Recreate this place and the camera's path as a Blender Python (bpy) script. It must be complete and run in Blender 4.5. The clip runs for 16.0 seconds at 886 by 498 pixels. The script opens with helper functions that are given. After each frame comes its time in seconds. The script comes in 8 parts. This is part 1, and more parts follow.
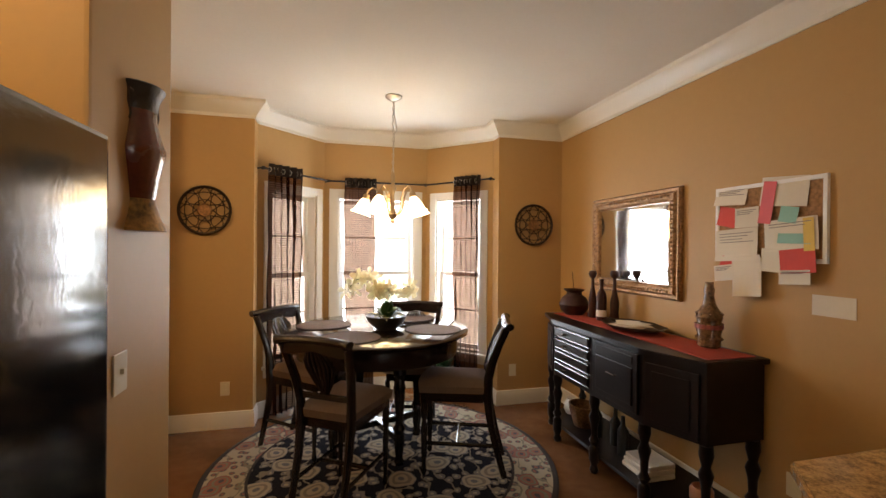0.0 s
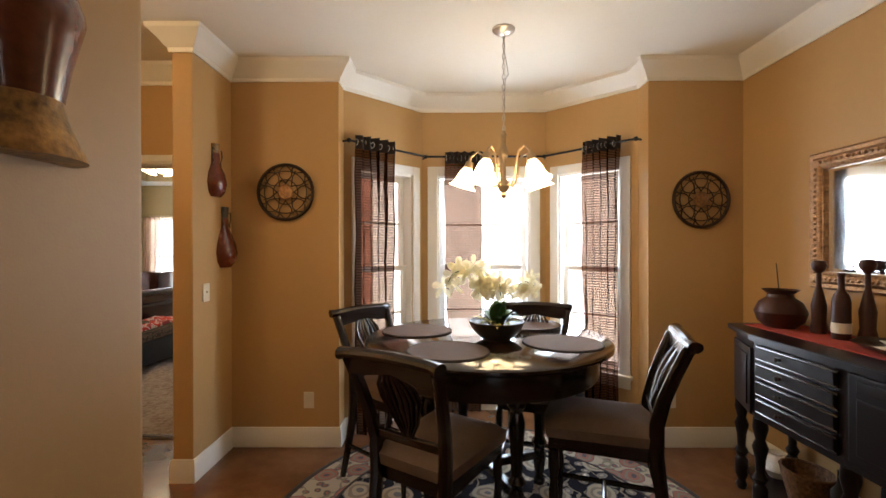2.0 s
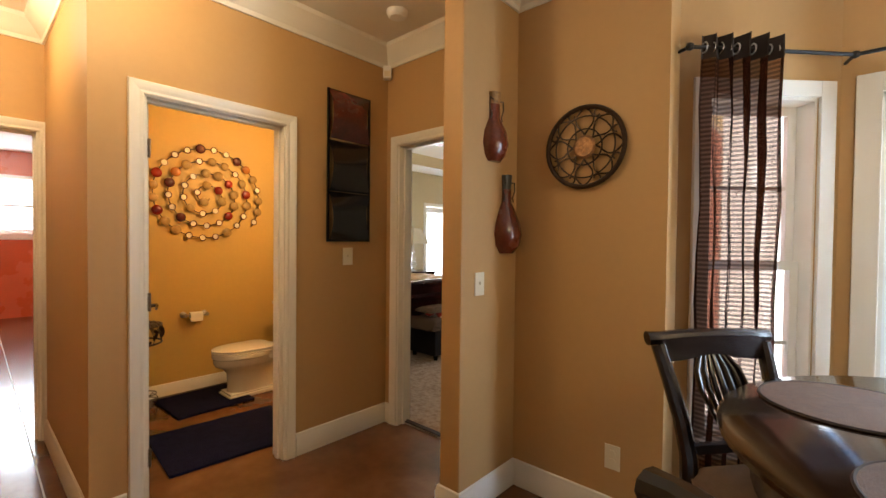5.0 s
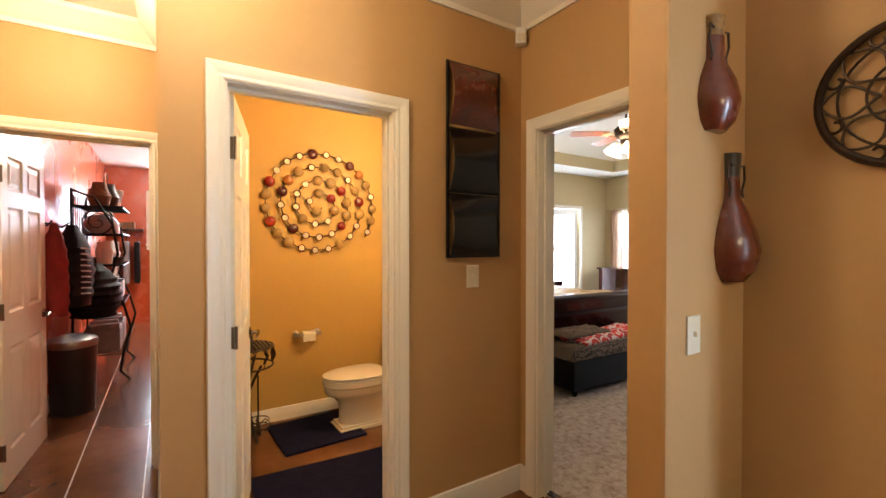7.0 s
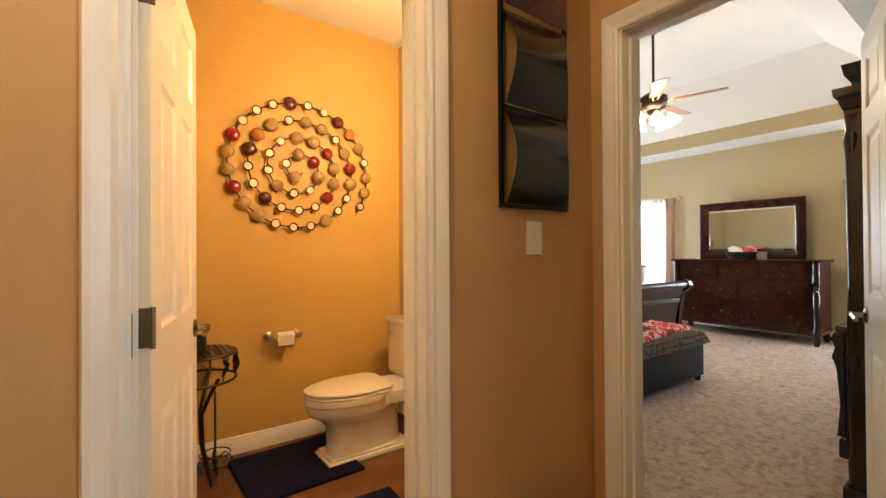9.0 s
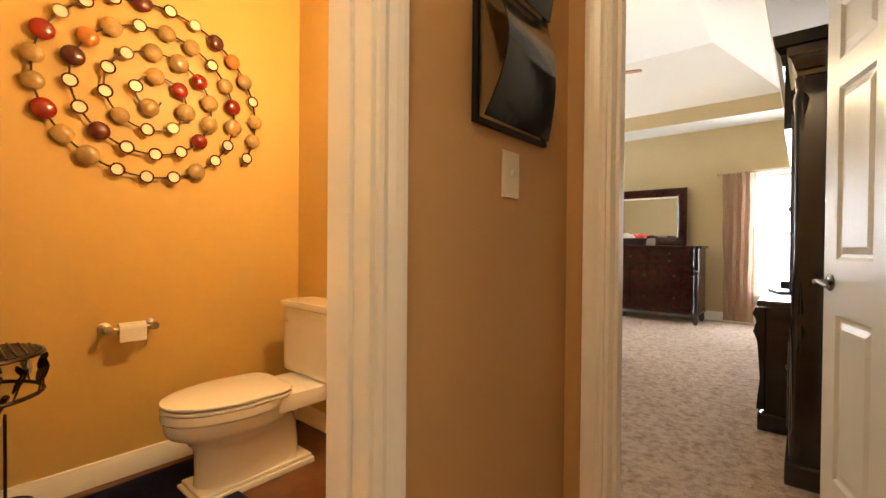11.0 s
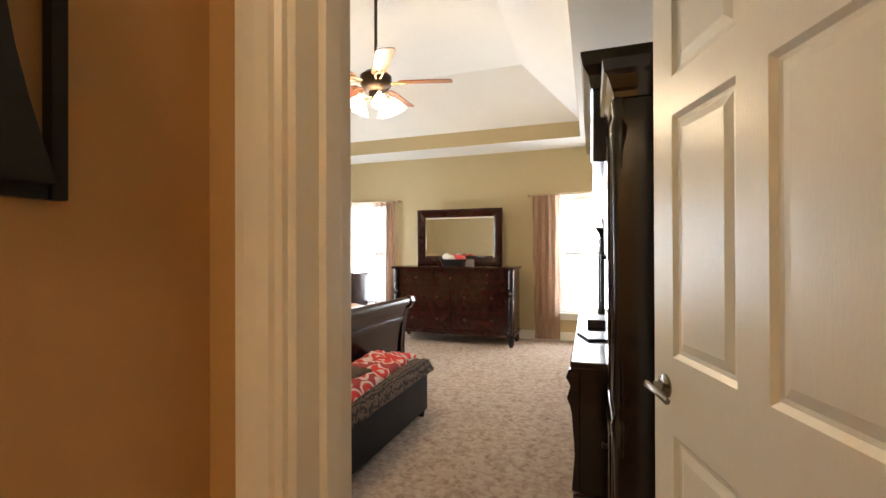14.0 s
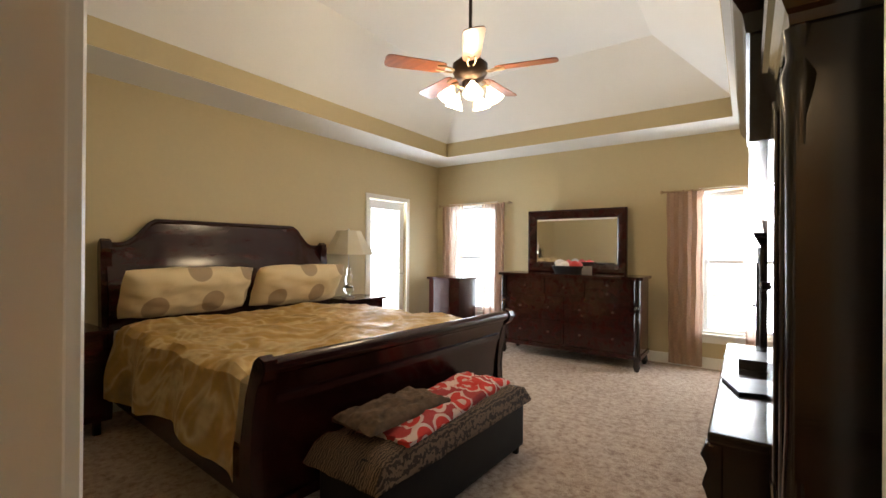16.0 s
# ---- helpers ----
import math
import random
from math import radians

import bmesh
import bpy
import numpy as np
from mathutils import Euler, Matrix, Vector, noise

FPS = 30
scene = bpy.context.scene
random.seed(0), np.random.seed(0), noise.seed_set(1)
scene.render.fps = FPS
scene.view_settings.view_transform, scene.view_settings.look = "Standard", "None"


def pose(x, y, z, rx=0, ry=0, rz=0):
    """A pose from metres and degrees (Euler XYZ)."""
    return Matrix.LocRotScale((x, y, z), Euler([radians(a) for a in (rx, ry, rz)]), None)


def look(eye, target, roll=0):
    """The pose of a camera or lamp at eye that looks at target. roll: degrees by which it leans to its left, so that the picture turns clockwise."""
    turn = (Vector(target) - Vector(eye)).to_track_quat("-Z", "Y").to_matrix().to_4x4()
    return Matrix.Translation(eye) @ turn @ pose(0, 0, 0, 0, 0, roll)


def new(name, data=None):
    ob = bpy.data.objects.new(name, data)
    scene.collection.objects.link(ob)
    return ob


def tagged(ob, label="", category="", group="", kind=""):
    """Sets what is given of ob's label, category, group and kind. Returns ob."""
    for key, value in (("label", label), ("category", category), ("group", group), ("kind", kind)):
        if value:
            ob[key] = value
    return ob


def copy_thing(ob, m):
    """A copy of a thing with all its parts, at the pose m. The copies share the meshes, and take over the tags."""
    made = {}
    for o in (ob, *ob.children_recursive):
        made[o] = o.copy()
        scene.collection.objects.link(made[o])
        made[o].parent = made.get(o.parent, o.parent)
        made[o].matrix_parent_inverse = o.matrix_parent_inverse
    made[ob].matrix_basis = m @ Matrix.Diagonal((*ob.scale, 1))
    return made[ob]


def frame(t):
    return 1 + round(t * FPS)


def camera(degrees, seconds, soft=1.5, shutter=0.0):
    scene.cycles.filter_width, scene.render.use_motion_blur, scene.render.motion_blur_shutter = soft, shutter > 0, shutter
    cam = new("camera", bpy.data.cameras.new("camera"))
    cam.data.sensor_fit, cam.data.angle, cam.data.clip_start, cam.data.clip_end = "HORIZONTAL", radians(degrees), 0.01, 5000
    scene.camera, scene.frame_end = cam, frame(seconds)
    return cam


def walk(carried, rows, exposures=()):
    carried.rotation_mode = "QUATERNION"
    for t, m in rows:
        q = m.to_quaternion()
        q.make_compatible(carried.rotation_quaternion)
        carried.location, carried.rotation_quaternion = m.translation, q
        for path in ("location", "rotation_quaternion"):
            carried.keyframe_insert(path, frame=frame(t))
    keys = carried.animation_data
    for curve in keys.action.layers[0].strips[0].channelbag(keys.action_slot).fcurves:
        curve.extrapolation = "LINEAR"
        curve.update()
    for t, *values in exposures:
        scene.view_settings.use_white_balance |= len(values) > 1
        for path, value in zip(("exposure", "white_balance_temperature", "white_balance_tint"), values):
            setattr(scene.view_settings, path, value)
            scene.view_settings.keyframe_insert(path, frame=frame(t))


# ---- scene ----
cam = camera(91.4, 16.0)
METRES, EYE, TILT, LEAN, TURN = 8.0, 1.5, 0.0, 0.0, -15.6
EXPOSURES = [(0, 1.83, 7700, 14), (1.5, 1.82, 7300, 13), (3.5, 1.68, 6500, 10), (4.7, 1.88, 6450, 9), (7.0, 2.4, 6050, 9), (8.2, 2.35, 6100, 9), (11.0, 2.58, 6600, 11), (12.5, 2.60, 6700, 12), (14.0, 2.35, 6600, 10), (16.0, 1.93, 6600, 10)]
PATH = [
    (0, (-0.158, 0.506, 1.526), (0.328, 2.446, 1.519), 0.5),
    (0.5, (-0.125, 0.744, 1.528), (0.277, 2.703, 1.5), 0.8),
    (1, (-0.105, 0.96, 1.502), (0.227, 2.932, 1.473), 0.4),
    (1.5, (-0.068, 1.167, 1.468), (0.121, 3.158, 1.445), -0.2),
    (2, (-0.063, 1.362, 1.418), (-0.073, 3.362, 1.412), -0.1),
    (2.5, (-0.063, 1.565, 1.379), (-0.312, 3.55, 1.37), 0.3),
    (3, (-0.059, 1.749, 1.366), (-0.55, 3.687, 1.351), 0.5),
    (3.5, (-0.036, 1.927, 1.366), (-0.816, 3.768, 1.343), 0.5),
    (4, (-0.095, 2.084, 1.35), (-1.114, 3.805, 1.307), 0.9),
    (4.5, (-0.19, 2.247, 1.338), (-1.382, 3.852, 1.286), 1.1),
    (6.8, (-0.827, 2.74, 1.42), (-2.483, 3.862, 1.414), -0.4),
    (7, (-0.912, 2.774, 1.41), (-2.588, 3.865, 1.383), -0.0),
    (7.5, (-1.106, 2.828, 1.384), (-2.811, 3.873, 1.328), 0.3),
    (8, (-1.324, 2.878, 1.328), (-3.035, 3.913, 1.271), 0.6),
    (8.1, (-1.362, 2.888, 1.31), (-3.071, 3.926, 1.262), 0.7),
    (10.3, (-2.054, 3.118, 1.09), (-3.438, 4.562, 1.092), -1.3),
    (10.5, (-2.091, 3.135, 1.078), (-3.443, 4.609, 1.067), -0.7),
    (11, (-2.159, 3.191, 1.056), (-3.445, 4.723, 1.034), 0.5),
    (11.5, (-2.217, 3.284, 1.048), (-3.404, 4.893, 1.014), 0.7),
    (12, (-2.267, 3.416, 1.058), (-3.306, 5.125, 1.021), 0.0),
    (12.5, (-2.294, 3.559, 1.085), (-3.155, 5.364, 1.065), -1.1),
    (13, (-2.297, 3.731, 1.146), (-3.019, 5.596, 1.139), -1.9),
    (13.5, (-2.289, 3.891, 1.237), (-2.92, 5.789, 1.238), -1.6),
    (14, (-2.272, 4.063, 1.288), (-2.92, 5.955, 1.295), -0.2),
    (14.5, (-2.246, 4.226, 1.32), (-3.02, 6.07, 1.313), 1.0),
    (15, (-2.243, 4.347, 1.316), (-3.173, 6.117, 1.289), 1.7),
    (15.5, (-2.239, 4.454, 1.332), (-3.302, 6.148, 1.311), 1.1),
    (16, (-2.262, 4.538, 1.352), (-3.415, 6.173, 1.357), 0.4),
]
walk(cam, [(t, look(eye, target, roll)) for t, eye, target, roll in PATH], EXPOSURES)

# ---- world, sun and lamps ----
world = bpy.data.worlds.new("world")
scene.world = world
world.use_nodes = True
wn = world.node_tree
sky = wn.nodes.new("ShaderNodeTexSky")
sky.sky_type = "NISHITA"
sky.sun_disc = False
sky.sun_elevation = radians(61)
sky.sun_rotation = radians(117)
sky.air_density = 1.2
sky.dust_density = 2.5
wn.links.new(sky.outputs[0], wn.nodes["Background"].inputs[0])
wn.nodes["Background"].inputs[1].default_value = 0.15

sun = new("sun", bpy.data.lights.new("sun", "SUN"))
sun.data.energy = 4.5
sun.data.angle = radians(0.5)
sun.data.color = (1.0, 0.95, 0.86)
sun.matrix_world = look((6.0, -3.0, 12.0), (0, 0, 0))


def area(name, at, to, w, h, power, color):
    ob = new(name, bpy.data.lights.new(name, "AREA"))
    ob.data.shape = "RECTANGLE"
    ob.data.size, ob.data.size_y = w, h
    ob.data.energy, ob.data.color = power, color
    ob.matrix_world = look(at, to)
    return ob


def bulb(name, at, power, color, radius=0.03):
    ob = new(name, bpy.data.lights.new(name, "POINT"))
    ob.location = at
    ob.data.energy, ob.data.color, ob.data.shadow_soft_size = power, color, radius
    return ob


DAY = (0.80, 0.90, 1.0)
BAYDAY = (0.62, 0.80, 1.0)
WARM = (1.0, 0.74, 0.42)
SOFT = (1.0, 0.80, 0.55)
# area lamps just outside the openings, added in place of the sky's light
area("sky_bay_middle", (0.274, 5.325, 1.25), (0.274, 3.0, 0.9), 0.90, 1.66, 23, BAYDAY)
area("sky_bay_east", (1.21, 5.00, 1.25), (0.2, 4.0, 1.1), 0.66, 1.66, 19, BAYDAY)
area("sky_bed_left", (-5.79, 10.53, 1.25), (-5.7, 8, 1.0), 0.95, 1.75, 16, DAY)
area("sky_bed_right", (-2.29, 10.53, 1.25), (-2.7, 8, 0.6), 0.95, 1.75, 28, DAY)
area("sky_bed_west", (-6.66, 9.16, 1.08), (-4, 8.6, 0.9), 0.9, 2.0, 22, DAY)
# daylight fill added at a made-up kitchen opening out of view
area("sky_kitchen", (0.3, -3.42, 1.55), (0.3, 0, 1.1), 0.95, 1.05, 0.6, DAY)
area("sky_laundry", (-10.42, 3.0, 1.85), (-5.0, 2.6, 1.2), 0.78, 0.88, 17, DAY)
# lamps out of view in the kitchen, the bathroom and the laundry
bulb("kitchen_lamp_light", (0.3, -0.6, 2.5), 0.9, SOFT, 0.12)
# unseen fill, added to light the alcove wall above the fridge
bulb("fridge_lamp_light", (-1.24, 1.0, 2.45), 4.6, WARM, 0.08)
bulb("hall_lamp_light", (-3.45, 2.33, 2.52), 5.2, WARM, 0.10)
# fill without a fixture, added to warm the hall walls
bulb("hall_lamp_light_near", (-2.15, 2.85, 2.55), 6.2, WARM, 0.10)
bulb("bath_lamp_light", (-3.3, 4.3, 2.1), 10.5, (1.0, 0.69, 0.35), 0.10)
bulb("laundry_lamp_light", (-7.5, 3.0, 2.55), 25.0, (1.0, 0.9, 0.75), 0.15)


# ---- materials ----
def principled(name):
    m = bpy.data.materials.new(name)
    m.use_nodes = True
    return m, m.node_tree, m.node_tree.nodes["Principled BSDF"]


def mat(name, color, rough=0.6, metal=0.0, vary=0.08, scale=6.0, bump=0.0, bump_scale=80.0, coat=0.0, fine=60.0, stretch=(1, 1, 1), random_tint=0.0, spec=0.5):
    """Paint, wood, metal or cloth: two scales of mottling, relief and uneven gloss."""
    m, nt, p = principled(name)
    n, l = nt.nodes, nt.links
    co = n.new("ShaderNodeTexCoord")
    mp = n.new("ShaderNodeMapping")
    mp.inputs["Scale"].default_value = stretch
    l.new(co.outputs["Object"], mp.inputs[0])
    a = n.new("ShaderNodeTexNoise")
    a.inputs["Scale"].default_value, a.inputs["Detail"].default_value = scale, 4
    b = n.new("ShaderNodeTexNoise")
    b.inputs["Scale"].default_value, b.inputs["Detail"].default_value = fine, 3
    l.new(mp.outputs[0], a.inputs[0])
    l.new(mp.outputs[0], b.inputs[0])
    mix = n.new("ShaderNodeMix")
    mix.data_type = "FLOAT"
    mix.inputs[0].default_value = 0.4
    l.new(a.outputs[0], mix.inputs[2])
    l.new(b.outputs[0], mix.inputs[3])
    ramp = n.new("ShaderNodeValToRGB")
    ramp.color_ramp.elements[0].position, ramp.color_ramp.elements[1].position = 0.3, 0.7
    ramp.color_ramp.elements[0].color = (*[max(0, c * (1 - vary)) for c in color], 1)
    ramp.color_ramp.elements[1].color = (*[min(1, c * (1 + vary)) for c in color], 1)
    l.new(mix.outputs[0], ramp.inputs[0])
    out = ramp.outputs[0]
    if random_tint:
        info = n.new("ShaderNodeObjectInfo")
        hsv = n.new("ShaderNodeHueSaturation")
        mr = n.new("ShaderNodeMapRange")
        mr.inputs[3].default_value, mr.inputs[4].default_value = 1 - random_tint, 1 + random_tint
        l.new(info.outputs["Random"], mr.inputs[0])
        l.new(mr.outputs[0], hsv.inputs["Value"])
        l.new(out, hsv.inputs["Color"])
        out = hsv.outputs[0]
    l.new(out, p.inputs["Base Color"])
    rr = n.new("ShaderNodeMapRange")
    rr.inputs[3].default_value, rr.inputs[4].default_value = max(0.02, rough - 0.06), min(1, rough + 0.08)
    l.new(a.outputs[0], rr.inputs[0])
    l.new(rr.outputs[0], p.inputs["Roughness"])
    p.inputs["Metallic"].default_value = metal
    p.inputs["Coat Weight"].default_value = coat
    p.inputs["Coat Roughness"].default_value = 0.12
    p.inputs["Specular IOR Level"].default_value = spec
    if bump:
        bn = n.new("ShaderNodeTexNoise")
        bn.inputs["Scale"].default_value, bn.inputs["Detail"].default_value = bump_scale, 3
        l.new(mp.outputs[0], bn.inputs[0])
        bu = n.new("ShaderNodeBump")
        bu.inputs["Strength"].default_value, bu.inputs["Distance"].default_value = bump, 0.01
        l.new(bn.outputs[0], bu.inputs["Height"])
        l.new(bu.outputs[0], p.inputs["Normal"])
    return m


def glow(name, color, strength, base=(0.9, 0.88, 0.82)):
    m, nt, p = principled(name)
    p.inputs["Base Color"].default_value = (*base, 1)
    p.inputs["Emission Color"].default_value = (*color, 1)
    p.inputs["Emission Strength"].default_value = strength
    p.inputs["Roughness"].default_value = 0.35
    return m


def glass(name, color=(1, 1, 1), rough=0.0, thin=True):
    m, nt, p = principled(name)
    n, l = nt.nodes, nt.links
    if thin:
        tr = n.new("ShaderNodeBsdfTransparent")
        tr.inputs[0].default_value = (*color, 1)
        gl = n.new("ShaderNodeBsdfGlossy")
        gl.inputs["Roughness"].default_value = 0.02
        lw = n.new("ShaderNodeLayerWeight")
        lw.inputs[0].default_value = 0.25
        fr = n.new("ShaderNodeMapRange")
        fr.inputs[3].default_value, fr.inputs[4].default_value = 0.03, 0.35
        l.new(lw.outputs["Facing"], fr.inputs[0])
        mx = n.new("ShaderNodeMixShader")
        l.new(fr.outputs[0], mx.inputs[0])
        l.new(tr.outputs[0], mx.inputs[1])
        l.new(gl.outputs[0], mx.inputs[2])
        l.new(mx.outputs[0], n["Material Output"].inputs[0])
    else:
        p.inputs["Base Color"].default_value = (*color, 1)
        p.inputs["Transmission Weight"].default_value = 1
        p.inputs["Roughness"].default_value = rough
    return m


def sheer(name, color, openness, slats=0.0, tint=None):
    """Thin woven cloth: part lets light straight through, part scatters it."""
    m, nt, p = principled(name)
    n, l = nt.nodes, nt.links
    co = n.new("ShaderNodeTexCoord")
    ns = n.new("ShaderNodeTexNoise")
    ns.inputs["Scale"].default_value = 90
    l.new(co.outputs["Object"], ns.inputs[0])
    ramp = n.new("ShaderNodeValToRGB")
    ramp.color_ramp.elements[0].position, ramp.color_ramp.elements[1].position = 0.35, 0.65
    ramp.color_ramp.elements[0].color = (*[c * 0.92 for c in color], 1)
    ramp.color_ramp.elements[1].color = (*[min(1, c * 1.08) for c in color], 1)
    l.new(ns.outputs[0], ramp.inputs[0])
    weave = None
    if slats:
        sep = n.new("ShaderNodeSeparateXYZ")
        l.new(co.outputs["Object"], sep.inputs[0])
        turns_ = n.new("ShaderNodeMath")
        turns_.operation = "MULTIPLY"
        turns_.inputs[1].default_value = 2 * math.pi / 0.020
        l.new(sep.outputs["Z"], turns_.inputs[0])
        wave_ = n.new("ShaderNodeMath")
        wave_.operation = "SINE"
        l.new(turns_.outputs[0], wave_.inputs[0])
        weave = n.new("ShaderNodeMapRange")
        weave.inputs[1].default_value, weave.inputs[2].default_value = -0.3, 0.5
        weave.inputs[3].default_value, weave.inputs[4].default_value = openness, slats
        l.new(wave_.outputs[0], weave.inputs[0])
    tr = n.new("ShaderNodeBsdfTransparent")
    tr.inputs[0].default_value = (*(tint or (1, 1, 1)), 1)
    df = n.new("ShaderNodeBsdfDiffuse")
    tl = n.new("ShaderNodeBsdfTranslucent")
    l.new(ramp.outputs[0], df.inputs[0])
    l.new(ramp.outputs[0], tl.inputs[0])
    m1 = n.new("ShaderNodeMixShader")
    m1.inputs[0].default_value = 0.5
    l.new(df.outputs[0], m1.inputs[1])
    l.new(tl.outputs[0], m1.inputs[2])
    m2 = n.new("ShaderNodeMixShader")
    m2.inputs[0].default_value = openness
    if weave:
        l.new(weave.outputs[0], m2.inputs[0])
    l.new(m1.outputs[0], m2.inputs[1])
    l.new(tr.outputs[0], m2.inputs[2])
    l.new(m2.outputs[0], n["Material Output"].inputs[0])
    return m


M_WALL = mat("tan_wall_paint", (0.47, 0.285, 0.115), 0.55, vary=0.035, scale=1.5, bump=0.05, bump_scale=160, fine=30)
M_WALLBED = mat("khaki_wall_paint", (0.485, 0.395, 0.225), 0.6, vary=0.03, scale=1.5, bump=0.05, bump_scale=160, fine=30)
M_WALLBATH = mat("gold_wall_paint", (0.570, 0.375, 0.106), 0.5, vary=0.035, scale=1.5, bump=0.05, bump_scale=160, fine=30)
M_RED = mat("terracotta_wall_paint", (0.50, 0.10, 0.035), 0.27, vary=0.05, scale=2, bump=0.1, bump_scale=200)
M_CEIL = mat("ceiling_paint", (0.76, 0.72, 0.64), 0.85, vary=0.03, scale=2, bump=0.15, bump_scale=160)
M_CEILBED = mat("bedroom_ceiling_paint", (0.80, 0.79, 0.76), 0.85, vary=0.025, scale=2, bump=0.15, bump_scale=160)
M_TRIM = mat("white_gloss_trim", (0.76, 0.73, 0.66), 0.3, vary=0.012, scale=2, bump=0.03, bump_scale=60)
M_VINYL = mat("white_vinyl", (0.80, 0.80, 0.80), 0.35, vary=0.02)
M_DOOR = mat("cream_door_paint", (0.74, 0.70, 0.60), 0.30, vary=0.012, scale=4, bump=0.05, bump_scale=40, stretch=(5, 5, 1))
M_GLASS = glass("window_glass")
M_SIDE = mat("sideboard_espresso_wood", (0.008, 0.0045, 0.005), 0.32, spec=0.28, vary=0.35, scale=3, bump=0.04, bump_scale=30, stretch=(1, 1, 6))
M_CLAY = mat("dark_brown_clay", (0.045, 0.014, 0.009), 0.4, vary=0.35, scale=10, spec=0.3, bump=0.05)
M_TABLE = mat("polished_espresso_top", (0.014, 0.007, 0.005), 0.10, vary=0.35, scale=3, bump=0.01, bump_scale=20, coat=0.7)
M_DARK = mat("espresso_wood", (0.010, 0.0055, 0.005), 0.22, vary=0.35, scale=3, bump=0.04, bump_scale=30, coat=0.2, stretch=(1, 1, 6))
M_CHERRY = mat("dark_cherry_wood", (0.026, 0.0042, 0.0028), 0.2, spec=0.35, vary=0.22, scale=3, bump=0.012, bump_scale=30, coat=0.12, stretch=(4, 1, 4))
M_BLACK = mat("black_metal", (0.012, 0.011, 0.011), 0.4, metal=0.6, vary=0.3)
M_BRONZE = mat("oiled_bronze", (0.05, 0.032, 0.022), 0.35, metal=0.8, vary=0.3)
M_NICKEL = mat("brushed_nickel", (0.55, 0.52, 0.47), 0.28, metal=1.0, vary=0.08)
M_LEVER = mat("dark_satin_nickel", (0.26, 0.24, 0.21), 0.22, metal=1.0, vary=0.08)
M_PLATE = mat("ivory_plastic", (0.72, 0.66, 0.52), 0.4, vary=0.02)


def floor_material():
    """Acid-stained concrete under a glossy sealer."""
    m, nt, p = principled("stained_concrete")
    n, l = nt.nodes, nt.links
    co = n.new("ShaderNodeTexCoord")
    a = n.new("ShaderNodeTexNoise")
    a.inputs["Scale"].default_value, a.inputs["Detail"].default_value, a.inputs["Distortion"].default_value = 1.8, 5, 0.3
    b = n.new("ShaderNodeTexNoise")
    b.inputs["Scale"].default_value, b.inputs["Detail"].default_value = 14, 6
    l.new(co.outputs["Object"], a.inputs[0])
    l.new(co.outputs["Object"], b.inputs[0])
    mx = n.new("ShaderNodeMix")
    mx.data_type = "FLOAT"
    mx.inputs[0].default_value = 0.18
    l.new(a.outputs[0], mx.inputs[2])
    l.new(b.outputs[0], mx.inputs[3])
    r = n.new("ShaderNodeValToRGB")
    e = r.color_ramp.elements
    e[0].position, e[0].color = 0.32, (0.085, 0.034, 0.015, 1)
    e[1].position, e[1].color = 0.70, (0.205, 0.090, 0.040, 1)
    k = r.color_ramp.elements.new(0.5)
    k.color = (0.135, 0.056, 0.024, 1)
    l.new(mx.outputs[0], r.inputs[0])
    l.new(r.outputs[0], p.inputs["Base Color"])
    rr = n.new("ShaderNodeMapRange")
    rr.inputs[3].default_value, rr.inputs[4].default_value = 0.12, 0.26
    l.new(b.outputs[0], rr.inputs[0])
    l.new(rr.outputs[0], p.inputs["Roughness"])
    return m


M_FLOOR = floor_material()


# ---- mesh helpers ----
def part(name, bm, material, parent=None, label="", smooth=False, kind=""):
    bmesh.ops.recalc_face_normals(bm, faces=bm.faces)
    me = bpy.data.meshes.new(name)
    bm.to_mesh(me)
    bm.free()
    me.materials.append(material)
    if smooth:
        me.shade_smooth()
        me.set_sharp_from_angle(angle=radians(35))
    ob = new(name, me)
    if parent is not None:
        ob.parent = parent
    if label:
        ob["label"] = label
    if kind:
        ob["kind"] = kind
    return ob


def thing(name, at, rz, label, category, group="", kind=""):
    e = new(name)
    e.empty_display_size = 0.1
    e.location = at
    e.rotation_euler = (0, 0, radians(rz))
    return tagged(e, label, category, group, kind)


def box(bm, x0, x1, y0, y1, z0, z1, bevel=0.0, m=None):
    made = bmesh.ops.create_cube(bm, size=1)["verts"]
    for v in made:
        v.co = Vector((x0 + (v.co.x + 0.5) * (x1 - x0), y0 + (v.co.y + 0.5) * (y1 - y0), z0 + (v.co.z + 0.5) * (z1 - z0)))
    if bevel:
        edges = list({e for v in made for e in v.link_edges})
        got = bmesh.ops.bevel(bm, geom=edges, offset=bevel, segments=2, affect="EDGES", profile=0.7)
        made = list({v for f in got["faces"] for v in f.verts} | {v for v in made if v.is_valid})
    if m is not None:
        bmesh.ops.transform(bm, matrix=m, verts=made)
    return bm


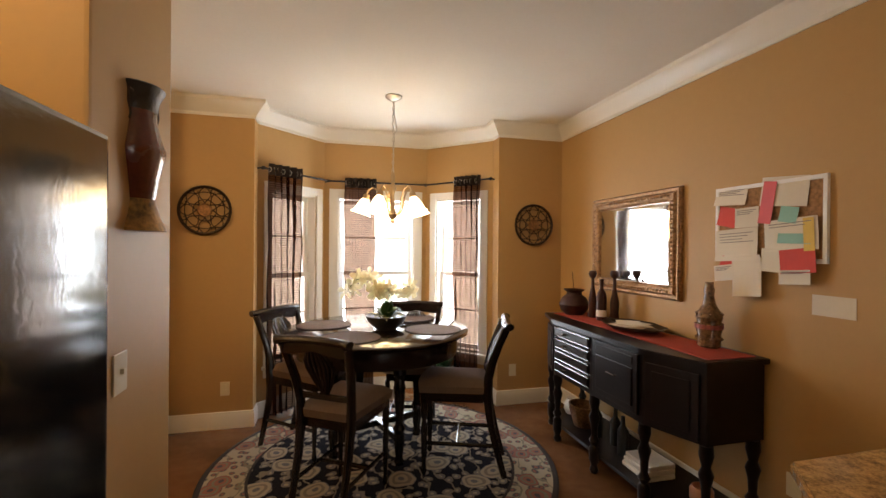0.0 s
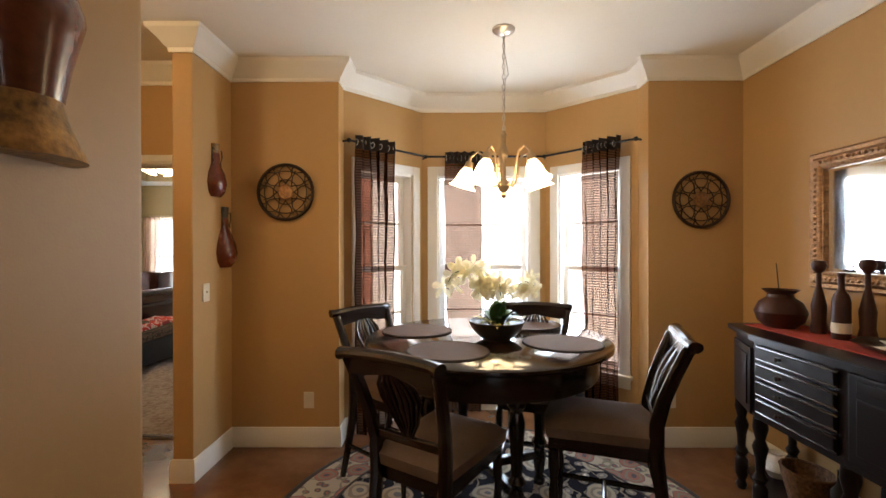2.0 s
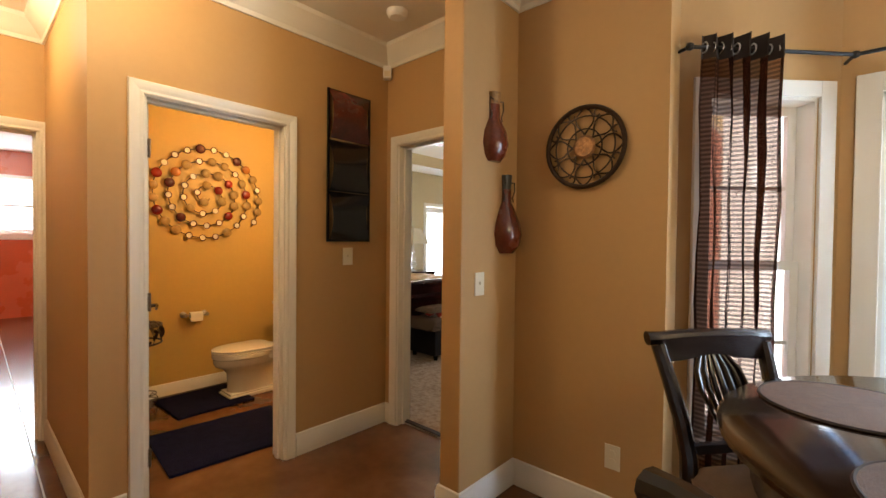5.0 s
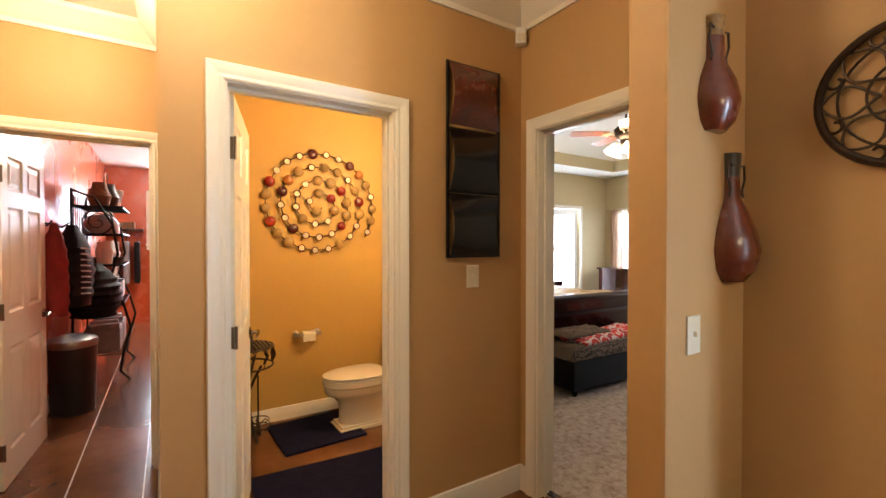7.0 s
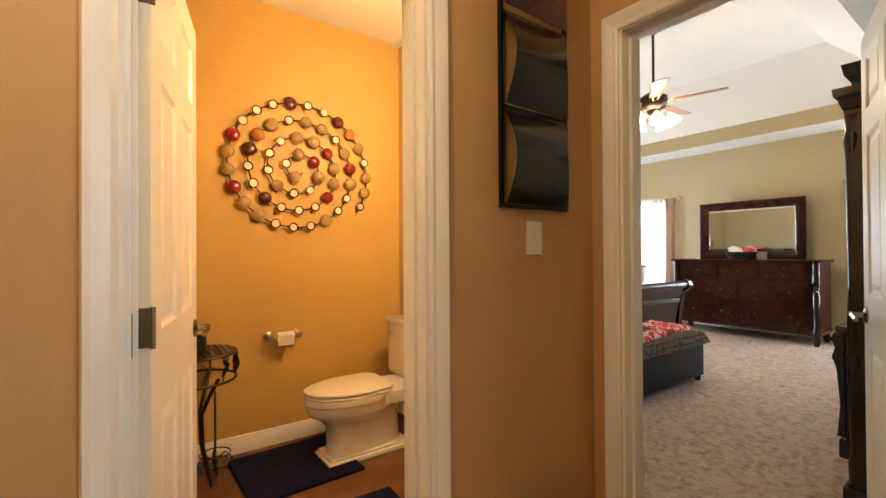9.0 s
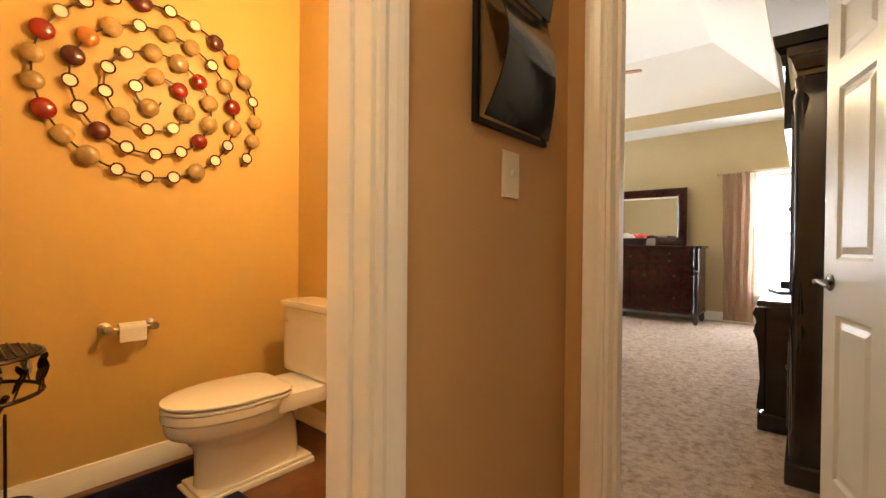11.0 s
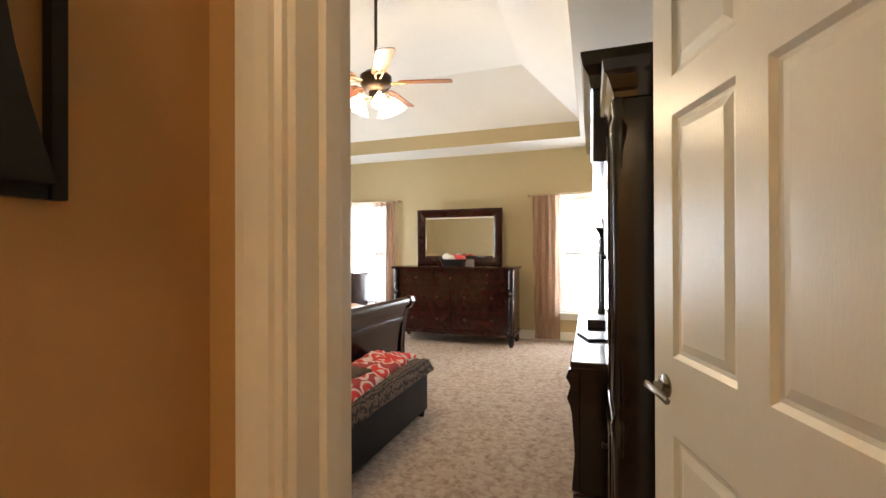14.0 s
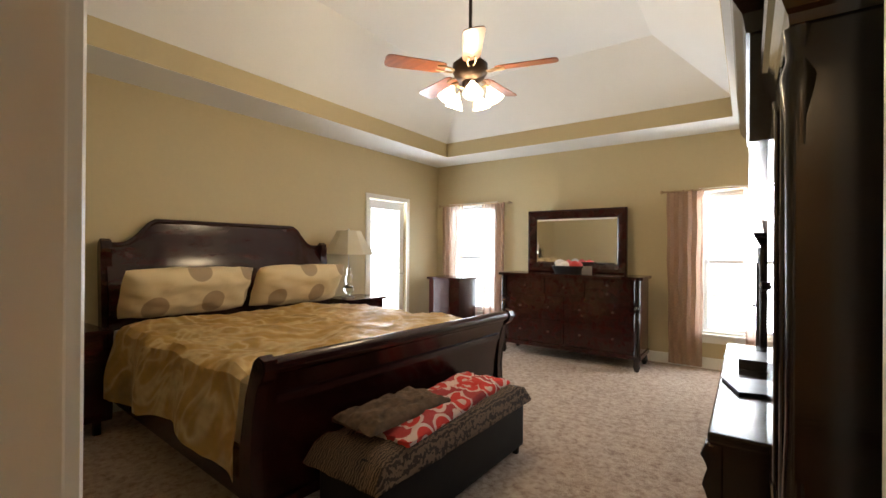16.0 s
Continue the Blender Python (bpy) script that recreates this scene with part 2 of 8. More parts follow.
def lathe(bm, profile, seg=20, m=None, squash=1.0):
    """Revolve (radius, z) pairs about z."""
    rings = []
    for r, z in profile:
        if r < 1e-5:
            rings.append([bm.verts.new((0, 0, z))])
        else:
            rings.append([bm.verts.new((r * math.cos(2 * math.pi * i / seg), squash * r * math.sin(2 * math.pi * i / seg), z)) for i in range(seg)])
    for a, b in zip(rings, rings[1:]):
        if len(a) == 1 and len(b) == 1:
            continue
        for i in range(seg):
            j = (i + 1) % seg
            if len(a) == 1:
                bm.faces.new((a[0], b[i], b[j]))
            elif len(b) == 1:
                bm.faces.new((a[i], a[j], b[0]))
            else:
                bm.faces.new((a[i], a[j], b[j], b[i]))
    for ring in (rings[0], rings[-1]):
        if len(ring) > 1:
            bm.faces.new(ring)
    if m is not None:
        bmesh.ops.transform(bm, matrix=m, verts=[v for r in rings for v in r])
    return bm


def tube(bm, pts, radius, seg=8, closed=False, m=None, flat=1.0):
    """A round bar along points; radius may be a list."""
    pts = [Vector(p) for p in pts]
    n = len(pts)
    rad = radius if isinstance(radius, (list, tuple)) else [radius] * n
    rings, side = [], None
    for i, p in enumerate(pts):
        if closed:
            d = pts[(i + 1) % n] - pts[i - 1]
        else:
            d = pts[min(i + 1, n - 1)] - pts[max(i - 1, 0)]
        d.normalize()
        if side is None:
            side = d.cross(Vector((0, 0, 1)))
            if side.length < 0.1:
                side = d.cross(Vector((1, 0, 0)))
        side = (side - d * side.dot(d)).normalized()
        up = side.cross(d)
        rings.append([bm.verts.new(p + rad[i] * (math.cos(2 * math.pi * k / seg) * side + flat * math.sin(2 * math.pi * k / seg) * up)) for k in range(seg)])
    pairs = list(zip(rings, rings[1:])) + ([(rings[-1], rings[0])] if closed else [])
    for a, b in pairs:
        for k in range(seg):
            j = (k + 1) % seg
            bm.faces.new((a[k], a[j], b[j], b[k]))
    if not closed:
        bm.faces.new(rings[0])
        bm.faces.new(rings[-1])
    if m is not None:
        bmesh.ops.transform(bm, matrix=m, verts=[v for r in rings for v in r])
    return bm


def prism(bm, outline, depth, m=None, bevel=0.0):
    """A flat outline in x, z, given a depth along y (0 to depth)."""
    a = [bm.verts.new((x, 0, z)) for x, z in outline]
    b = [bm.verts.new((x, depth, z)) for x, z in outline]
    fs = [bm.faces.new(a), bm.faces.new(b[::-1])]
    k = len(a)
    for i in range(k):
        bm.faces.new((a[i], b[i], b[(i + 1) % k], a[(i + 1) % k]))
    vs = a + b
    if bevel:
        es = [e for f in fs for e in f.edges]
        got = bmesh.ops.bevel(bm, geom=es, offset=bevel, segments=2, affect="EDGES")
        vs = list({v for f in got["faces"] for v in f.verts} | {v for v in vs if v.is_valid})
    if m is not None:
        bmesh.ops.transform(bm, matrix=m, verts=vs)
    return bm


def sweep(bm, path, profile, cap=True):
    """A moulding: profile of (out, z) swept along a plan path, with mitred corners; the room lies to the left of the way."""
    pts = [Vector((p[0], p[1])) for p in path]
    rings = []
    for i, p in enumerate(pts):
        d0 = (p - pts[i - 1]).normalized() if i else None
        d1 = (pts[i + 1] - p).normalized() if i < len(pts) - 1 else None
        d0, d1 = d0 or d1, d1 or d0
        n0, n1 = Vector((-d0.y, d0.x)), Vector((-d1.y, d1.x))
        nn = (n0 + n1).normalized()
        nn = nn / max(0.3, nn.dot(n0))
        rings.append([bm.verts.new((p.x + nn.x * o, p.y + nn.y * o, z)) for o, z in profile])
    k = len(profile)
    for a, b in zip(rings, rings[1:]):
        for i in range(k):
            j = (i + 1) % k
            bm.faces.new((a[i], a[j], b[j], b[i]))
    bm.faces.new(rings[0])
    bm.faces.new(rings[-1])
    return bm


def wall(name, p0, p1, thick, z1, openings, material, z0=0.0):
    """A wall from p0 to p1 (its face to the room); it is thick to the right of the way. Openings: (from, to, low, high) along it."""
    a, b = Vector(p0), Vector(p1)
    length = (b - a).length
    m = Matrix.Translation((a.x, a.y, 0)) @ Matrix.Rotation(math.atan2(b.y - a.y, b.x - a.x), 4, "Z")
    bm = bmesh.new()
    s = 0.0
    for o0, o1, lo, hi in sorted(openings):
        if o0 > s:
            box(bm, s, o0, -thick, 0, z0, z1, m=m)
        if lo > z0:
            box(bm, o0, o1, -thick, 0, z0, lo, m=m)
        if hi < z1:
            box(bm, o0, o1, -thick, 0, hi, z1, m=m)
        s = o1
    if s < length:
        box(bm, s, length, -thick, 0, z0, z1, m=m)
    return part(name, bm, material, kind="structure")


# ---- rooms ----
H = 2.74
T = 0.06
BAY = [(1.381, 4.443), (1.381, 4.60), (0.814, 5.15), (-0.267, 5.15), (-0.821, 4.60), (-0.821, 4.443)]
SILL, HEAD = 0.45, 2.04
SIDE = math.hypot(0.567, 0.55)

bm = bmesh.new()
box(bm, -10.5, 2.2, -3.5, 4.565, -0.12, 0)
box(bm, -4.6, -2.80, 4.565, 4.635, -0.12, 0)
box(bm, -0.95, 1.5, 4.56, 5.3, -0.12, 0)
part("floor", bm, M_FLOOR, kind="structure")
bm = bmesh.new()
box(bm, -4.6, 2.2, -3.5, 4.56, H, H + 0.1)
box(bm, -0.95, 1.5, 4.56, 5.3, H, H + 0.1)
box(bm, -10.5, -4.6, 0.5, 4.4, H, H + 0.1)
box(bm, -4.6, -2.8, 4.56, 4.635, H, H + 0.1)
part("ceiling", bm, M_CEIL, kind="structure")

wall("wall_east", (2.054, -3.3), (2.054, 4.443), 0.15, H, [], M_WALL)
wall("wall_north_east", (2.204, 4.443), (1.381, 4.443), 0.15, H, [], M_WALL)
wall("wall_bay_return_east", (1.381, 4.5935), BAY[1], 0.15, H, [], M_WALL)
wall("wall_bay_east", BAY[1], BAY[2], 0.15, H, [(0.125, 0.665, SILL, HEAD)], M_WALL)
wall("wall_bay_middle", (0.874, 5.15), (-0.327, 5.15), 0.15, H, [(0.195, 1.005, SILL, HEAD)], M_WALL)
wall("wall_bay_west", BAY[3], BAY[4], 0.15, H, [(0.115, 0.655, SILL, HEAD)], M_WALL)
wall("wall_bay_return_west", BAY[4], (-0.821, 4.5935), 0.15, H, [], M_WALL)
wall("wall_north", (-0.821, 4.443), (-1.59, 4.443), 0.15, H, [], M_WALL)
bm = bmesh.new()
box(bm, -1.715, -1.59, 3.97, 4.593, 0, H, 0.012)
part("wall_stub", bm, M_WALL, kind="structure")
wall("wall_hall_north", (-1.715, 4.50), (-2.745, 4.50), T, H, [(0.095, 0.91, 0, 2.04)], M_WALL)
wall("wall_hall_west", (-2.745, 4.5595), (-2.745, 2.765), T, H, [(0.855, 1.589, 0, 2.04)], M_WALL)
wall("wall_corridor_north", (-2.8055, 2.765), (-4.15, 2.765), T, H, [], M_WALL)
wall("wall_corridor_west", (-4.15, 2.84), (-4.15, 0.9), T, H, [(0.10, 0.91, 0, 2.04)], M_WALL)
wall("wall_corridor_south", (-4.15, 1.88), (-1.6, 1.88), 0.10, H, [], M_WALL)
bm = bmesh.new()
box(bm, -1.6, -0.77, 1.80, 2.37, 0, H, 0.012)
part("wall_pillar", bm, M_WALL, kind="structure")
wall("wall_fridge_back", (-1.5, 1.795), (-1.5, -3.3), 0.1, H, [], M_WALLBATH)
# the south opening is made up and unseen; it lets daylight in
wall("wall_kitchen_south", (-1.6, -3.3), (2.2, -3.3), 0.1, H, [(1.4, 2.4, 1.0, 2.1)], M_WALL)
# bathroom
wall("wall_bath_west", (-4.5, 4.705), (-4.5, 2.84), 0.1, H, [], M_WALLBATH)
wall("wall_bath_north", (-2.805, 4.625), (-4.6, 4.625), 0.008, H, [], M_WALLBATH)
wall("wall_bath_east", (-2.865, 2.84), (-2.865, 4.624), T, H, [(0.131, 0.865, 0, 2.04)], M_WALLBATH)
wall("wall_bath_south", (-4.56, 2.90), (-2.80, 2.90), T, H, [], M_WALLBATH)
# laundry
wall("wall_laundry_south", (-10.3, 1.97), (-4.28, 1.97), 0.1, H, [], M_RED)
wall("wall_laundry_west", (-10.3, 4.4), (-10.3, 1.87), 0.1, H, [(1.0, 1.8, 1.4, 2.3)], M_RED)
wall("wall_laundry_north", (-4.6, 4.3), (-10.4, 4.3), 0.1, H, [], M_RED)
wall("wall_laundry_east", (-4.27, 1.87), (-4.27, 2.84), T, H, [(0.09, 0.87, 0, 2.04)], M_RED)
wall("wall_laundry_inner", (-4.625, 2.84), (-4.6, 4.8), 0.02, H, [], M_RED)
# bedroom
BX0, BX1, BY0, BY1, BZ = -6.48, -1.72, 4.62, 10.35, 2.72
wall("wall_bedroom_south", (-2.80, BY0), (-1.6, BY0), T, 3.6, [(0.175, 0.99, 0, 2.04)], M_WALLBED)
wall("wall_bedroom_south_west", (-6.6, 4.67), (-2.8, 4.67), 0.03, 3.6, [], M_WALLBED)
wall("wall_bedroom_east", (BX1, BY0), (BX1, BY1), 0.12, 3.6, [], M_WALLBED)
wall("wall_bedroom_north", (-1.6, BY1), (-6.6, BY1), 0.15, 3.6, [(0.28, 1.10, 0.42, 2.06), (3.78, 4.60, 0.42, 2.06)], M_WALLBED)
wall("wall_bedroom_west", (BX0, BY1 + 0.15), (BX0, BY0), 0.15, 3.6, [(0.95, 1.74, 0.0, 2.06)], M_WALLBED)

# bedroom tray ceiling: soffit, upright step, sloping sides, flat top
TX0, TX1, TY0, TY1 = -5.90, -2.39, 5.19, 9.78
ZF, ZT, DD = 2.92, 3.46, 0.64
bm = bmesh.new()
box(bm, BX0 - 0.1, TX0, BY0 - 0.05, BY1 + 0.1, BZ, BZ + 0.05)
box(bm, TX1, BX1 + 0.1, BY0 - 0.05, BY1 + 0.1, BZ, BZ + 0.05)
box(bm, TX0, TX1, BY0 - 0.05, TY0, BZ, BZ + 0.05)
box(bm, TX0, TX1, TY1, BY1 + 0.1, BZ, BZ + 0.05)
part("ceiling_soffit", bm, M_CEILBED, kind="structure")
bm = bmesh.new()
for a in ((TX0 - 0.03, TX0 + 0.004, TY0 - 0.03, TY1 + 0.03), (TX1 - 0.004, TX1 + 0.03, TY0 - 0.03, TY1 + 0.03), (TX0, TX1, TY0 - 0.03, TY0 + 0.004), (TX0, TX1, TY1 - 0.004, TY1 + 0.03)):
    box(bm, *a, BZ + 0.002, ZF)
part("ceiling_step", bm, M_WALLBED, kind="structure")
bm = bmesh.new()
lo = [bm.verts.new((x, y, ZF)) for x, y in ((TX0, TY0), (TX1, TY0), (TX1, TY1), (TX0, TY1))]
hi = [bm.verts.new((x, y, ZT)) for x, y in ((TX0 + DD, TY0 + DD), (TX1 - DD, TY0 + DD), (TX1 - DD, TY1 - DD), (TX0 + DD, TY1 - DD))]
lo2 = [bm.verts.new(v.co + Vector((0, 0, 0.12))) for v in lo]
hi2 = [bm.verts.new(v.co + Vector((0, 0, 0.12))) for v in hi]
for i in range(4):
    j = (i + 1) % 4
    bm.faces.new((lo[i], lo[j], hi[j], hi[i]))
    bm.faces.new((lo2[i], lo2[j], hi2[j], hi2[i]))
    bm.faces.new((lo[i], lo[j], lo2[j], lo2[i]))
bm.faces.new(hi)
bm.faces.new(hi2)
part("ceiling_tray", bm, M_CEILBED, kind="structure")

# ---- mouldings ----
CROWN = [(0, 2.60), (0.012, 2.60), (0.016, 2.625), (0.028, 2.635), (0.05, 2.665), (0.082, 2.70), (0.098, 2.712), (0.102, 2.7385), (0, 2.7385)]
bm = bmesh.new()
sweep(bm, [(2.054, -3.3), (2.054, 4.443), *BAY, (-1.59, 4.443), (-1.59, 3.97), (-1.715, 3.97), (-1.715, 4.50), (-2.745, 4.50), (-2.745, 2.765), (-4.15, 2.765), (-4.15, 1.88), (-1.6, 1.88)], CROWN)
part("crown_trim", bm, M_TRIM, kind="structure", smooth=True)
BASE = [(0, 0.0), (0.016, 0.0), (0.016, 0.105), (0.011, 0.118), (0.009, 0.135), (0.003, 0.14), (0, 0.14)]
runs = [
    [(2.054, -3.3), (2.054, 4.443), *BAY, (-1.59, 4.443), (-1.59, 3.97), (-1.715, 3.97), (-1.715, 4.498)],
    [(-2.69, 4.50), (-2.745, 4.50), (-2.745, 3.77)],
    [(-2.745, 2.905), (-2.745, 2.765), (-4.15, 2.765)],
    [(-1.6, 2.37), (-1.6, 1.88)],
    [(-4.5, 4.625), (-4.5, 2.90)],
    [(-2.865, 4.625), (-4.5, 4.625)],
    [(-0.77, 1.80), (-0.77, 2.37), (-1.6, 2.37)],
    [(BX1, BY0), (BX1, BY1), (BX0, BY1), (BX0, 9.64)],
    [(BX0, 8.68), (BX0, 4.67), (-2.81, 4.67)],
    [(-10.3, 1.97), (-4.3, 1.97)],
]
for r in runs:
    bm = bmesh.new()
    sweep(bm, r, [(o, z * 0.73) for o, z in BASE] if r[0] in ((-4.5, 4.625), (-2.865, 4.625)) else BASE)
    part("baseboard", bm, M_TRIM, kind="structure", smooth=True)


def door_trim(name, m, w, depth, both=True):
    """Jamb lining and moulded casing of an opening; local x along the wall from its jamb, y into the wall."""
    h = 2.03
    e = new(name)
    e["kind"] = "structure"
    e.matrix_world = m
    bm = bmesh.new()
    box(bm, 0, 0.018, -0.003, depth + 0.003, 0, h, 0.002)
    box(bm, w - 0.018, w, -0.003, depth + 0.003, 0, h, 0.002)
    box(bm, 0, w, -0.003, depth + 0.003, h - 0.008, h + 0.01, 0.002)
    box(bm, 0.018, 0.030, depth * 0.35, depth * 0.65, 0, h - 0.01, 0.002)
    box(bm, w - 0.030, w - 0.018, depth * 0.35, depth * 0.65, 0, h - 0.01, 0.002)
    box(bm, 0.018, w - 0.018, depth * 0.35, depth * 0.65, h - 0.022, h - 0.008, 0.002)
    part("jamb", bm, M_TRIM, e)
    prof = [(0, 0), (0, 0.012), (0.008, 0.016), (0.02, 0.013), (0.035, 0.018), (0.05, 0.021), (0.062, 0.021), (0.066, 0.014), (0.066, 0)]
    for yy, sg in ((0, -1), (depth, 1))[: 2 if both else 1]:
        bm = bmesh.new()
        rings = []
        for cx, cz, sx, sz in ((0.006, 0, -1, 0), (0.006, h - 0.002, -1, 1), (w - 0.006, h - 0.002, 1, 1), (w - 0.006, 0, 1, 0)):
            rings.append([bm.verts.new((cx + sx * o, yy + sg * (t + 0.001), cz + sz * o)) for o, t in prof])
        for a, b in zip(rings, rings[1:]):
            for i in range(len(prof)):
                j = (i + 1) % len(prof)
                bm.faces.new((a[i], a[j], b[j], b[i]))
        bm.faces.new(rings[0])
        bm.faces.new(rings[-1])
        part("casing", bm, M_TRIM, e)
    return e


door_trim("door_frame_bedroom", Matrix.Translation((-2.625, 4.50, 0)), 0.815, 0.12)
door_trim("door_frame_bath", Matrix.Translation((-2.745, 2.971, 0)) @ Matrix.Rotation(radians(90), 4, "Z"), 0.734, 0.12)
door_trim("door_frame_laundry", Matrix.Translation((-4.15, 1.93, 0)) @ Matrix.Rotation(radians(90), 4, "Z"), 0.81, 0.12)


def window(name, m, w, z0, z1, depth, trim=0.085, blinds=False, whole_casing=True):
    """A double-hung window; local x along the wall, y outwards."""
    e = new(name)
    e["kind"] = "structure"
    e.matrix_world = m
    bm = bmesh.new()
    for a in ((0, 0.02, z0, z1), (w - 0.02, w, z0, z1)):
        box(bm, a[0], a[1], 0, depth, a[2], a[3])
    box(bm, 0, w, 0, depth, z1 - 0.02, z1)
    box(bm, 0, w, 0, depth, z0, z0 + 0.02)
    part("window_frame", bm, M_TRIM, e)
    bm = bmesh.new()
    box(bm, -trim, 0.004, -0.018, 0, z0 - 0.02, z1 + trim, 0.004)
    box(bm, w - 0.004, w + trim, -0.018, 0, z0 - 0.02, z1 + trim, 0.004)
    box(bm, 0.004, w - 0.004, -0.018, 0, z1 - 0.004, z1 + trim, 0.004)
    part("casing", bm, M_TRIM, e)
    bm = bmesh.new()
    box(bm, -trim - 0.015, w + trim + 0.015, -0.05, 0.02, z0 - 0.035, z0 - 0.005, 0.006)
    box(bm, -trim, w + trim, -0.016, 0, z0 - 0.11, z0 - 0.035, 0.003)
    part("window_sill", bm, M_TRIM, e)
    mid = (z0 + z1) / 2
    for lo_, hi_, y in ((z0 + 0.02, mid + 0.02, depth * 0.45), (mid - 0.02, z1 - 0.02, depth * 0.45 + 0.032)):
        bm = bmesh.new()
        s = 0.042
        box(bm, 0.02, 0.02 + s, y, y + 0.03, lo_, hi_, 0.003)
        box(bm, w - 0.02 - s, w - 0.02, y, y + 0.03, lo_, hi_, 0.003)
        box(bm, 0.02 + s, w - 0.02 - s, y, y + 0.03, lo_, lo_ + s, 0.003)
        box(bm, 0.02 + s, w - 0.02 - s, y, y + 0.03, hi_ - s, hi_, 0.003)
        zm = (lo_ + hi_) / 2
        box(bm, 0.02 + s, w - 0.02 - s, y + 0.008, y + 0.022, zm - 0.009, zm + 0.009)
        part("sash", bm, M_VINYL, e)
        for g0, g1 in ((lo_ + s, zm - 0.009), (zm + 0.009, hi_ - s)):
            bm = bmesh.new()
            box(bm, 0.02 + s, w - 0.02 - s, y + 0.013, y + 0.017, g0, g1)
            g = part("pane", bm, M_GLASS, e)
            g.visible_shadow = False
    return e


def facing(p, q, s):
    """Frame with x from p towards q, starting s along, y to the outside on the right of p-q reversed."""
    a, b = Vector(p), Vector(q)
    d = (b - a).normalized()
    o = a + d * s
    return Matrix.Translation((o.x, o.y, 0)) @ Matrix.Rotation(math.atan2(d.y, d.x), 4, "Z")


window("window_bay_east", facing(BAY[2], BAY[1], SIDE - 0.665), 0.54, SILL, HEAD, 0.15, 0.07)
window("window_bay_middle", facing(BAY[3], BAY[2], 0.136), 0.81, SILL, HEAD, 0.15)
window("window_bay_west", facing(BAY[4], BAY[3], SIDE - 0.655), 0.54, SILL, HEAD, 0.15, 0.07)
window("window_bedroom_east", facing((-2.70, BY1), (-1.8, BY1), 0), 0.82, 0.42, 2.06, 0.15, 0.03)
window("window_laundry", facing((-10.3, 2.6), (-10.3, 3.4), 0), 0.80, 1.4, 2.3, 0.10, 0.05)
window("window_bedroom_west", facing((-6.20, BY1), (-5.3, BY1), 0), 0.82, 0.42, 2.06, 0.15, 0.03)
# glazed door in the west wall of the bedroom
bm = bmesh.new()
m = facing((BX0, 8.76), (BX0, 9.6), 0)
e = thing("patio_door", (BX0, 8.76, 0), 90, "white glazed patio door, shut, letting in bright daylight", "door", kind="")
bm = bmesh.new()
for a in ((0.0, 0.10, 0.0, 2.05), (0.69, 0.79, 0, 2.05), (0.10, 0.69, 0, 0.22), (0.10, 0.69, 1.93, 2.05)):
    box(bm, a[0] + 0.001, a[1] - 0.001, 0.05, 0.09, a[2] + 0.002, a[3], 0.004)
part("stile_frame", bm, M_VINYL, e)
bm = bmesh.new()
box(bm, 0.10, 0.69, 0.066, 0.07, 0.22, 1.93)
g = part("pane", bm, M_GLASS, e)
g.visible_shadow = False
bm = bmesh.new()
tube(bm, [(0.74, 0.05, 1.0), (0.74, 0.0, 1.0), (0.64, -0.005, 1.0)], 0.008, 8)
part("handle", bm, M_NICKEL, e)
bm = bmesh.new()
box(bm, -0.06, 0.0, -0.018, 0, 0, 2.12, 0.004)
box(bm, 0.79, 0.85, -0.018, 0, 0, 2.12, 0.004)
box(bm, 0.0, 0.79, -0.018, 0, 2.06, 2.12, 0.004)
c = part("patio_door_trim", bm, M_TRIM, kind="structure")
c.matrix_world = m

# ---- outdoors ----
M_GRASS = mat("lawn_grass", (0.30, 0.33, 0.18), 0.9, vary=0.3, scale=0.5, bump=0.5, bump_scale=20, fine=12)
bm = bmesh.new()
box(bm, -400, 400, -400, 400, -0.6, -0.25)
part("ground", bm, M_GRASS, kind="structure")
# glowing ring added beyond the windows, stands in for the overbright outdoors
M_BACKGLOW = glow("white_backdrop_glow", (0.93, 0.97, 1.0), 0.6, (0.5, 0.5, 0.5))
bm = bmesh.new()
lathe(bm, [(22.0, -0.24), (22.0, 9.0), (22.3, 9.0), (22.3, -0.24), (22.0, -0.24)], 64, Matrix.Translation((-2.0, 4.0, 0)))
part("backdrop", bm, M_BACKGLOW, kind="structure")

# ---- more materials ----
M_SEAT = mat("brown_microfibre", (0.125, 0.080, 0.056), 0.75, vary=0.15, scale=8, bump=0.15, bump_scale=150)
M_MAT = mat("woven_brown_placemat", (0.10, 0.062, 0.048), 0.75, vary=0.25, scale=40, bump=0.5, bump_scale=260)
M_BRASS = mat("antique_brass", (0.45, 0.33, 0.20), 0.38, metal=1.0, vary=0.1)
M_SHADE = glow("lit_frosted_glass", (1.0, 0.80, 0.52), 1.6)
M_FANSHADE = glow("lit_fan_glass", (1.0, 0.82, 0.58), 1.6)
M_PETAL = sheer("orchid_petal", (0.88, 0.83, 0.62), 0.02)
M_LEAF = mat("green_leaf", (0.045, 0.13, 0.035), 0.4, vary=0.35, scale=15, bump=0.1, random_tint=0.2)
M_PALE_LEAF = mat("yellow_green_leaf", (0.30, 0.30, 0.08), 0.5, vary=0.3, scale=15)
M_POT = mat("dark_bronze_pot", (0.035, 0.028, 0.02), 0.4, vary=0.3, scale=20, bump=0.3, bump_scale=60)
M_GOURD = mat("red_brown_lacquer", (0.13, 0.026, 0.012), 0.25, vary=0.35, scale=10, coat=0.5, bump=0.05)
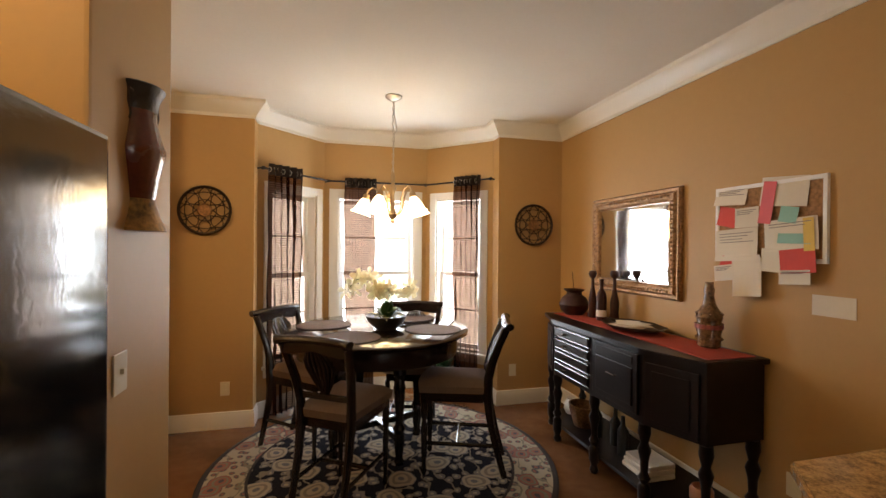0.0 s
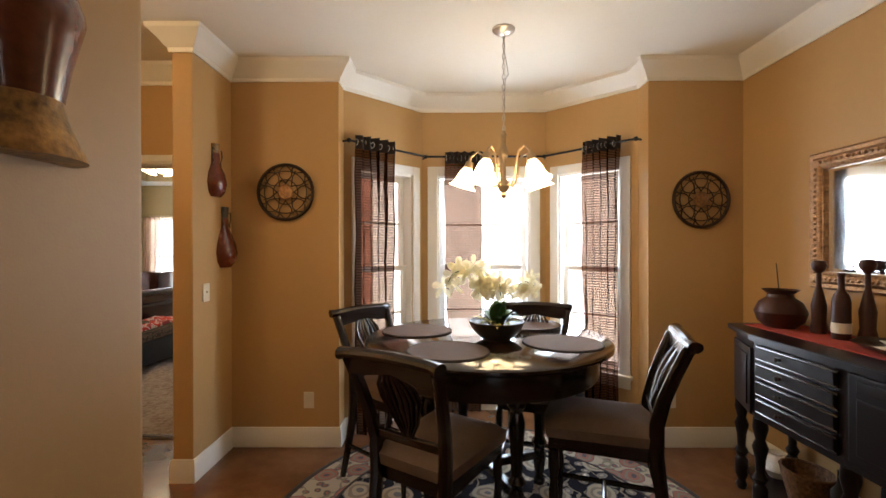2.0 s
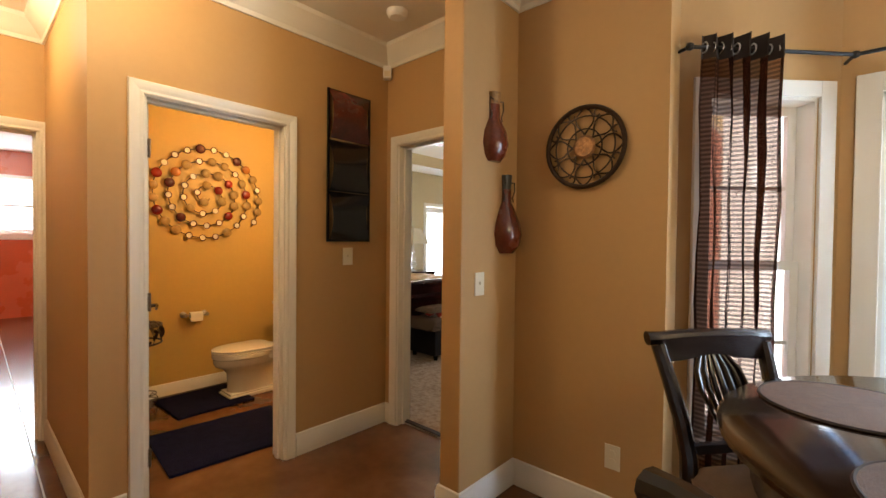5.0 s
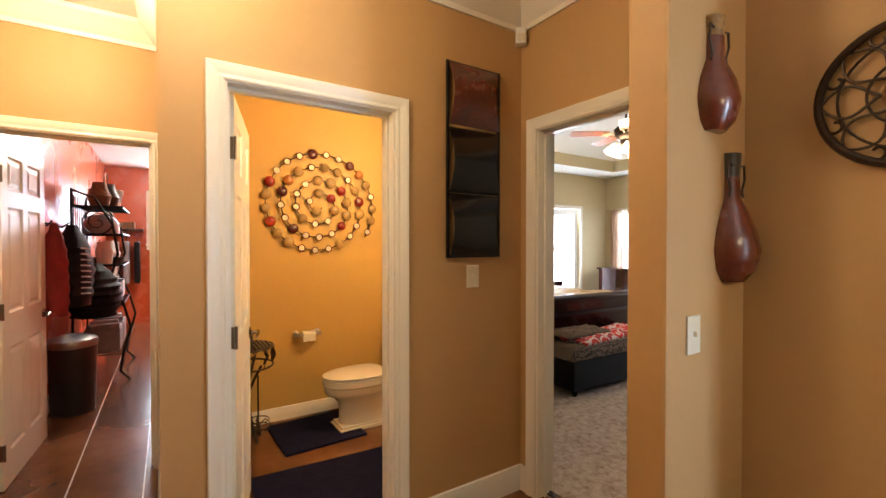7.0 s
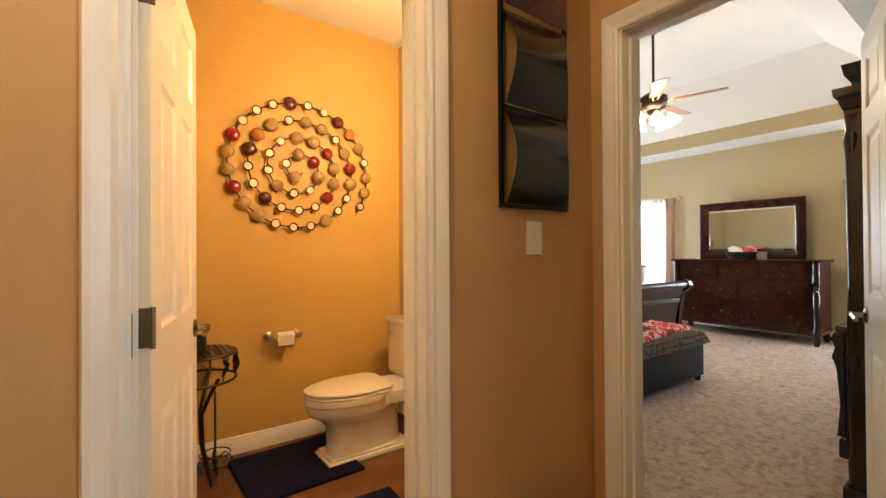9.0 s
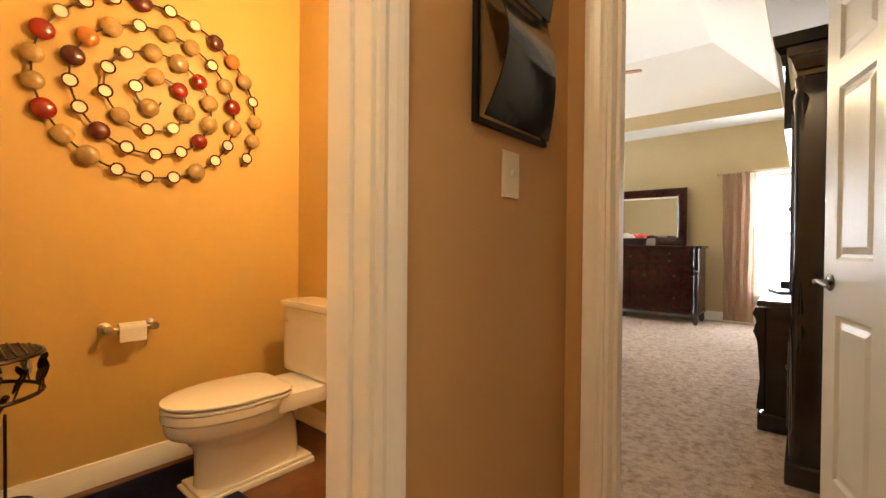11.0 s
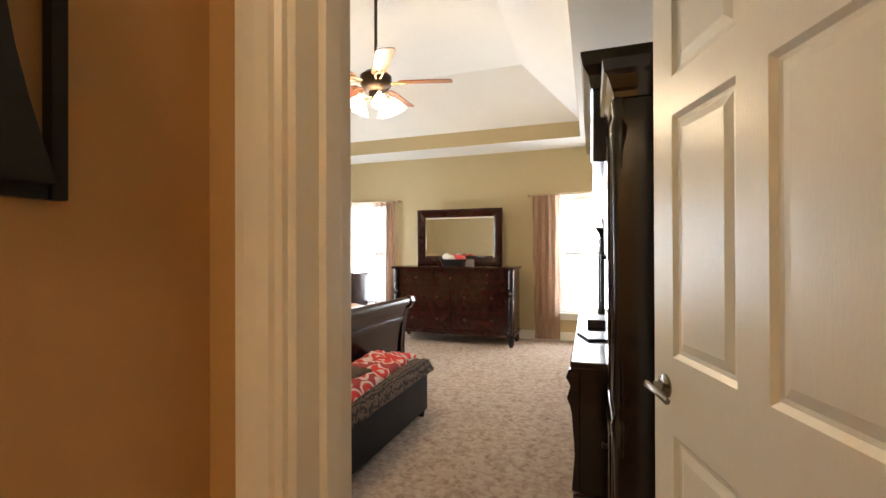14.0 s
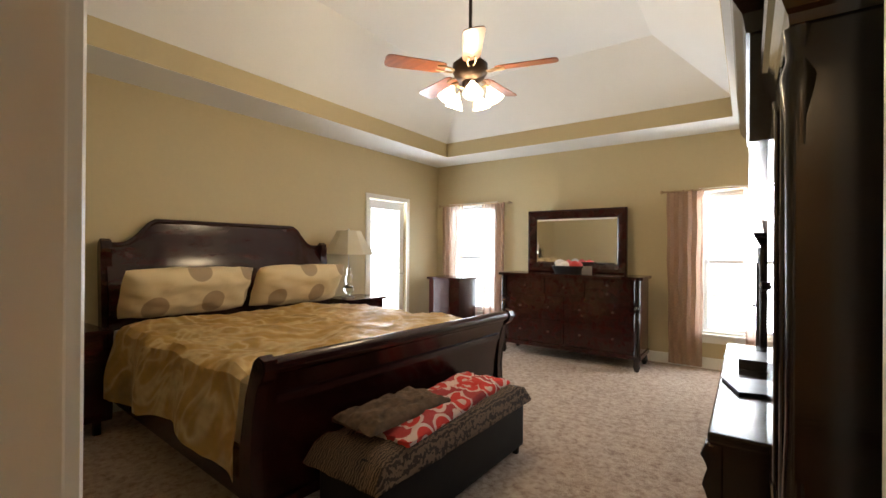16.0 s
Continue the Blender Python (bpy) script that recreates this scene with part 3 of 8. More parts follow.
M_GOLDLEAF = mat("gold_mottled_glaze", (0.36, 0.19, 0.05), 0.35, vary=0.85, scale=14, bump=0.2)
M_RUNNER = mat("red_table_runner", (0.33, 0.035, 0.018), 0.8, vary=0.2, scale=20, bump=0.3, bump_scale=200)
M_GILT = mat("worn_gilt_frame", (0.30, 0.16, 0.07), 0.35, metal=0.55, vary=0.5, scale=30, bump=0.5, bump_scale=70)
M_MIRROR = mat("silvered_mirror", (0.92, 0.93, 0.92), 0.02, metal=1.0, vary=0.0)
M_CORK = mat("cork", (0.32, 0.17, 0.08), 0.9, vary=0.3, scale=60, bump=0.4, bump_scale=200)
M_PAPER = mat("white_paper", (0.68, 0.62, 0.52), 0.8, vary=0.03, scale=3, random_tint=0.06)
M_PAPERRED = mat("red_paper", (0.62, 0.06, 0.05), 0.7, vary=0.05)
M_PAPERPINK = mat("pink_paper", (0.72, 0.14, 0.16), 0.7, vary=0.05)
M_PAPERTEAL = mat("teal_paper", (0.25, 0.50, 0.44), 0.7, vary=0.05)
M_PAPERYEL = mat("yellow_paper", (0.70, 0.48, 0.12), 0.7, vary=0.05)
M_INK = mat("grey_print", (0.25, 0.23, 0.22), 0.8, vary=0.05)
M_GRANITE = mat("gold_granite", (0.42, 0.24, 0.09), 0.15, vary=0.65, scale=35, fine=140, coat=0.3)
M_APPL = mat("black_appliance_enamel", (0.008, 0.008, 0.009), 0.10, vary=0.2, bump=0.035, bump_scale=45, coat=0.6, spec=0.8)
M_PORCELAIN = mat("white_porcelain", (0.78, 0.74, 0.66), 0.08, vary=0.02, coat=0.6)
M_BATHRUG = mat("navy_bath_rug", (0.012, 0.012, 0.034), 0.95, spec=0.05, vary=0.3, scale=14, bump=1.0, bump_scale=120)
M_LEATHER = mat("black_leather", (0.003, 0.0022, 0.002), 0.5, spec=0.22, vary=0.25, scale=12, bump=0.25, bump_scale=120)
M_SHADECLOTH = mat("beige_lamp_shade", (0.55, 0.50, 0.38), 0.8, vary=0.04, scale=10)
M_CRYSTAL = glass("clear_lamp_glass", (0.95, 0.97, 0.97), 0.02, thin=False)
M_DRAPE = sheer("brown_sheer_cloth", (0.050, 0.017, 0.009), 0.11, 0.23, (0.92, 0.70, 0.58))
M_DRAPEHEAD = mat("dark_brown_header", (0.020, 0.012, 0.010), 0.8, vary=0.2)
M_ROSE = sheer("rose_beige_sheer_cloth", (0.46, 0.29, 0.21), 0.33)
M_SILVERSCREEN = mat("glossy_tv_screen", (0.01, 0.012, 0.014), 0.06, vary=0.05)
M_STEEL = mat("grey_steel_lid", (0.30, 0.30, 0.30), 0.35, metal=0.8, vary=0.1)
M_BLACKPLASTIC = mat("black_plastic", (0.012, 0.012, 0.014), 0.35, vary=0.15)
M_WICKER = mat("brown_wicker", (0.17, 0.08, 0.035), 0.8, vary=0.5, scale=60, bump=0.8, bump_scale=120)
M_COAT = mat("black_padded_cloth", (0.004, 0.004, 0.006), 0.6, spec=0.2, vary=0.4, scale=8, bump=0.6, bump_scale=25)
M_REDCOAT = mat("red_cloth", (0.22, 0.010, 0.008), 0.7, vary=0.3, scale=10, bump=0.5, bump_scale=25)
M_WHITE = mat("white_cloth", (0.70, 0.68, 0.66), 0.8, vary=0.1, scale=12, bump=0.4)
M_GREY = mat("grey_fabric", (0.28, 0.28, 0.30), 0.8, vary=0.2, scale=12)
M_TISSUE = mat("toilet_paper", (0.75, 0.70, 0.60), 0.9, vary=0.03)
M_HINGE = mat("aged_bronze_hinge", (0.16, 0.12, 0.08), 0.4, metal=0.8, vary=0.2)
M_SCORE = mat("pale_grout", (0.50, 0.44, 0.36), 0.5, vary=0.1)
M_BLADE = mat("red_oak_fan_blade", (0.22, 0.065, 0.022), 0.3, vary=0.4, scale=4, fine=40, stretch=(1, 8, 1), coat=0.3)


def pattern(name, stops, scale, kind="VORONOI", rough=0.9, bump=0.4, bump_scale=200, detail=4, dist=0.0, deep=0.01):
    """A printed or woven pattern of several colours."""
    m, nt, p = principled(name)
    n, l = nt.nodes, nt.links
    co = n.new("ShaderNodeTexCoord")
    if kind == "VORONOI":
        t = n.new("ShaderNodeTexVoronoi")
        t.inputs["Scale"].default_value = scale
        out = t.outputs["Distance"]
    elif kind == "WAVE":
        t = n.new("ShaderNodeTexWave")
        t.inputs["Scale"].default_value, t.inputs["Distortion"].default_value, t.inputs["Detail Scale"].default_value = scale, dist, 1.5
        out = t.outputs["Fac"]
    else:
        t = n.new("ShaderNodeTexNoise")
        t.inputs["Scale"].default_value, t.inputs["Detail"].default_value, t.inputs["Distortion"].default_value = scale, detail, dist
        out = t.outputs[0]
    l.new(co.outputs["Object"], t.inputs[0])
    r = n.new("ShaderNodeValToRGB")
    r.color_ramp.interpolation = "CONSTANT" if kind == "VORONOI" else "LINEAR"
    e = r.color_ramp.elements
    while len(e) < len(stops):
        e.new(0.5)
    for k, (pos, col) in zip(e, stops):
        k.position, k.color = pos, (*col, 1)
    l.new(out, r.inputs[0])
    l.new(r.outputs[0], p.inputs["Base Color"])
    p.inputs["Roughness"].default_value = rough
    b = n.new("ShaderNodeTexNoise")
    b.inputs["Scale"].default_value = bump_scale
    l.new(co.outputs["Object"], b.inputs[0])
    bu = n.new("ShaderNodeBump")
    bu.inputs["Strength"].default_value, bu.inputs["Distance"].default_value = bump, deep
    l.new(b.outputs[0], bu.inputs["Height"])
    l.new(bu.outputs[0], p.inputs["Normal"])
    return m


M_CARPET = pattern("beige_plush_carpet", [(0.30, (0.30, 0.20, 0.145)), (0.5, (0.46, 0.345, 0.26)), (0.72, (0.56, 0.44, 0.34))], 26, "NOISE", 1.0, 1.0, 110, detail=9, dist=0.5, deep=0.02)
def rug_material(name, flower, ring, leafc, ground, s1, s2):
    """Woven flowers of two sizes on a plain ground, joined by thin vines."""
    m, nt, p = principled(name)
    n, l = nt.nodes, nt.links
    co = n.new("ShaderNodeTexCoord")
    nz_ = n.new("ShaderNodeTexNoise")
    nz_.inputs["Scale"].default_value = 5
    l.new(co.outputs["Object"], nz_.inputs[0])
    warp = n.new("ShaderNodeVectorMath")
    warp.operation = "MULTIPLY_ADD"
    l.new(nz_.outputs["Color"], warp.inputs[0])
    warp.inputs[1].default_value = (0.10, 0.10, 0.0)
    l.new(co.outputs["Object"], warp.inputs[2])
    col = None
    for k, (s, stops) in enumerate(((s2, ((0.0, flower), (0.14, ring), (0.24, leafc), (0.32, ground))), (s1, ((0.0, ring), (0.08, flower), (0.17, leafc), (0.24, flower), (0.32, ring))))):
        v = n.new("ShaderNodeTexVoronoi")
        v.voronoi_dimensions = "2D"
        v.inputs["Scale"].default_value, v.inputs["Randomness"].default_value = s, 0.75
        l.new(warp.outputs[0], v.inputs["Vector"])
        r = n.new("ShaderNodeValToRGB")
        r.color_ramp.interpolation = "CONSTANT"
        e_ = r.color_ramp.elements
        while len(e_) < len(stops):
            e_.new(0.5)
        for q, (pos, c) in zip(e_, stops):
            q.position, q.color = pos, (*c, 1)
        l.new(v.outputs["Distance"], r.inputs[0])
        if col is None:
            col = r.outputs[0]
            wv = n.new("ShaderNodeTexWave")
            wv.inputs["Scale"].default_value, wv.inputs["Distortion"].default_value, wv.inputs["Detail Scale"].default_value = 2.2, 9, 2
            l.new(co.outputs["Object"], wv.inputs[0])
            gt = n.new("ShaderNodeMath")
            gt.operation = "GREATER_THAN"
            gt.inputs[1].default_value = 0.975
            l.new(wv.outputs["Fac"], gt.inputs[0])
            mv = n.new("ShaderNodeMix")
            mv.data_type = "RGBA"
            l.new(gt.outputs[0], mv.inputs[0])
            l.new(col, mv.inputs[6])
            mv.inputs[7].default_value = (*leafc, 1)
            col = mv.outputs[2]
        else:
            lt = n.new("ShaderNodeMath")
            lt.operation = "LESS_THAN"
            lt.inputs[1].default_value = 0.34
            l.new(v.outputs["Distance"], lt.inputs[0])
            mv = n.new("ShaderNodeMix")
            mv.data_type = "RGBA"
            l.new(lt.outputs[0], mv.inputs[0])
            l.new(col, mv.inputs[6])
            l.new(r.outputs[0], mv.inputs[7])
            col = mv.outputs[2]
    l.new(col, p.inputs["Base Color"])
    p.inputs["Roughness"].default_value = 0.95
    p.inputs["Specular IOR Level"].default_value = 0.1
    b = n.new("ShaderNodeTexNoise")
    b.inputs["Scale"].default_value = 260
    l.new(co.outputs["Object"], b.inputs[0])
    bu = n.new("ShaderNodeBump")
    bu.inputs["Strength"].default_value, bu.inputs["Distance"].default_value = 0.6, 0.01
    l.new(b.outputs[0], bu.inputs["Height"])
    l.new(bu.outputs[0], p.inputs["Normal"])
    return m


M_RUGCENTRE = rug_material("black_wool_with_flowers", (0.40, 0.33, 0.24), (0.16, 0.15, 0.15), (0.24, 0.20, 0.15), (0.010, 0.010, 0.016), 3.6, 11.0)
M_RUGBORDER = rug_material("cream_wool_with_flowers", (0.30, 0.13, 0.10), (0.10, 0.09, 0.10), (0.22, 0.20, 0.15), (0.40, 0.34, 0.25), 4.6, 13.0)
M_ZEBRA = pattern("zebra_print_fleece", [(0.38, (0.035, 0.020, 0.012)), (0.62, (0.15, 0.095, 0.058))], 24, "WAVE", 0.95, 0.6, 160, dist=7)
M_REDFLORAL = pattern("red_and_cream_floral_fleece", [(0.0, (0.60, 0.42, 0.36)), (0.25, (0.55, 0.03, 0.02)), (0.50, (0.62, 0.45, 0.40)), (0.62, (0.34, 0.03, 0.03))], 7.5, "VORONOI", 0.95, 0.6, 160)
M_BROWNFLEECE = pattern("taupe_fleece", [(0.3, (0.045, 0.026, 0.014)), (0.7, (0.15, 0.092, 0.052))], 18, "NOISE", 0.95, 0.6, 160)
M_COMFORTER = pattern("gold_leaf_print_satin", [(0.30, (0.62, 0.39, 0.12)), (0.45, (0.72, 0.48, 0.16)), (0.53, (0.90, 0.74, 0.44)), (0.60, (0.68, 0.45, 0.15)), (0.75, (0.50, 0.34, 0.15))], 1.9, "NOISE", 0.42, 0.9, 6, detail=1.5, dist=2.5, deep=0.05)
M_PILLOW, nt_, p_ = principled("cream_pillow_with_taupe_dots")
co_ = nt_.nodes.new("ShaderNodeTexCoord")
se_ = nt_.nodes.new("ShaderNodeSeparateXYZ")
cb_ = nt_.nodes.new("ShaderNodeCombineXYZ")
vo_ = nt_.nodes.new("ShaderNodeTexVoronoi")
vo_.voronoi_dimensions = "2D"
vo_.inputs["Scale"].default_value, vo_.inputs["Randomness"].default_value = 2.9, 0.5
cr_ = nt_.nodes.new("ShaderNodeValToRGB")
cr_.color_ramp.elements[0].position, cr_.color_ramp.elements[0].color = 0.25, (0.36, 0.25, 0.14, 1)
cr_.color_ramp.elements[1].position, cr_.color_ramp.elements[1].color = 0.27, (0.66, 0.52, 0.30, 1)
nt_.links.new(co_.outputs["Object"], se_.inputs[0])
nt_.links.new(se_.outputs["Y"], cb_.inputs["X"])
nt_.links.new(se_.outputs["Z"], cb_.inputs["Y"])
nt_.links.new(cb_.outputs[0], vo_.inputs[0])
nt_.links.new(vo_.outputs["Distance"], cr_.inputs[0])
nt_.links.new(cr_.outputs[0], p_.inputs["Base Color"])
p_.inputs["Roughness"].default_value = 0.6

# ---- floor finishes ----
bm = bmesh.new()
box(bm, BX0, BX1, BY0, BY1, 0.0, 0.015)
box(bm, -2.605, -1.83, 4.56, BY0, 0.0, 0.012)
part("carpet", bm, M_CARPET, kind="structure")
for ya, yb in ((2.30, 2.37), (2.66, 2.75)):
    bm = bmesh.new()
    m = facing((-2.4, ya), (-10.2, yb), 0)
    box(bm, 0, 7.8, -0.004, 0.004, 0, 0.0015, m=m)
    part("floor_score_line", bm, M_SCORE, kind="structure")


# ---- dining room ----
TABLE_TOP = 0.911  # a counter-height set
def disc(bm, r, z0, z1, seg=64, edge=0.01):
    return lathe(bm, [(0, z0), (r - edge, z0), (r, z0 + edge * 0.6), (r, z1 - edge * 0.6), (r - edge, z1), (0, z1)], seg)


rug = thing("round_rug", (0.20, 3.58, 0), 0, "round black and cream floral wool rug under the dining table", "rug")
bm = bmesh.new()
disc(bm, 0.90, 0.0, 0.011, 72, 0.002)
part("field", bm, M_RUGCENTRE, rug)
bm = bmesh.new()
lathe(bm, [(0.90, 0.0), (1.16, 0.0), (1.16, 0.0105), (0.90, 0.0105), (0.90, 0.0)], 72)
part("border", bm, M_RUGBORDER, rug)
bm = bmesh.new()
tube(bm, [(0.90 * math.cos(a * math.pi / 36), 0.90 * math.sin(a * math.pi / 36), 0.009) for a in range(72)], 0.012, 6, True, flat=0.35)
tube(bm, [(1.175 * math.cos(a * math.pi / 36), 1.175 * math.sin(a * math.pi / 36), 0.007) for a in range(72)], 0.022, 6, True, flat=0.3)
part("binding", bm, M_DRAPEHEAD, rug)

LEG = [(0.030, 0.0), (0.036, 0.02), (0.026, 0.05), (0.034, 0.10), (0.044, 0.16), (0.030, 0.20), (0.048, 0.23), (0.030, 0.26), (0.034, 0.36), (0.046, 0.50), (0.030, 0.55), (0.050, 0.58), (0.050, 0.68)]
TC = (0.17, 3.83)
table = thing("dining_table", (*TC, 0.0105), 0, "round espresso dining table with glossy top on turned legs", "table")
bm = bmesh.new()
lathe(bm, [(0, 0.725), (0.76, 0.725), (0.795, 0.735), (0.825, 0.748), (0.825, 0.758), (0.810, 0.766), (0, 0.766)], 72)
part("tabletop", bm, M_TABLE, table, smooth=True)
bm = bmesh.new()
lathe(bm, [(0.66, 0.62), (0.725, 0.62), (0.735, 0.635), (0.735, 0.724), (0.66, 0.724), (0.66, 0.62)], 64)
part("apron", bm, M_DARK, table, smooth=True)
for k in range(4):
    a = radians(20 + 90 * k)
    bm = bmesh.new()
    lathe(bm, [(r * 1.15, z * 0.92) for r, z in LEG], 16, Matrix.Translation((0.42 * math.cos(a), 0.42 * math.sin(a), 0)))
    part("leg", bm, M_DARK, table, smooth=True)
for k in range(2):
    bm = bmesh.new()
    box(bm, -0.40, 0.40, -0.025, 0.025, 0.13 + 0.001 * k, 0.17 + 0.001 * k, 0.006, Matrix.Rotation(radians(20 + 90 * k), 4, "Z"))
    part("stretcher", bm, M_DARK, table)


for o in table.children:
    o.data.transform(Matrix.Diagonal((0.83, 0.83, 1.176, 1)))


def dining_chair():
    e = thing("dining_chair", (0, 0, 0), 0, "espresso dining chair with fan-carved splat and brown padded seat", "chair", "chairs round the dining table")
    bm = bmesh.new()
    N = 10
    grid = []
    for i in range(N + 1):
        row = []
        for j in range(N + 1):
            u, v = i / N * 2 - 1, j / N * 2 - 1
            w = 0.245 - 0.025 * (1 - (v + 1) / 2)
            x, y = u * w, v * 0.235
            y += 0.02 * (1 - u * u) if v > 0.9 else 0
            edge = max(abs(u), abs(v))
            row.append(bm.verts.new((x, y, 0.498 + 0.040 * (1 - edge ** 3) - 0.022 * (edge > 0.99))))
        grid.append(row)
    for i in range(N):
        for j in range(N):
            bm.faces.new((grid[i][j], grid[i + 1][j], grid[i + 1][j + 1], grid[i][j + 1]))
    rim = [grid[i][0] for i in range(N + 1)] + [grid[N][j] for j in range(1, N + 1)] + [grid[i][N] for i in range(N - 1, -1, -1)] + [grid[0][j] for j in range(N - 1, 0, -1)]
    low = [bm.verts.new(Vector((v.co.x * 0.97, v.co.y * 0.97, 0.4285))) for v in rim]
    for i in range(len(rim)):
        j = (i + 1) % len(rim)
        bm.faces.new((rim[i], rim[j], low[j], low[i]))
    bm.faces.new(low)
    part("seat", bm, M_SEAT, e, "brown padded seat cushion", smooth=True)
    bm = bmesh.new()
    box(bm, -0.215, 0.215, 0.195, 0.225, 0.365, 0.428, 0.004)
    box(bm, -0.19, 0.19, -0.215, -0.19, 0.365, 0.428, 0.004)
    for s in (-1, 1):
        box(bm, s * 0.205 - 0.012, s * 0.205 + 0.012, -0.19, 0.195, 0.365, 0.428, 0.004)
    part("seat_frame", bm, M_DARK, e)
    for s in (-1, 1):
        bm = bmesh.new()
        lathe(bm, [(0.014, 0), (0.020, 0.02), (0.014, 0.05), (0.019, 0.12), (0.023, 0.22), (0.015, 0.27), (0.026, 0.30), (0.024, 0.364)], 12, Matrix.Translation((s * 0.205, 0.20, 0)))
        part("front_leg", bm, M_DARK, e, smooth=True)
        bm = bmesh.new()
        tube(bm, [(s * 0.20, -0.335, 0.0), (s * 0.20, -0.29, 0.12), (s * 0.20, -0.245, 0.26), (s * 0.202, -0.222, 0.40), (s * 0.208, -0.225, 0.54), (s * 0.222, -0.25, 0.68), (s * 0.240, -0.29, 0.82), (s * 0.256, -0.335, 0.955)],
             [0.020, 0.023, 0.028, 0.033, 0.031, 0.029, 0.028, 0.027], 10)
        part("back_post", bm, M_DARK, e, smooth=True)
    bm = bmesh.new()
    outline = []
    K = 12
    for i in range(K + 1):
        u = i / K * 2 - 1
        outline.append((u * 0.255, 0.975 + 0.018 * (1 - u * u)))
    for i in range(K, -1, -1):
        u = i / K * 2 - 1
        outline.append((u * 0.245, 0.885 + 0.035 * (1 - abs(u)) ** 2))
    prism(bm, outline, 0.026, Matrix.Translation((0, -0.345, 0.0)) @ Matrix.Rotation(radians(0), 4, "X"), 0.004)
    tube(bm, [((i / K * 2 - 1) * 0.290, -0.345 - 0.012 * (abs(i / K * 2 - 1) > 0.95), 0.978 + 0.016 * (1 - (i / K * 2 - 1) ** 2)) for i in range(K + 1)], [0.031] + [0.027] * (K - 1) + [0.031], 10)
    part("crest_rail", bm, M_DARK, e, smooth=True)
    bm = bmesh.new()
    box(bm, -0.205, 0.205, -0.236, -0.212, 0.545, 0.585, 0.005)
    part("lower_rail", bm, M_DARK, e)
    for k in range(-3, 4):
        bm = bmesh.new()
        tube(bm, [(k * 0.006, -0.226, 0.58), (k * 0.022, -0.240, 0.66), (k * 0.036, -0.275, 0.78), (k * 0.033, -0.305, 0.85), (k * 0.020, -0.330, 0.91)], [0.010, 0.010, 0.015, 0.014, 0.010], 8, flat=0.7)
        part("splat_rib", bm, M_DARK, e, smooth=True)
    bm = bmesh.new()
    tube(bm, [(-0.205, 0.20, 0.155), (-0.205, -0.28, 0.155)], 0.011, 8)
    tube(bm, [(0.205, 0.20, 0.155), (0.205, -0.28, 0.155)], 0.011, 8)
    tube(bm, [(-0.205, -0.02, 0.155), (0.205, -0.02, 0.155)], 0.011, 8)
    part("stretcher", bm, M_DARK, e, smooth=True)
    return e


def chair_pose(x, y, nx, ny):
    return Matrix.Translation((x, y, 0.011)) @ Matrix.Rotation(math.atan2(-nx, ny), 4, "Z")


def chair_height(z):
    """Long legs, a seat at 0.65 and a low back."""
    if z < 0.365:
        return z * 1.342
    return 0.49 + (z - 0.365) * 0.94 if z < 0.54 else 0.6545 + (z - 0.54) * 0.80


chair = dining_chair()
for o in chair.children:
    for v in o.data.vertices:
        v.co = (v.co.x * 0.80, v.co.y, chair_height(v.co.z))
chair.matrix_world = chair_pose(-0.08, 3.19, 0.543, 0.84)
copy_thing(chair, chair_pose(-0.337, 3.934, 0.77, -0.64))
copy_thing(chair, chair_pose(0.674, 3.424, -0.944, 0.331))
copy_thing(chair, chair_pose(0.458, 3.979, -0.28, -0.96))

first = None
for k, (x, y, r) in enumerate(((-0.235, 3.99, 20), (-0.05, 3.475, -60), (0.555, 3.645, -31), (0.48, 4.19, 30))):
    if first is None:
        first = thing("placemat", (x, y, TABLE_TOP + 0.001), r, "oval woven brown placemat on the dining table", "placemat", "placemats on the dining table")
        bm = bmesh.new()
        lathe(bm, [(0, 0), (0.208, 0), (0.212, 0.003), (0.208, 0.006), (0, 0.006)], 40, squash=0.95)
        part("mat_disc", bm, M_MAT, first)
        bm = bmesh.new()
        tube(bm, [(0.207 * math.cos(a * math.pi / 20), 0.197 * math.sin(a * math.pi / 20), 0.004) for a in range(40)], 0.004, 5, True)
        part("edging", bm, M_DRAPEHEAD, first)
    else:
        copy_thing(first, Matrix.Translation((x, y, TABLE_TOP + 0.001)) @ Matrix.Rotation(radians(r), 4, "Z"))


def leaf(bm, base, tip, width, droop=0.02, seg=6):
    """A curved leaf with a keel."""
    a, b = Vector(base), Vector(tip)
    d = b - a
    side = d.cross(Vector((0, 0, 1)))
    side = side.normalized() if side.length > 1e-4 else Vector((1, 0, 0))
    rows = []
    for i in range(seg + 1):
        t = i / seg
        c = a + d * t + Vector((0, 0, 4 * droop * t * (1 - t)))
        w = width * math.sin(math.pi * (0.08 + 0.9 * t)) * 0.5
        rows.append([bm.verts.new(c - side * w + Vector((0, 0, 0.15 * w))), bm.verts.new(c), bm.verts.new(c + side * w + Vector((0, 0, 0.15 * w)))])
    for r, s in zip(rows, rows[1:]):
        for i in range(2):
            bm.faces.new((r[i], r[i + 1], s[i + 1], s[i]))


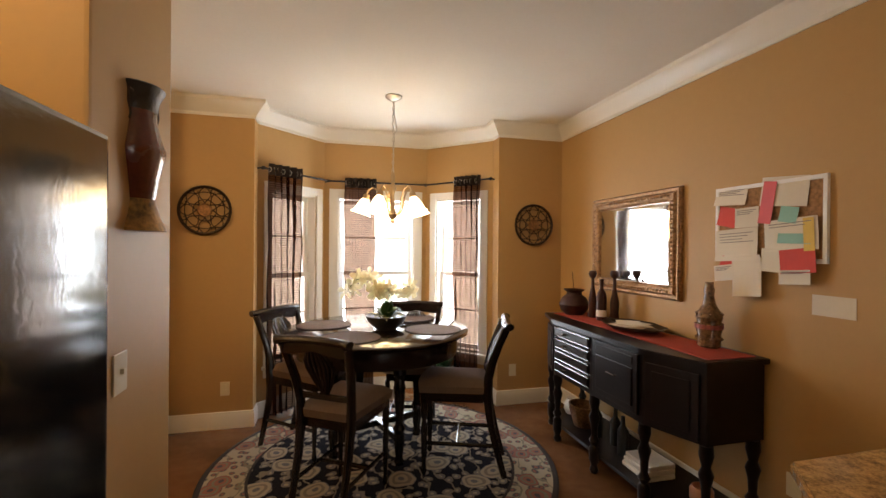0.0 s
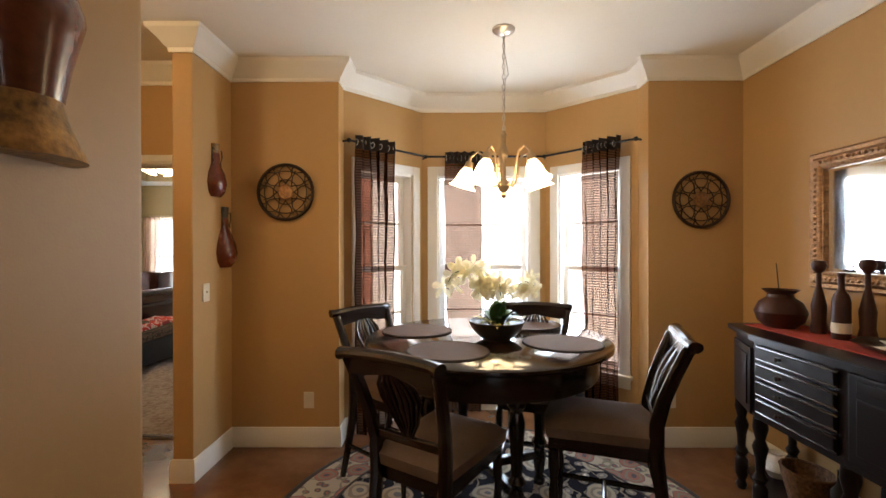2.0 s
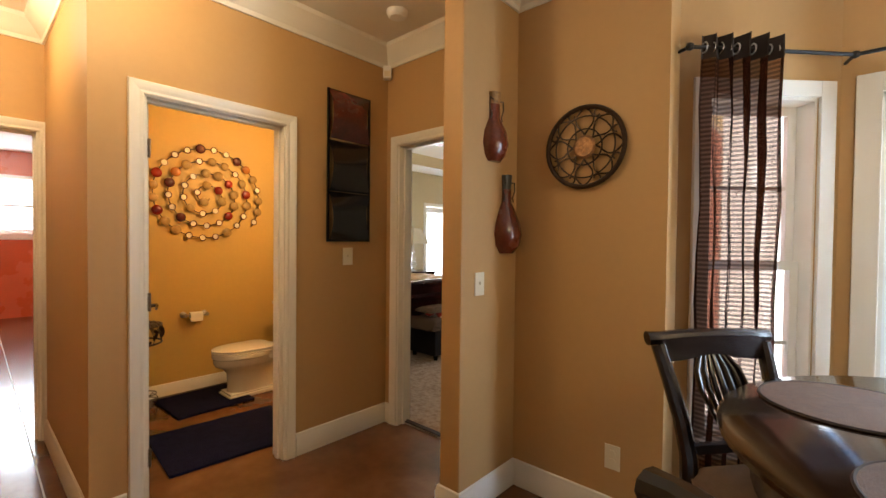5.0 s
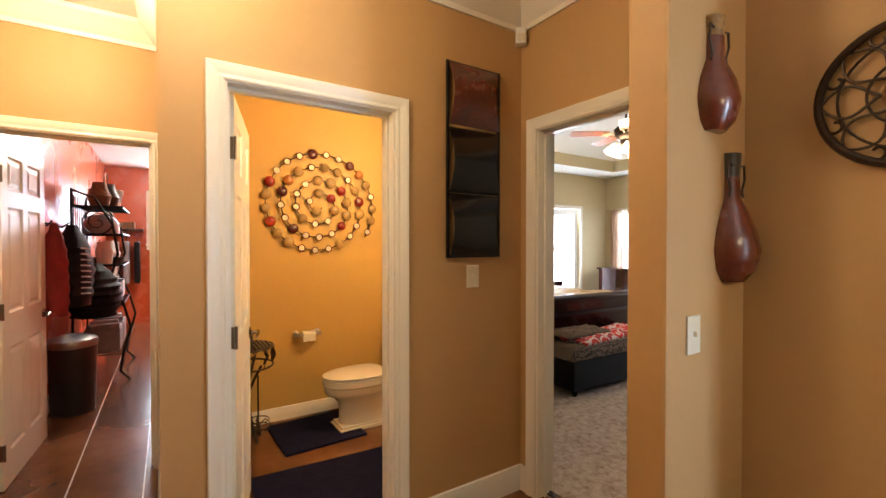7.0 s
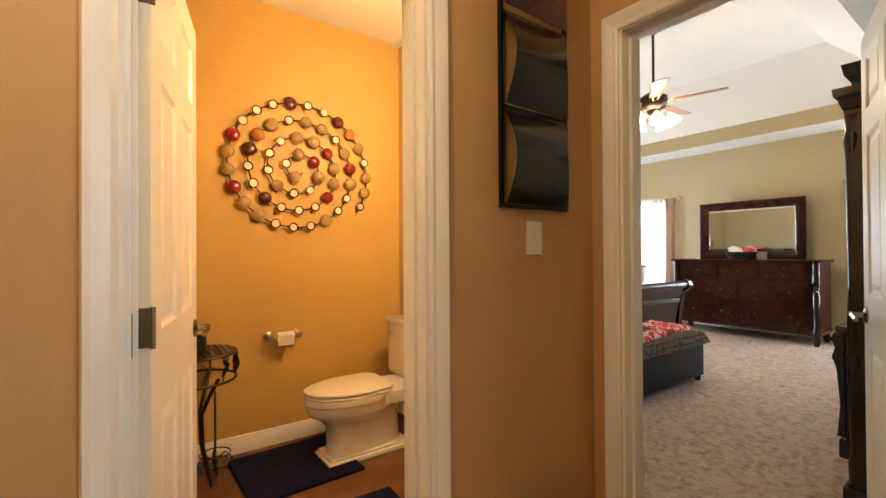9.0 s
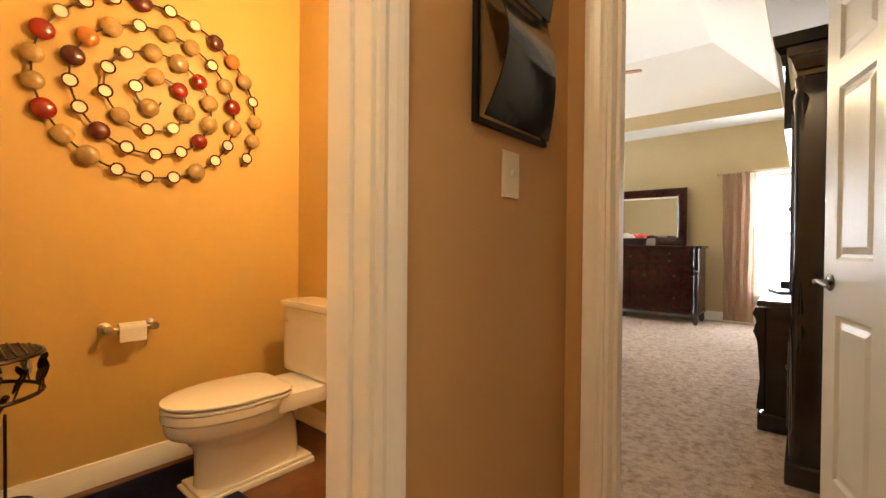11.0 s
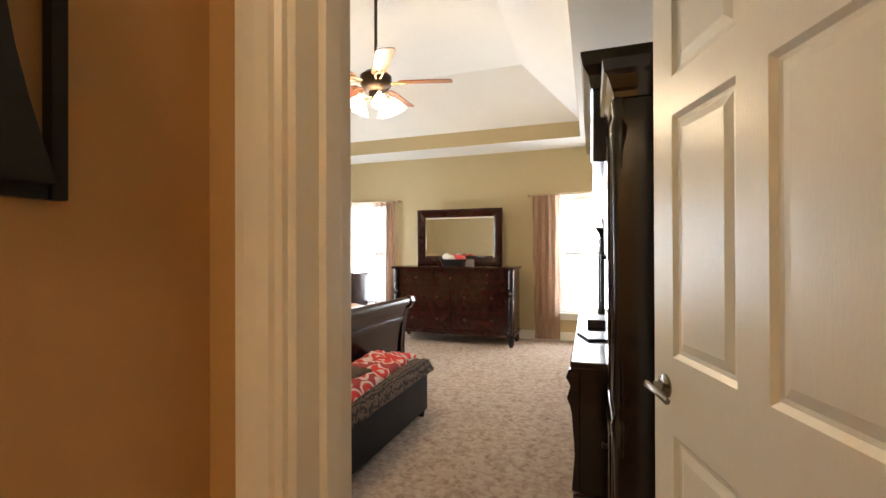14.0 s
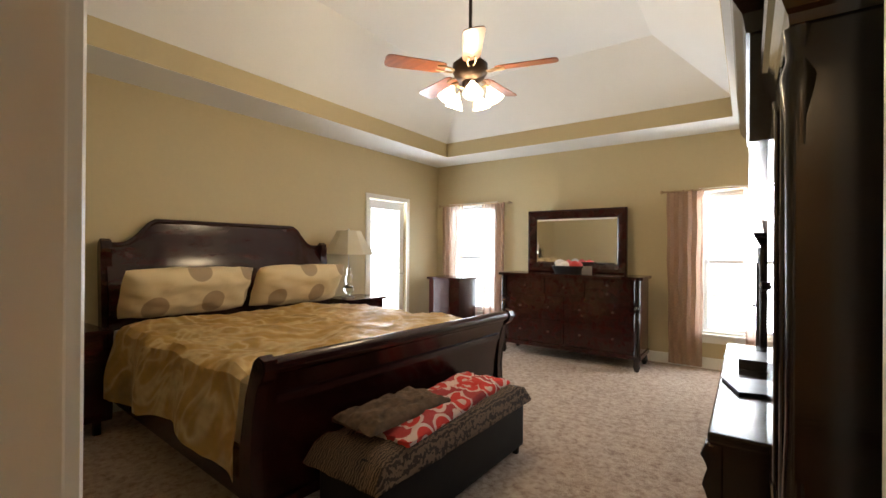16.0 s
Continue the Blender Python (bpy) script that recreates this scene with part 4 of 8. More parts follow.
def flower(bm, at, size, facing_dir):
    q = Vector(facing_dir).to_track_quat("Z", "Y").to_matrix().to_4x4()
    m = Matrix.Translation(at) @ q
    for k in range(5):
        a = 2 * math.pi * k / 5 + 0.3
        w = size * (0.62 if k in (0, 2) else 0.45)
        ring = [bm.verts.new(m @ Vector((0, 0, 0)))]
        pts = []
        for t, ww in ((0.35, 0.8), (0.75, 1.0), (1.0, 0.45)):
            c = Vector((math.cos(a), math.sin(a), 0)) * size * t
            s = Vector((-math.sin(a), math.cos(a), 0)) * w * ww * 0.5
            z = Vector((0, 0, 0.25 * size * t * t))
            pts.append((bm.verts.new(m @ (c - s + z)), bm.verts.new(m @ (c + z * 1.3)), bm.verts.new(m @ (c + s + z))))
        bm.faces.new((ring[0], pts[0][1], pts[0][0]))
        bm.faces.new((ring[0], pts[0][2], pts[0][1]))
        for p, q2 in zip(pts, pts[1:]):
            bm.faces.new((p[0], p[1], q2[1], q2[0]))
            bm.faces.new((p[1], p[2], q2[2], q2[1]))


rnd = random.Random(4)
BC = (0.22, 3.745)
orchid = thing("potted_orchid", (*BC, TABLE_TOP + 0.001), 0, "cream silk orchid in a dark bronze bowl on the dining table", "plant")
bm = bmesh.new()
lathe(bm, [(0, 0), (0.095, 0), (0.10, 0.01), (0.125, 0.03), (0.168, 0.075), (0.186, 0.115), (0.192, 0.128), (0.184, 0.131), (0.168, 0.117), (0, 0.105)], 32)
part("bowl", bm, M_POT, orchid, "dark bronze ribbed bowl", smooth=True)
bm = bmesh.new()
for k in range(16):
    a = rnd.uniform(0, 6.28)
    r = rnd.uniform(0.09, 0.19)
    leaf(bm, (0.03 * math.cos(a), 0.03 * math.sin(a), 0.10), (r * math.cos(a), r * math.sin(a), rnd.uniform(0.12, 0.20)), rnd.uniform(0.05, 0.09), 0.03)
for k in range(5):
    a = rnd.uniform(0, 6.28)
    leaf(bm, (0, 0, 0.10), (0.07 * math.cos(a), 0.07 * math.sin(a), 0.26), 0.11, 0.01)
part("foliage", bm, M_LEAF, orchid, "broad dark green leaves")
bm = bmesh.new()
for k in range(12):
    a = rnd.uniform(0, 6.28)
    r = rnd.uniform(0.14, 0.21)
    leaf(bm, (0.07 * math.cos(a), 0.07 * math.sin(a), 0.11), (r * math.cos(a), r * math.sin(a), rnd.uniform(0.11, 0.15)), 0.05, 0.02)
part("moss", bm, M_PALE_LEAF, orchid, "yellow-green trailing leaves")
stems = [[(0, 0, 0.1), (-0.02, 0.0, 0.30), (-0.06, -0.01, 0.42), (-0.17, -0.02, 0.49), (-0.30, -0.03, 0.46), (-0.35, -0.03, 0.37)],
         [(0.01, 0, 0.1), (0.03, 0.01, 0.28), (0.02, -0.02, 0.38), (-0.06, -0.03, 0.38), (-0.13, -0.03, 0.32)],
         [(0.02, 0, 0.1), (0.05, 0.01, 0.26), (0.11, 0.0, 0.36), (0.20, -0.02, 0.40), (0.27, -0.02, 0.36)]]
for s in stems:
    bm = bmesh.new()
    tube(bm, s, 0.004, 6)
    part("stem", bm, M_LEAF, orchid)
for s, cnt, size in ((stems[0], 11, 0.072), (stems[1], 9, 0.078), (stems[2], 8, 0.062)):
    for k in range(cnt):
        t = 0.42 + 0.58 * k / cnt
        f = t * (len(s) - 1)
        i = min(int(f), len(s) - 2)
        c = Vector(s[i]).lerp(Vector(s[i + 1]), f - i) + Vector((rnd.uniform(-0.035, 0.035), rnd.uniform(-0.04, 0.03), rnd.uniform(-0.04, 0.04)))
        bm = bmesh.new()
        flower(bm, c, size * rnd.uniform(0.85, 1.2), (rnd.uniform(-0.6, 0.6), -1, rnd.uniform(-0.3, 0.5)))
        part("blossom", bm, M_PETAL, orchid)

for o in orchid.children:
    o.data.transform(Matrix.Diagonal((0.80, 0.80, 0.80, 1)))

# chandelier
CH = (0.293, 3.985)
ch = thing("chandelier", (*CH, 0), 0, "antique brass chandelier with five lit frosted glass bell shades", "chandelier")
bm = bmesh.new()
lathe(bm, [(0, 2.70), (0.02, 2.70), (0.05, 2.715), (0.068, 2.728), (0.07, 2.7385), (0, 2.7385)], 28)
part("canopy", bm, M_NICKEL, ch, smooth=True)
bm = bmesh.new()
z = 2.70
k = 0
while z > 2.14:
    m = Matrix.Translation((0, 0, z)) @ Matrix.Rotation(radians(90 * (k % 2)), 4, "Z")
    tube(bm, [(0.009 * math.cos(a * math.pi / 4), 0, 0.019 * math.sin(a * math.pi / 4)) for a in range(8)], 0.0022, 5, True, m)
    z -= 0.031
    k += 1
tube(bm, [(0.004, 0.004, 2.70), (0.006, 0.002, 2.6), (0.02, 0.0, 2.52), (0.03, 0.01, 2.47), (0.01, 0.0, 2.44), (0.004, 0, 2.3), (0, 0, 2.13)], 0.003, 6)
part("chain", bm, M_NICKEL, ch)
bm = bmesh.new()
lathe(bm, [(0, 1.715), (0.012, 1.72), (0.018, 1.735), (0.012, 1.75), (0.03, 1.765), (0.04, 1.79), (0.028, 1.815), (0.014, 1.84), (0.012, 1.95), (0.022, 1.975), (0.028, 2.0), (0.016, 2.03), (0.012, 2.08), (0.018, 2.10), (0.008, 2.12), (0, 2.135)], 20)
part("column", bm, M_BRASS, ch, smooth=True)
for k in range(5):
    a = radians(72 * k + 20)
    c, s = math.cos(a), math.sin(a)
    bm = bmesh.new()
    tube(bm, [(c * r, s * r, zz) for r, zz in ((0.02, 1.80), (0.06, 1.79), (0.09, 1.84), (0.10, 1.92), (0.125, 1.985), (0.165, 2.005), (0.20, 1.98), (0.215, 1.935))], 0.0075, 8)
    part("arm", bm, M_BRASS, ch, smooth=True)
    m = Matrix.Translation((c * 0.215, s * 0.215, 1.93)) @ Matrix.Rotation(a, 4, "Z") @ Matrix.Rotation(radians(-18), 4, "Y")
    bm = bmesh.new()
    lathe(bm, [(0, 0.02), (0.022, 0.02), (0.026, 0.0), (0.028, -0.02), (0.024, -0.02), (0, -0.015)], 16, m)
    part("socket", bm, M_BRASS, ch, smooth=True)
    bm = bmesh.new()
    lathe(bm, [(0.026, -0.02), (0.040, -0.045), (0.050, -0.075), (0.058, -0.105), (0.075, -0.135), (0.086, -0.142), (0.082, -0.145), (0.055, -0.11), (0.046, -0.075), (0.036, -0.045), (0.022, -0.024)], 24, m)
    sh = part("glass_shade", bm, M_SHADE, ch, "lit white bell shade", smooth=True)
    sh.visible_shadow = False
bulb("chandelier_light", (CH[0], CH[1], 1.80), 3, WARM, 0.15)


# curtains
def drape(name, m, w, z0, z1, material, label, waves, amp=0.03, header=0.0, group=""):
    """A hanging cloth with folds; local x along it, y towards the window."""
    e = thing(name, (0, 0, 0), 0, label, "curtain", group)
    e.matrix_world = m
    def cloth(za, zb, mtl, nm, k=1.0, lab=""):
        bm_ = bmesh.new()
        nx, nz = waves * 10, 10
        vs = []
        for i in range(nx + 1):
            col = []
            for j in range(nz + 1):
                u, t = i / nx, j / nz
                zz = za + (zb - za) * t
                f = 1 - (zz - z0) / (z1 - z0)
                x = u * w * (1 - 0.10 * f) + 0.05 * w * f + 0.006 * math.sin(9 * zz + u * 7) + 0.13 * w / waves * math.sin(4 * math.pi * waves * u + 0.4 * math.sin(3 * zz))
                y = k * amp * math.sin(2 * math.pi * waves * u + 0.25 * math.sin(3 * zz)) * (0.8 + 0.35 * math.sin(5 * u + 2 * zz))
                col.append(bm_.verts.new((x, y, zz)))
            vs.append(col)
        for i in range(nx):
            for j in range(nz):
                bm_.faces.new((vs[i][j], vs[i + 1][j], vs[i + 1][j + 1], vs[i][j + 1]))
        part(nm, bm_, mtl, e, lab, smooth=True)
    if header:
        cloth(z0, z1 - header, material, "cloth")
        cloth(z1 - header, z1, M_DRAPEHEAD, "header", 1.05, "dark gathered header band")
        for i in range(waves * 2):
            bm_ = bmesh.new()
            x = (i + 0.5) / (waves * 2) * w
            tube(bm_, [(x, 0.022 * math.cos(a * math.pi / 5), z1 - 0.055 + 0.022 * math.sin(a * math.pi / 5)) for a in range(10)], 0.003, 5, True)
            part("grommet", bm_, M_NICKEL, e)
    else:
        cloth(z0, z1, material, "cloth")
    return e


GR = "brown sheer curtains in the bay"
m = facing(BAY[4], BAY[3], 0.015) @ Matrix.Translation((0, -0.12, 0))
drape("bay_curtain", m, 0.36, 0.03, 2.25, M_DRAPE, "brown sheer grommet curtain hanging at the bay window", 5, 0.042, 0.10, GR)
m = facing(BAY[3], BAY[2], 0.20) @ Matrix.Translation((0, -0.12, 0))
drape("bay_curtain", m, 0.32, 0.03, 2.23, M_DRAPE, "brown sheer grommet curtain before the middle bay window", 5, 0.042, 0.10, GR)
m = facing(BAY[2], BAY[1], 0.40) @ Matrix.Translation((0, -0.12, 0))
drape("bay_curtain", m, 0.30, 0.03, 2.25, M_DRAPE, "brown sheer grommet curtain gathered at the bay side", 5, 0.042, 0.10, GR)
rod = thing("curtain_rod", (0, 0, 0), 0, "thin black curtain rod bent round the bay", "curtain rod")
n45 = Vector((0.7, -0.7))
pts = [(1.31, 4.48, 2.20), (0.775, 5.03, 2.19), (-0.225, 5.03, 2.19), (-0.76, 4.50, 2.20)]
for a, b in zip(pts, pts[1:]):
    bm = bmesh.new()
    a2, b2 = Vector(a), Vector(b)
    tube(bm, [a2, a2.lerp(b2, 0.5), b2], 0.009, 8)
    part("rod", bm, M_BLACK, rod)
for p, d in ((pts[0], (0.05, 0.03)), (pts[3], (-0.05, 0.03)), (pts[1], (0.03, 0.10)), (pts[2], (-0.03, 0.10))):
    bm = bmesh.new()
    tube(bm, [p, (p[0] + d[0], p[1] + d[1] + 0.0, p[2])], 0.008, 6)
    lathe(bm, [(0, -0.018), (0.014, -0.012), (0.018, 0), (0.014, 0.012), (0, 0.018)], 10, Matrix.Translation(p))
    part("bracket", bm, M_BLACK, rod)


def medallion(x, z, r, lab):
    e = thing("wall_medallion", (x, 4.443, z), 0, lab, "wall decoration", "round metal wall medallions")
    flat = Matrix.Rotation(radians(90), 4, "X")
    bm = bmesh.new()
    tube(bm, [(r * 0.93 * math.cos(a * math.pi / 24), -0.02, r * 0.93 * math.sin(a * math.pi / 24)) for a in range(48)], 0.012, 8, True)
    part("rim", bm, M_BRONZE, e, smooth=True)
    for q, w_ in ((0.72, 0.004), (0.42, 0.004)):
        bm = bmesh.new()
        tube(bm, [(r * q * math.cos(a * math.pi / 20), -0.018, r * q * math.sin(a * math.pi / 20)) for a in range(40)], w_, 6, True)
        part("inner_ring", bm, M_BRONZE, e, smooth=True)
    for k in range(8):
        a0 = radians(45 * k)
        for s in (-1, 1):
            bm = bmesh.new()
            pts = []
            for t in range(9):
                u = t / 8
                ang = a0 + s * radians(20) * math.sin(math.pi * u)
                rr = r * (0.28 + 0.64 * u)
                pts.append((rr * math.cos(ang), -0.018 - 0.001 * s, rr * math.sin(ang)))
            tube(bm, pts, 0.0045, 5)
            part("petal_rod", bm, M_BRONZE, e)
        bm = bmesh.new()
        pts = []
        for t in range(12):
            th = a0 + radians(22.5)
            w_ = t / 11 * 4.6
            q = r * (0.11 - 0.06 * t / 11)
            c_ = r * 0.80
            pts.append((c_ * math.cos(th) + q * math.cos(th + w_), -0.018, c_ * math.sin(th) + q * math.sin(th + w_)))
        tube(bm, pts, 0.0045, 5)
        part("scroll", bm, M_BRONZE, e)
    bm = bmesh.new()
    lathe(bm, [(0, -0.004), (r * 0.24, -0.004), (r * 0.28, 0.0), (r * 0.22, 0.008), (r * 0.1, 0.006), (0, 0.010)], 24, Matrix.Translation((0, -0.018, 0)) @ flat)
    part("boss", bm, M_GILT, e, smooth=True)
    return e


medallion(-1.195, 1.814, 0.208, "round bronze scrollwork medallion on the tan wall beside the stub")
medallion(1.745, 1.755, 0.208, "round bronze scrollwork medallion on the tan wall by the sideboard")


def plate(name, m, w, h, label, kind="outlet"):
    """A wall plate; local x along the wall, y towards the room, origin at its centre."""
    e = thing(name, (0, 0, 0), 0, label, "light switch" if kind == "switch" else "electrical outlet")
    e.matrix_world = m
    bm = bmesh.new()
    box(bm, -w / 2, w / 2, 0, 0.006, -h / 2, h / 2, 0.002)
    part("cover_plate", bm, M_PLATE, e)
    bm = bmesh.new()
    if kind == "switch":
        box(bm, -0.005, 0.005, 0.006, 0.016, -0.004, 0.012, 0.001)
        part("toggle", bm, M_PLATE, e)
    else:
        for s in (-1, 1):
            lathe(bm, [(0, 0.0), (0.016, 0.0), (0.016, 0.002), (0, 0.002)], 14, Matrix.Translation((0, 0.006, s * 0.02)) @ Matrix.Rotation(radians(-90), 4, "X"))
        part("socket_face", bm, M_PLATE, e)
    return e


R180 = Matrix.Rotation(radians(180), 4, "Z")
plate("outlet", Matrix.Translation((-1.038, 4.443, 0.332)) @ R180, 0.072, 0.115, "ivory wall outlet low on the tan dining room wall")
plate("outlet", Matrix.Translation((1.538, 4.443, 0.333)) @ R180, 0.072, 0.115, "ivory wall outlet beside the sideboard")
plate("outlet", Matrix.Translation((2.054, 2.15, 0.36)) @ Matrix.Rotation(radians(90), 4, "Z"), 0.072, 0.115, "ivory wall outlet at the end of the sideboard")
EASTF = Matrix.Rotation(radians(-90), 4, "Z")
plate("light_switch", Matrix.Translation((-1.59, 4.11, 1.135)) @ EASTF, 0.072, 0.115, "ivory light switch on the short stub wall", "switch")
plate("light_switch", Matrix.Translation((-0.77, 1.965, 1.15)) @ EASTF, 0.08, 0.118, "ivory light switch on the wall beside the fridge", "switch")
plate("light_switch", Matrix.Translation((-2.745, 4.152, 1.235)) @ EASTF, 0.078, 0.118, "ivory light switch under the black wall art", "switch")


# half vases on the walls
def half_vase(m, profile, label, mats, handles=True):
    e = thing("wall_vase", (0, 0, 0), 0, label, "wall vase")
    e.matrix_world = m
    for nm, lo_, hi_, mt in mats:
        bm = bmesh.new()
        pr = [(r, z) for r, z in profile if lo_ - 1e-6 <= z <= hi_ + 1e-6]
        lathe(bm, pr, 28, Matrix.Diagonal((1, 0.85, 1, 1)))
        geom = bm.verts[:] + bm.edges[:] + bm.faces[:]
        bmesh.ops.bisect_plane(bm, geom=geom, plane_co=(0, 0, 0), plane_no=(0, 1, 0), clear_inner=True)
        part(nm, bm, mt, e, smooth=True)
    if handles:
        zs = profile[-1][1]
        for s in (-1, 1):
            bm = bmesh.new()
            rr = profile[-2][0]
            tube(bm, [(s * rr * 0.9, 0.02, zs - 0.04), (s * (rr + 0.02), 0.02, zs - 0.035), (s * (rr + 0.025), 0.02, zs - 0.08), (s * (rr + 0.005), 0.02, zs - 0.12), (s * (rr + 0.015), 0.02, zs - 0.14)], 0.004, 6)
            part("handle", bm, M_BRONZE, e)
    return e


half_vase(Matrix.Translation((-1.589, 4.215, 1.755)) @ EASTF, [(0, 0.0), (0.045, 0.0), (0.072, 0.03), (0.088, 0.09), (0.076, 0.15), (0.055, 0.19), (0.038, 0.22), (0.036, 0.29), (0.042, 0.35)], "red-brown lacquered half vase with gilt neck on the stub wall", [("body", 0, 0.29, M_GOURD), ("neck", 0.29, 0.35, M_GOLDLEAF)])
half_vase(Matrix.Translation((-1.589, 4.335, 1.285)) @ EASTF, [(0, 0.0), (0.050, 0.0), (0.085, 0.04), (0.100, 0.10), (0.088, 0.16), (0.058, 0.23), (0.036, 0.27), (0.032, 0.34), (0.038, 0.415)], "red-brown lacquered half vase with slim neck low on the stub wall", [("body", 0, 0.34, M_GOURD), ("neck", 0.34, 0.415, M_POT)])
half_vase(Matrix.Translation((-0.769, 2.085, 1.57)) @ EASTF @ Matrix.Diagonal((0.86, 0.80, 0.88, 1)), [(0, 0), (0.112, 0.0), (0.108, 0.012), (0.084, 0.06), (0.070, 0.10), (0.068, 0.115), (0.080, 0.18), (0.096, 0.24), (0.108, 0.285), (0.106, 0.30), (0.088, 0.345), (0.072, 0.40), (0.071, 0.43), (0.082, 0.475), (0.106, 0.515), (0.100, 0.52)], "tall glazed red-brown half vase with gold foot beside the fridge", [("foot", 0, 0.115, M_GOLDLEAF), ("body", 0.115, 0.43, M_GOURD), ("neck", 0.43, 0.52, M_POT)])


# sideboard against the east wall: canted ends, drawers in the middle, doors beside them
SX, SY0, SY1 = 2.035, 2.28, 3.95
sb = thing("sideboard", (SX, (SY0 + SY1) / 2, 0), 90, "espresso sideboard with drawers, doors and turned legs along the tan wall", "sideboard")
HL = (SY1 - SY0) / 2


def plan_prism(bm_, outline, z0, z1, bevel=0.004):
    a = [bm_.verts.new((x, y, z0)) for x, y in outline]
    b = [bm_.verts.new((x, y, z1)) for x, y in outline]
    k = len(a)
    bm_.faces.new(a[::-1])
    bm_.faces.new(b)
    for i in range(k):
        bm_.faces.new((a[i], a[(i + 1) % k], b[(i + 1) % k], b[i]))
    if bevel:
        bmesh.ops.bevel(bm_, geom=bm_.edges[:], offset=bevel, segments=2, affect="EDGES")


def grown(o):
    return [(-HL - o, 0), (-HL - o, 0.38 + o), (-HL + 0.33, 0.50 + o), (HL - 0.33, 0.50 + o), (HL + o, 0.38 + o), (HL + o, 0)]


bm = bmesh.new()
plan_prism(bm, grown(0.02), 0.935, 0.965)
part("top", bm, M_SIDE, sb)
bm = bmesh.new()
plan_prism(bm, grown(-0.012), 0.53, 0.935, 0.002)
part("carcass", bm, M_SIDE, sb)
for k in range(4):
    bm = bmesh.new()
    z = 0.57 + 0.09 * k
    box(bm, -HL + 0.86, HL - 0.36, 0.487, 0.508, z, z + 0.078, 0.006)
    d = part("drawer", bm, M_SIDE, sb, "dark drawer front with beaded edge")
    bm = bmesh.new()
    for zb in (z + 0.008, z + 0.070):
        tube(bm, [(-HL + 0.875, 0.510, zb), (0, 0.511, zb), (HL - 0.375, 0.510, zb)], 0.0055, 8)
    part("bead", bm, M_TABLE, d)
    bm = bmesh.new()
    for x in (0.36,):
        lathe(bm, [(0, 0), (0.009, 0), (0.006, 0.01), (0.012, 0.018), (0.008, 0.026), (0, 0.028)], 10, Matrix.Translation((x - 0.05, 0.508, z + 0.04)) @ Matrix.Rotation(radians(-90), 4, "X"))
    part("knob", bm, M_BRONZE, d)
bm = bmesh.new()
box(bm, -HL + 0.36, -HL + 0.80, 0.487, 0.504, 0.57, 0.92, 0.006)
box(bm, -HL + 0.40, -HL + 0.76, 0.504, 0.512, 0.61, 0.83, 0.006)
box(bm, -HL + 0.40, -HL + 0.76, 0.504, 0.512, 0.855, 0.90, 0.005)
d = part("door", bm, M_SIDE, sb, "dark panelled door")
bm = bmesh.new()
tube(bm, [(-HL + 0.54, 0.512, 0.75), (-HL + 0.54, 0.53, 0.75), (-HL + 0.62, 0.53, 0.75), (-HL + 0.62, 0.512, 0.75)], 0.004, 6)
part("handle", bm, M_BRONZE, d)
for s in (-1, 1):
    bm = bmesh.new()
    ang = math.atan2(0.12, 0.33)
    m = Matrix.Translation((s * (HL - 0.01), 0.375, 0)) @ Matrix.Rotation(s * (math.pi - ang) if s > 0 else ang, 4, "Z")
    if s < 0:
        box(bm, 0.03, 0.32, 0.0, 0.012, 0.54, 0.89, 0.005, m)
        box(bm, 0.07, 0.28, 0.012, 0.019, 0.58, 0.85, 0.005, m)
    else:
        m = Matrix.Translation((HL - 0.01, 0.375, 0)) @ Matrix.Rotation(math.pi - ang, 4, "Z")
        box(bm, 0.03, 0.32, -0.012, 0.0, 0.54, 0.89, 0.005, m)
        box(bm, 0.07, 0.28, -0.019, -0.012, 0.58, 0.85, 0.005, m)
    part("end_door", bm, M_SIDE, sb)
for x, y in ((-HL + 0.03, 0.05), (HL - 0.03, 0.05), (-HL + 0.03, 0.35), (HL - 0.03, 0.35), (-HL + 0.34, 0.465), (HL - 0.34, 0.465), (-HL + 0.83, 0.465)):
    bm = bmesh.new()
    lathe(bm, [(0.022, 0), (0.030, 0.02), (0.020, 0.05), (0.034, 0.09), (0.034, 0.17), (0.022, 0.19), (0.036, 0.22), (0.020, 0.25), (0.024, 0.32), (0.037, 0.38), (0.022, 0.42), (0.036, 0.48), (0.032, 0.53)], 14, Matrix.Translation((x, y, 0)))
    part("leg", bm, M_SIDE, sb, smooth=True)
bm = bmesh.new()
plan_prism(bm, [(x * 0.985, max(0.02, y - 0.03)) for x, y in grown(-0.02)], 0.105, 0.13)
part("lower_shelf", bm, M_SIDE, sb)


def put(name, x, y, z, label, category, group=""):
    return thing(name, (x, y, z), 0, label, category, group)


SZ = 0.9655
e = put("table_runner", SX - 0.20, 3.1, SZ, "deep red cloth runner along the sideboard top", "table runner")
bm = bmesh.new()
n = 40
for a, b in ((0, 0.004),):
    vs = []
    for i in range(n + 1):
        y = -0.80 + 1.60 * i / n
        vs.append([bm.verts.new((x, y, b + 0.0012 * math.sin(i * 1.3 + x * 20))) for x in (-0.15, -0.05, 0.05, 0.15)] + [bm.verts.new((x, y, 0.0005)) for x in (0.15, -0.15)])
    for p, q in zip(vs, vs[1:]):
        for i in range(6):
            j = (i + 1) % 6
            bm.faces.new((p[i], p[j], q[j], q[i]))
    bm.faces.new(vs[0])
    bm.faces.new(vs[-1])
part("cloth", bm, M_RUNNER, e)
RZ = SZ + 0.006
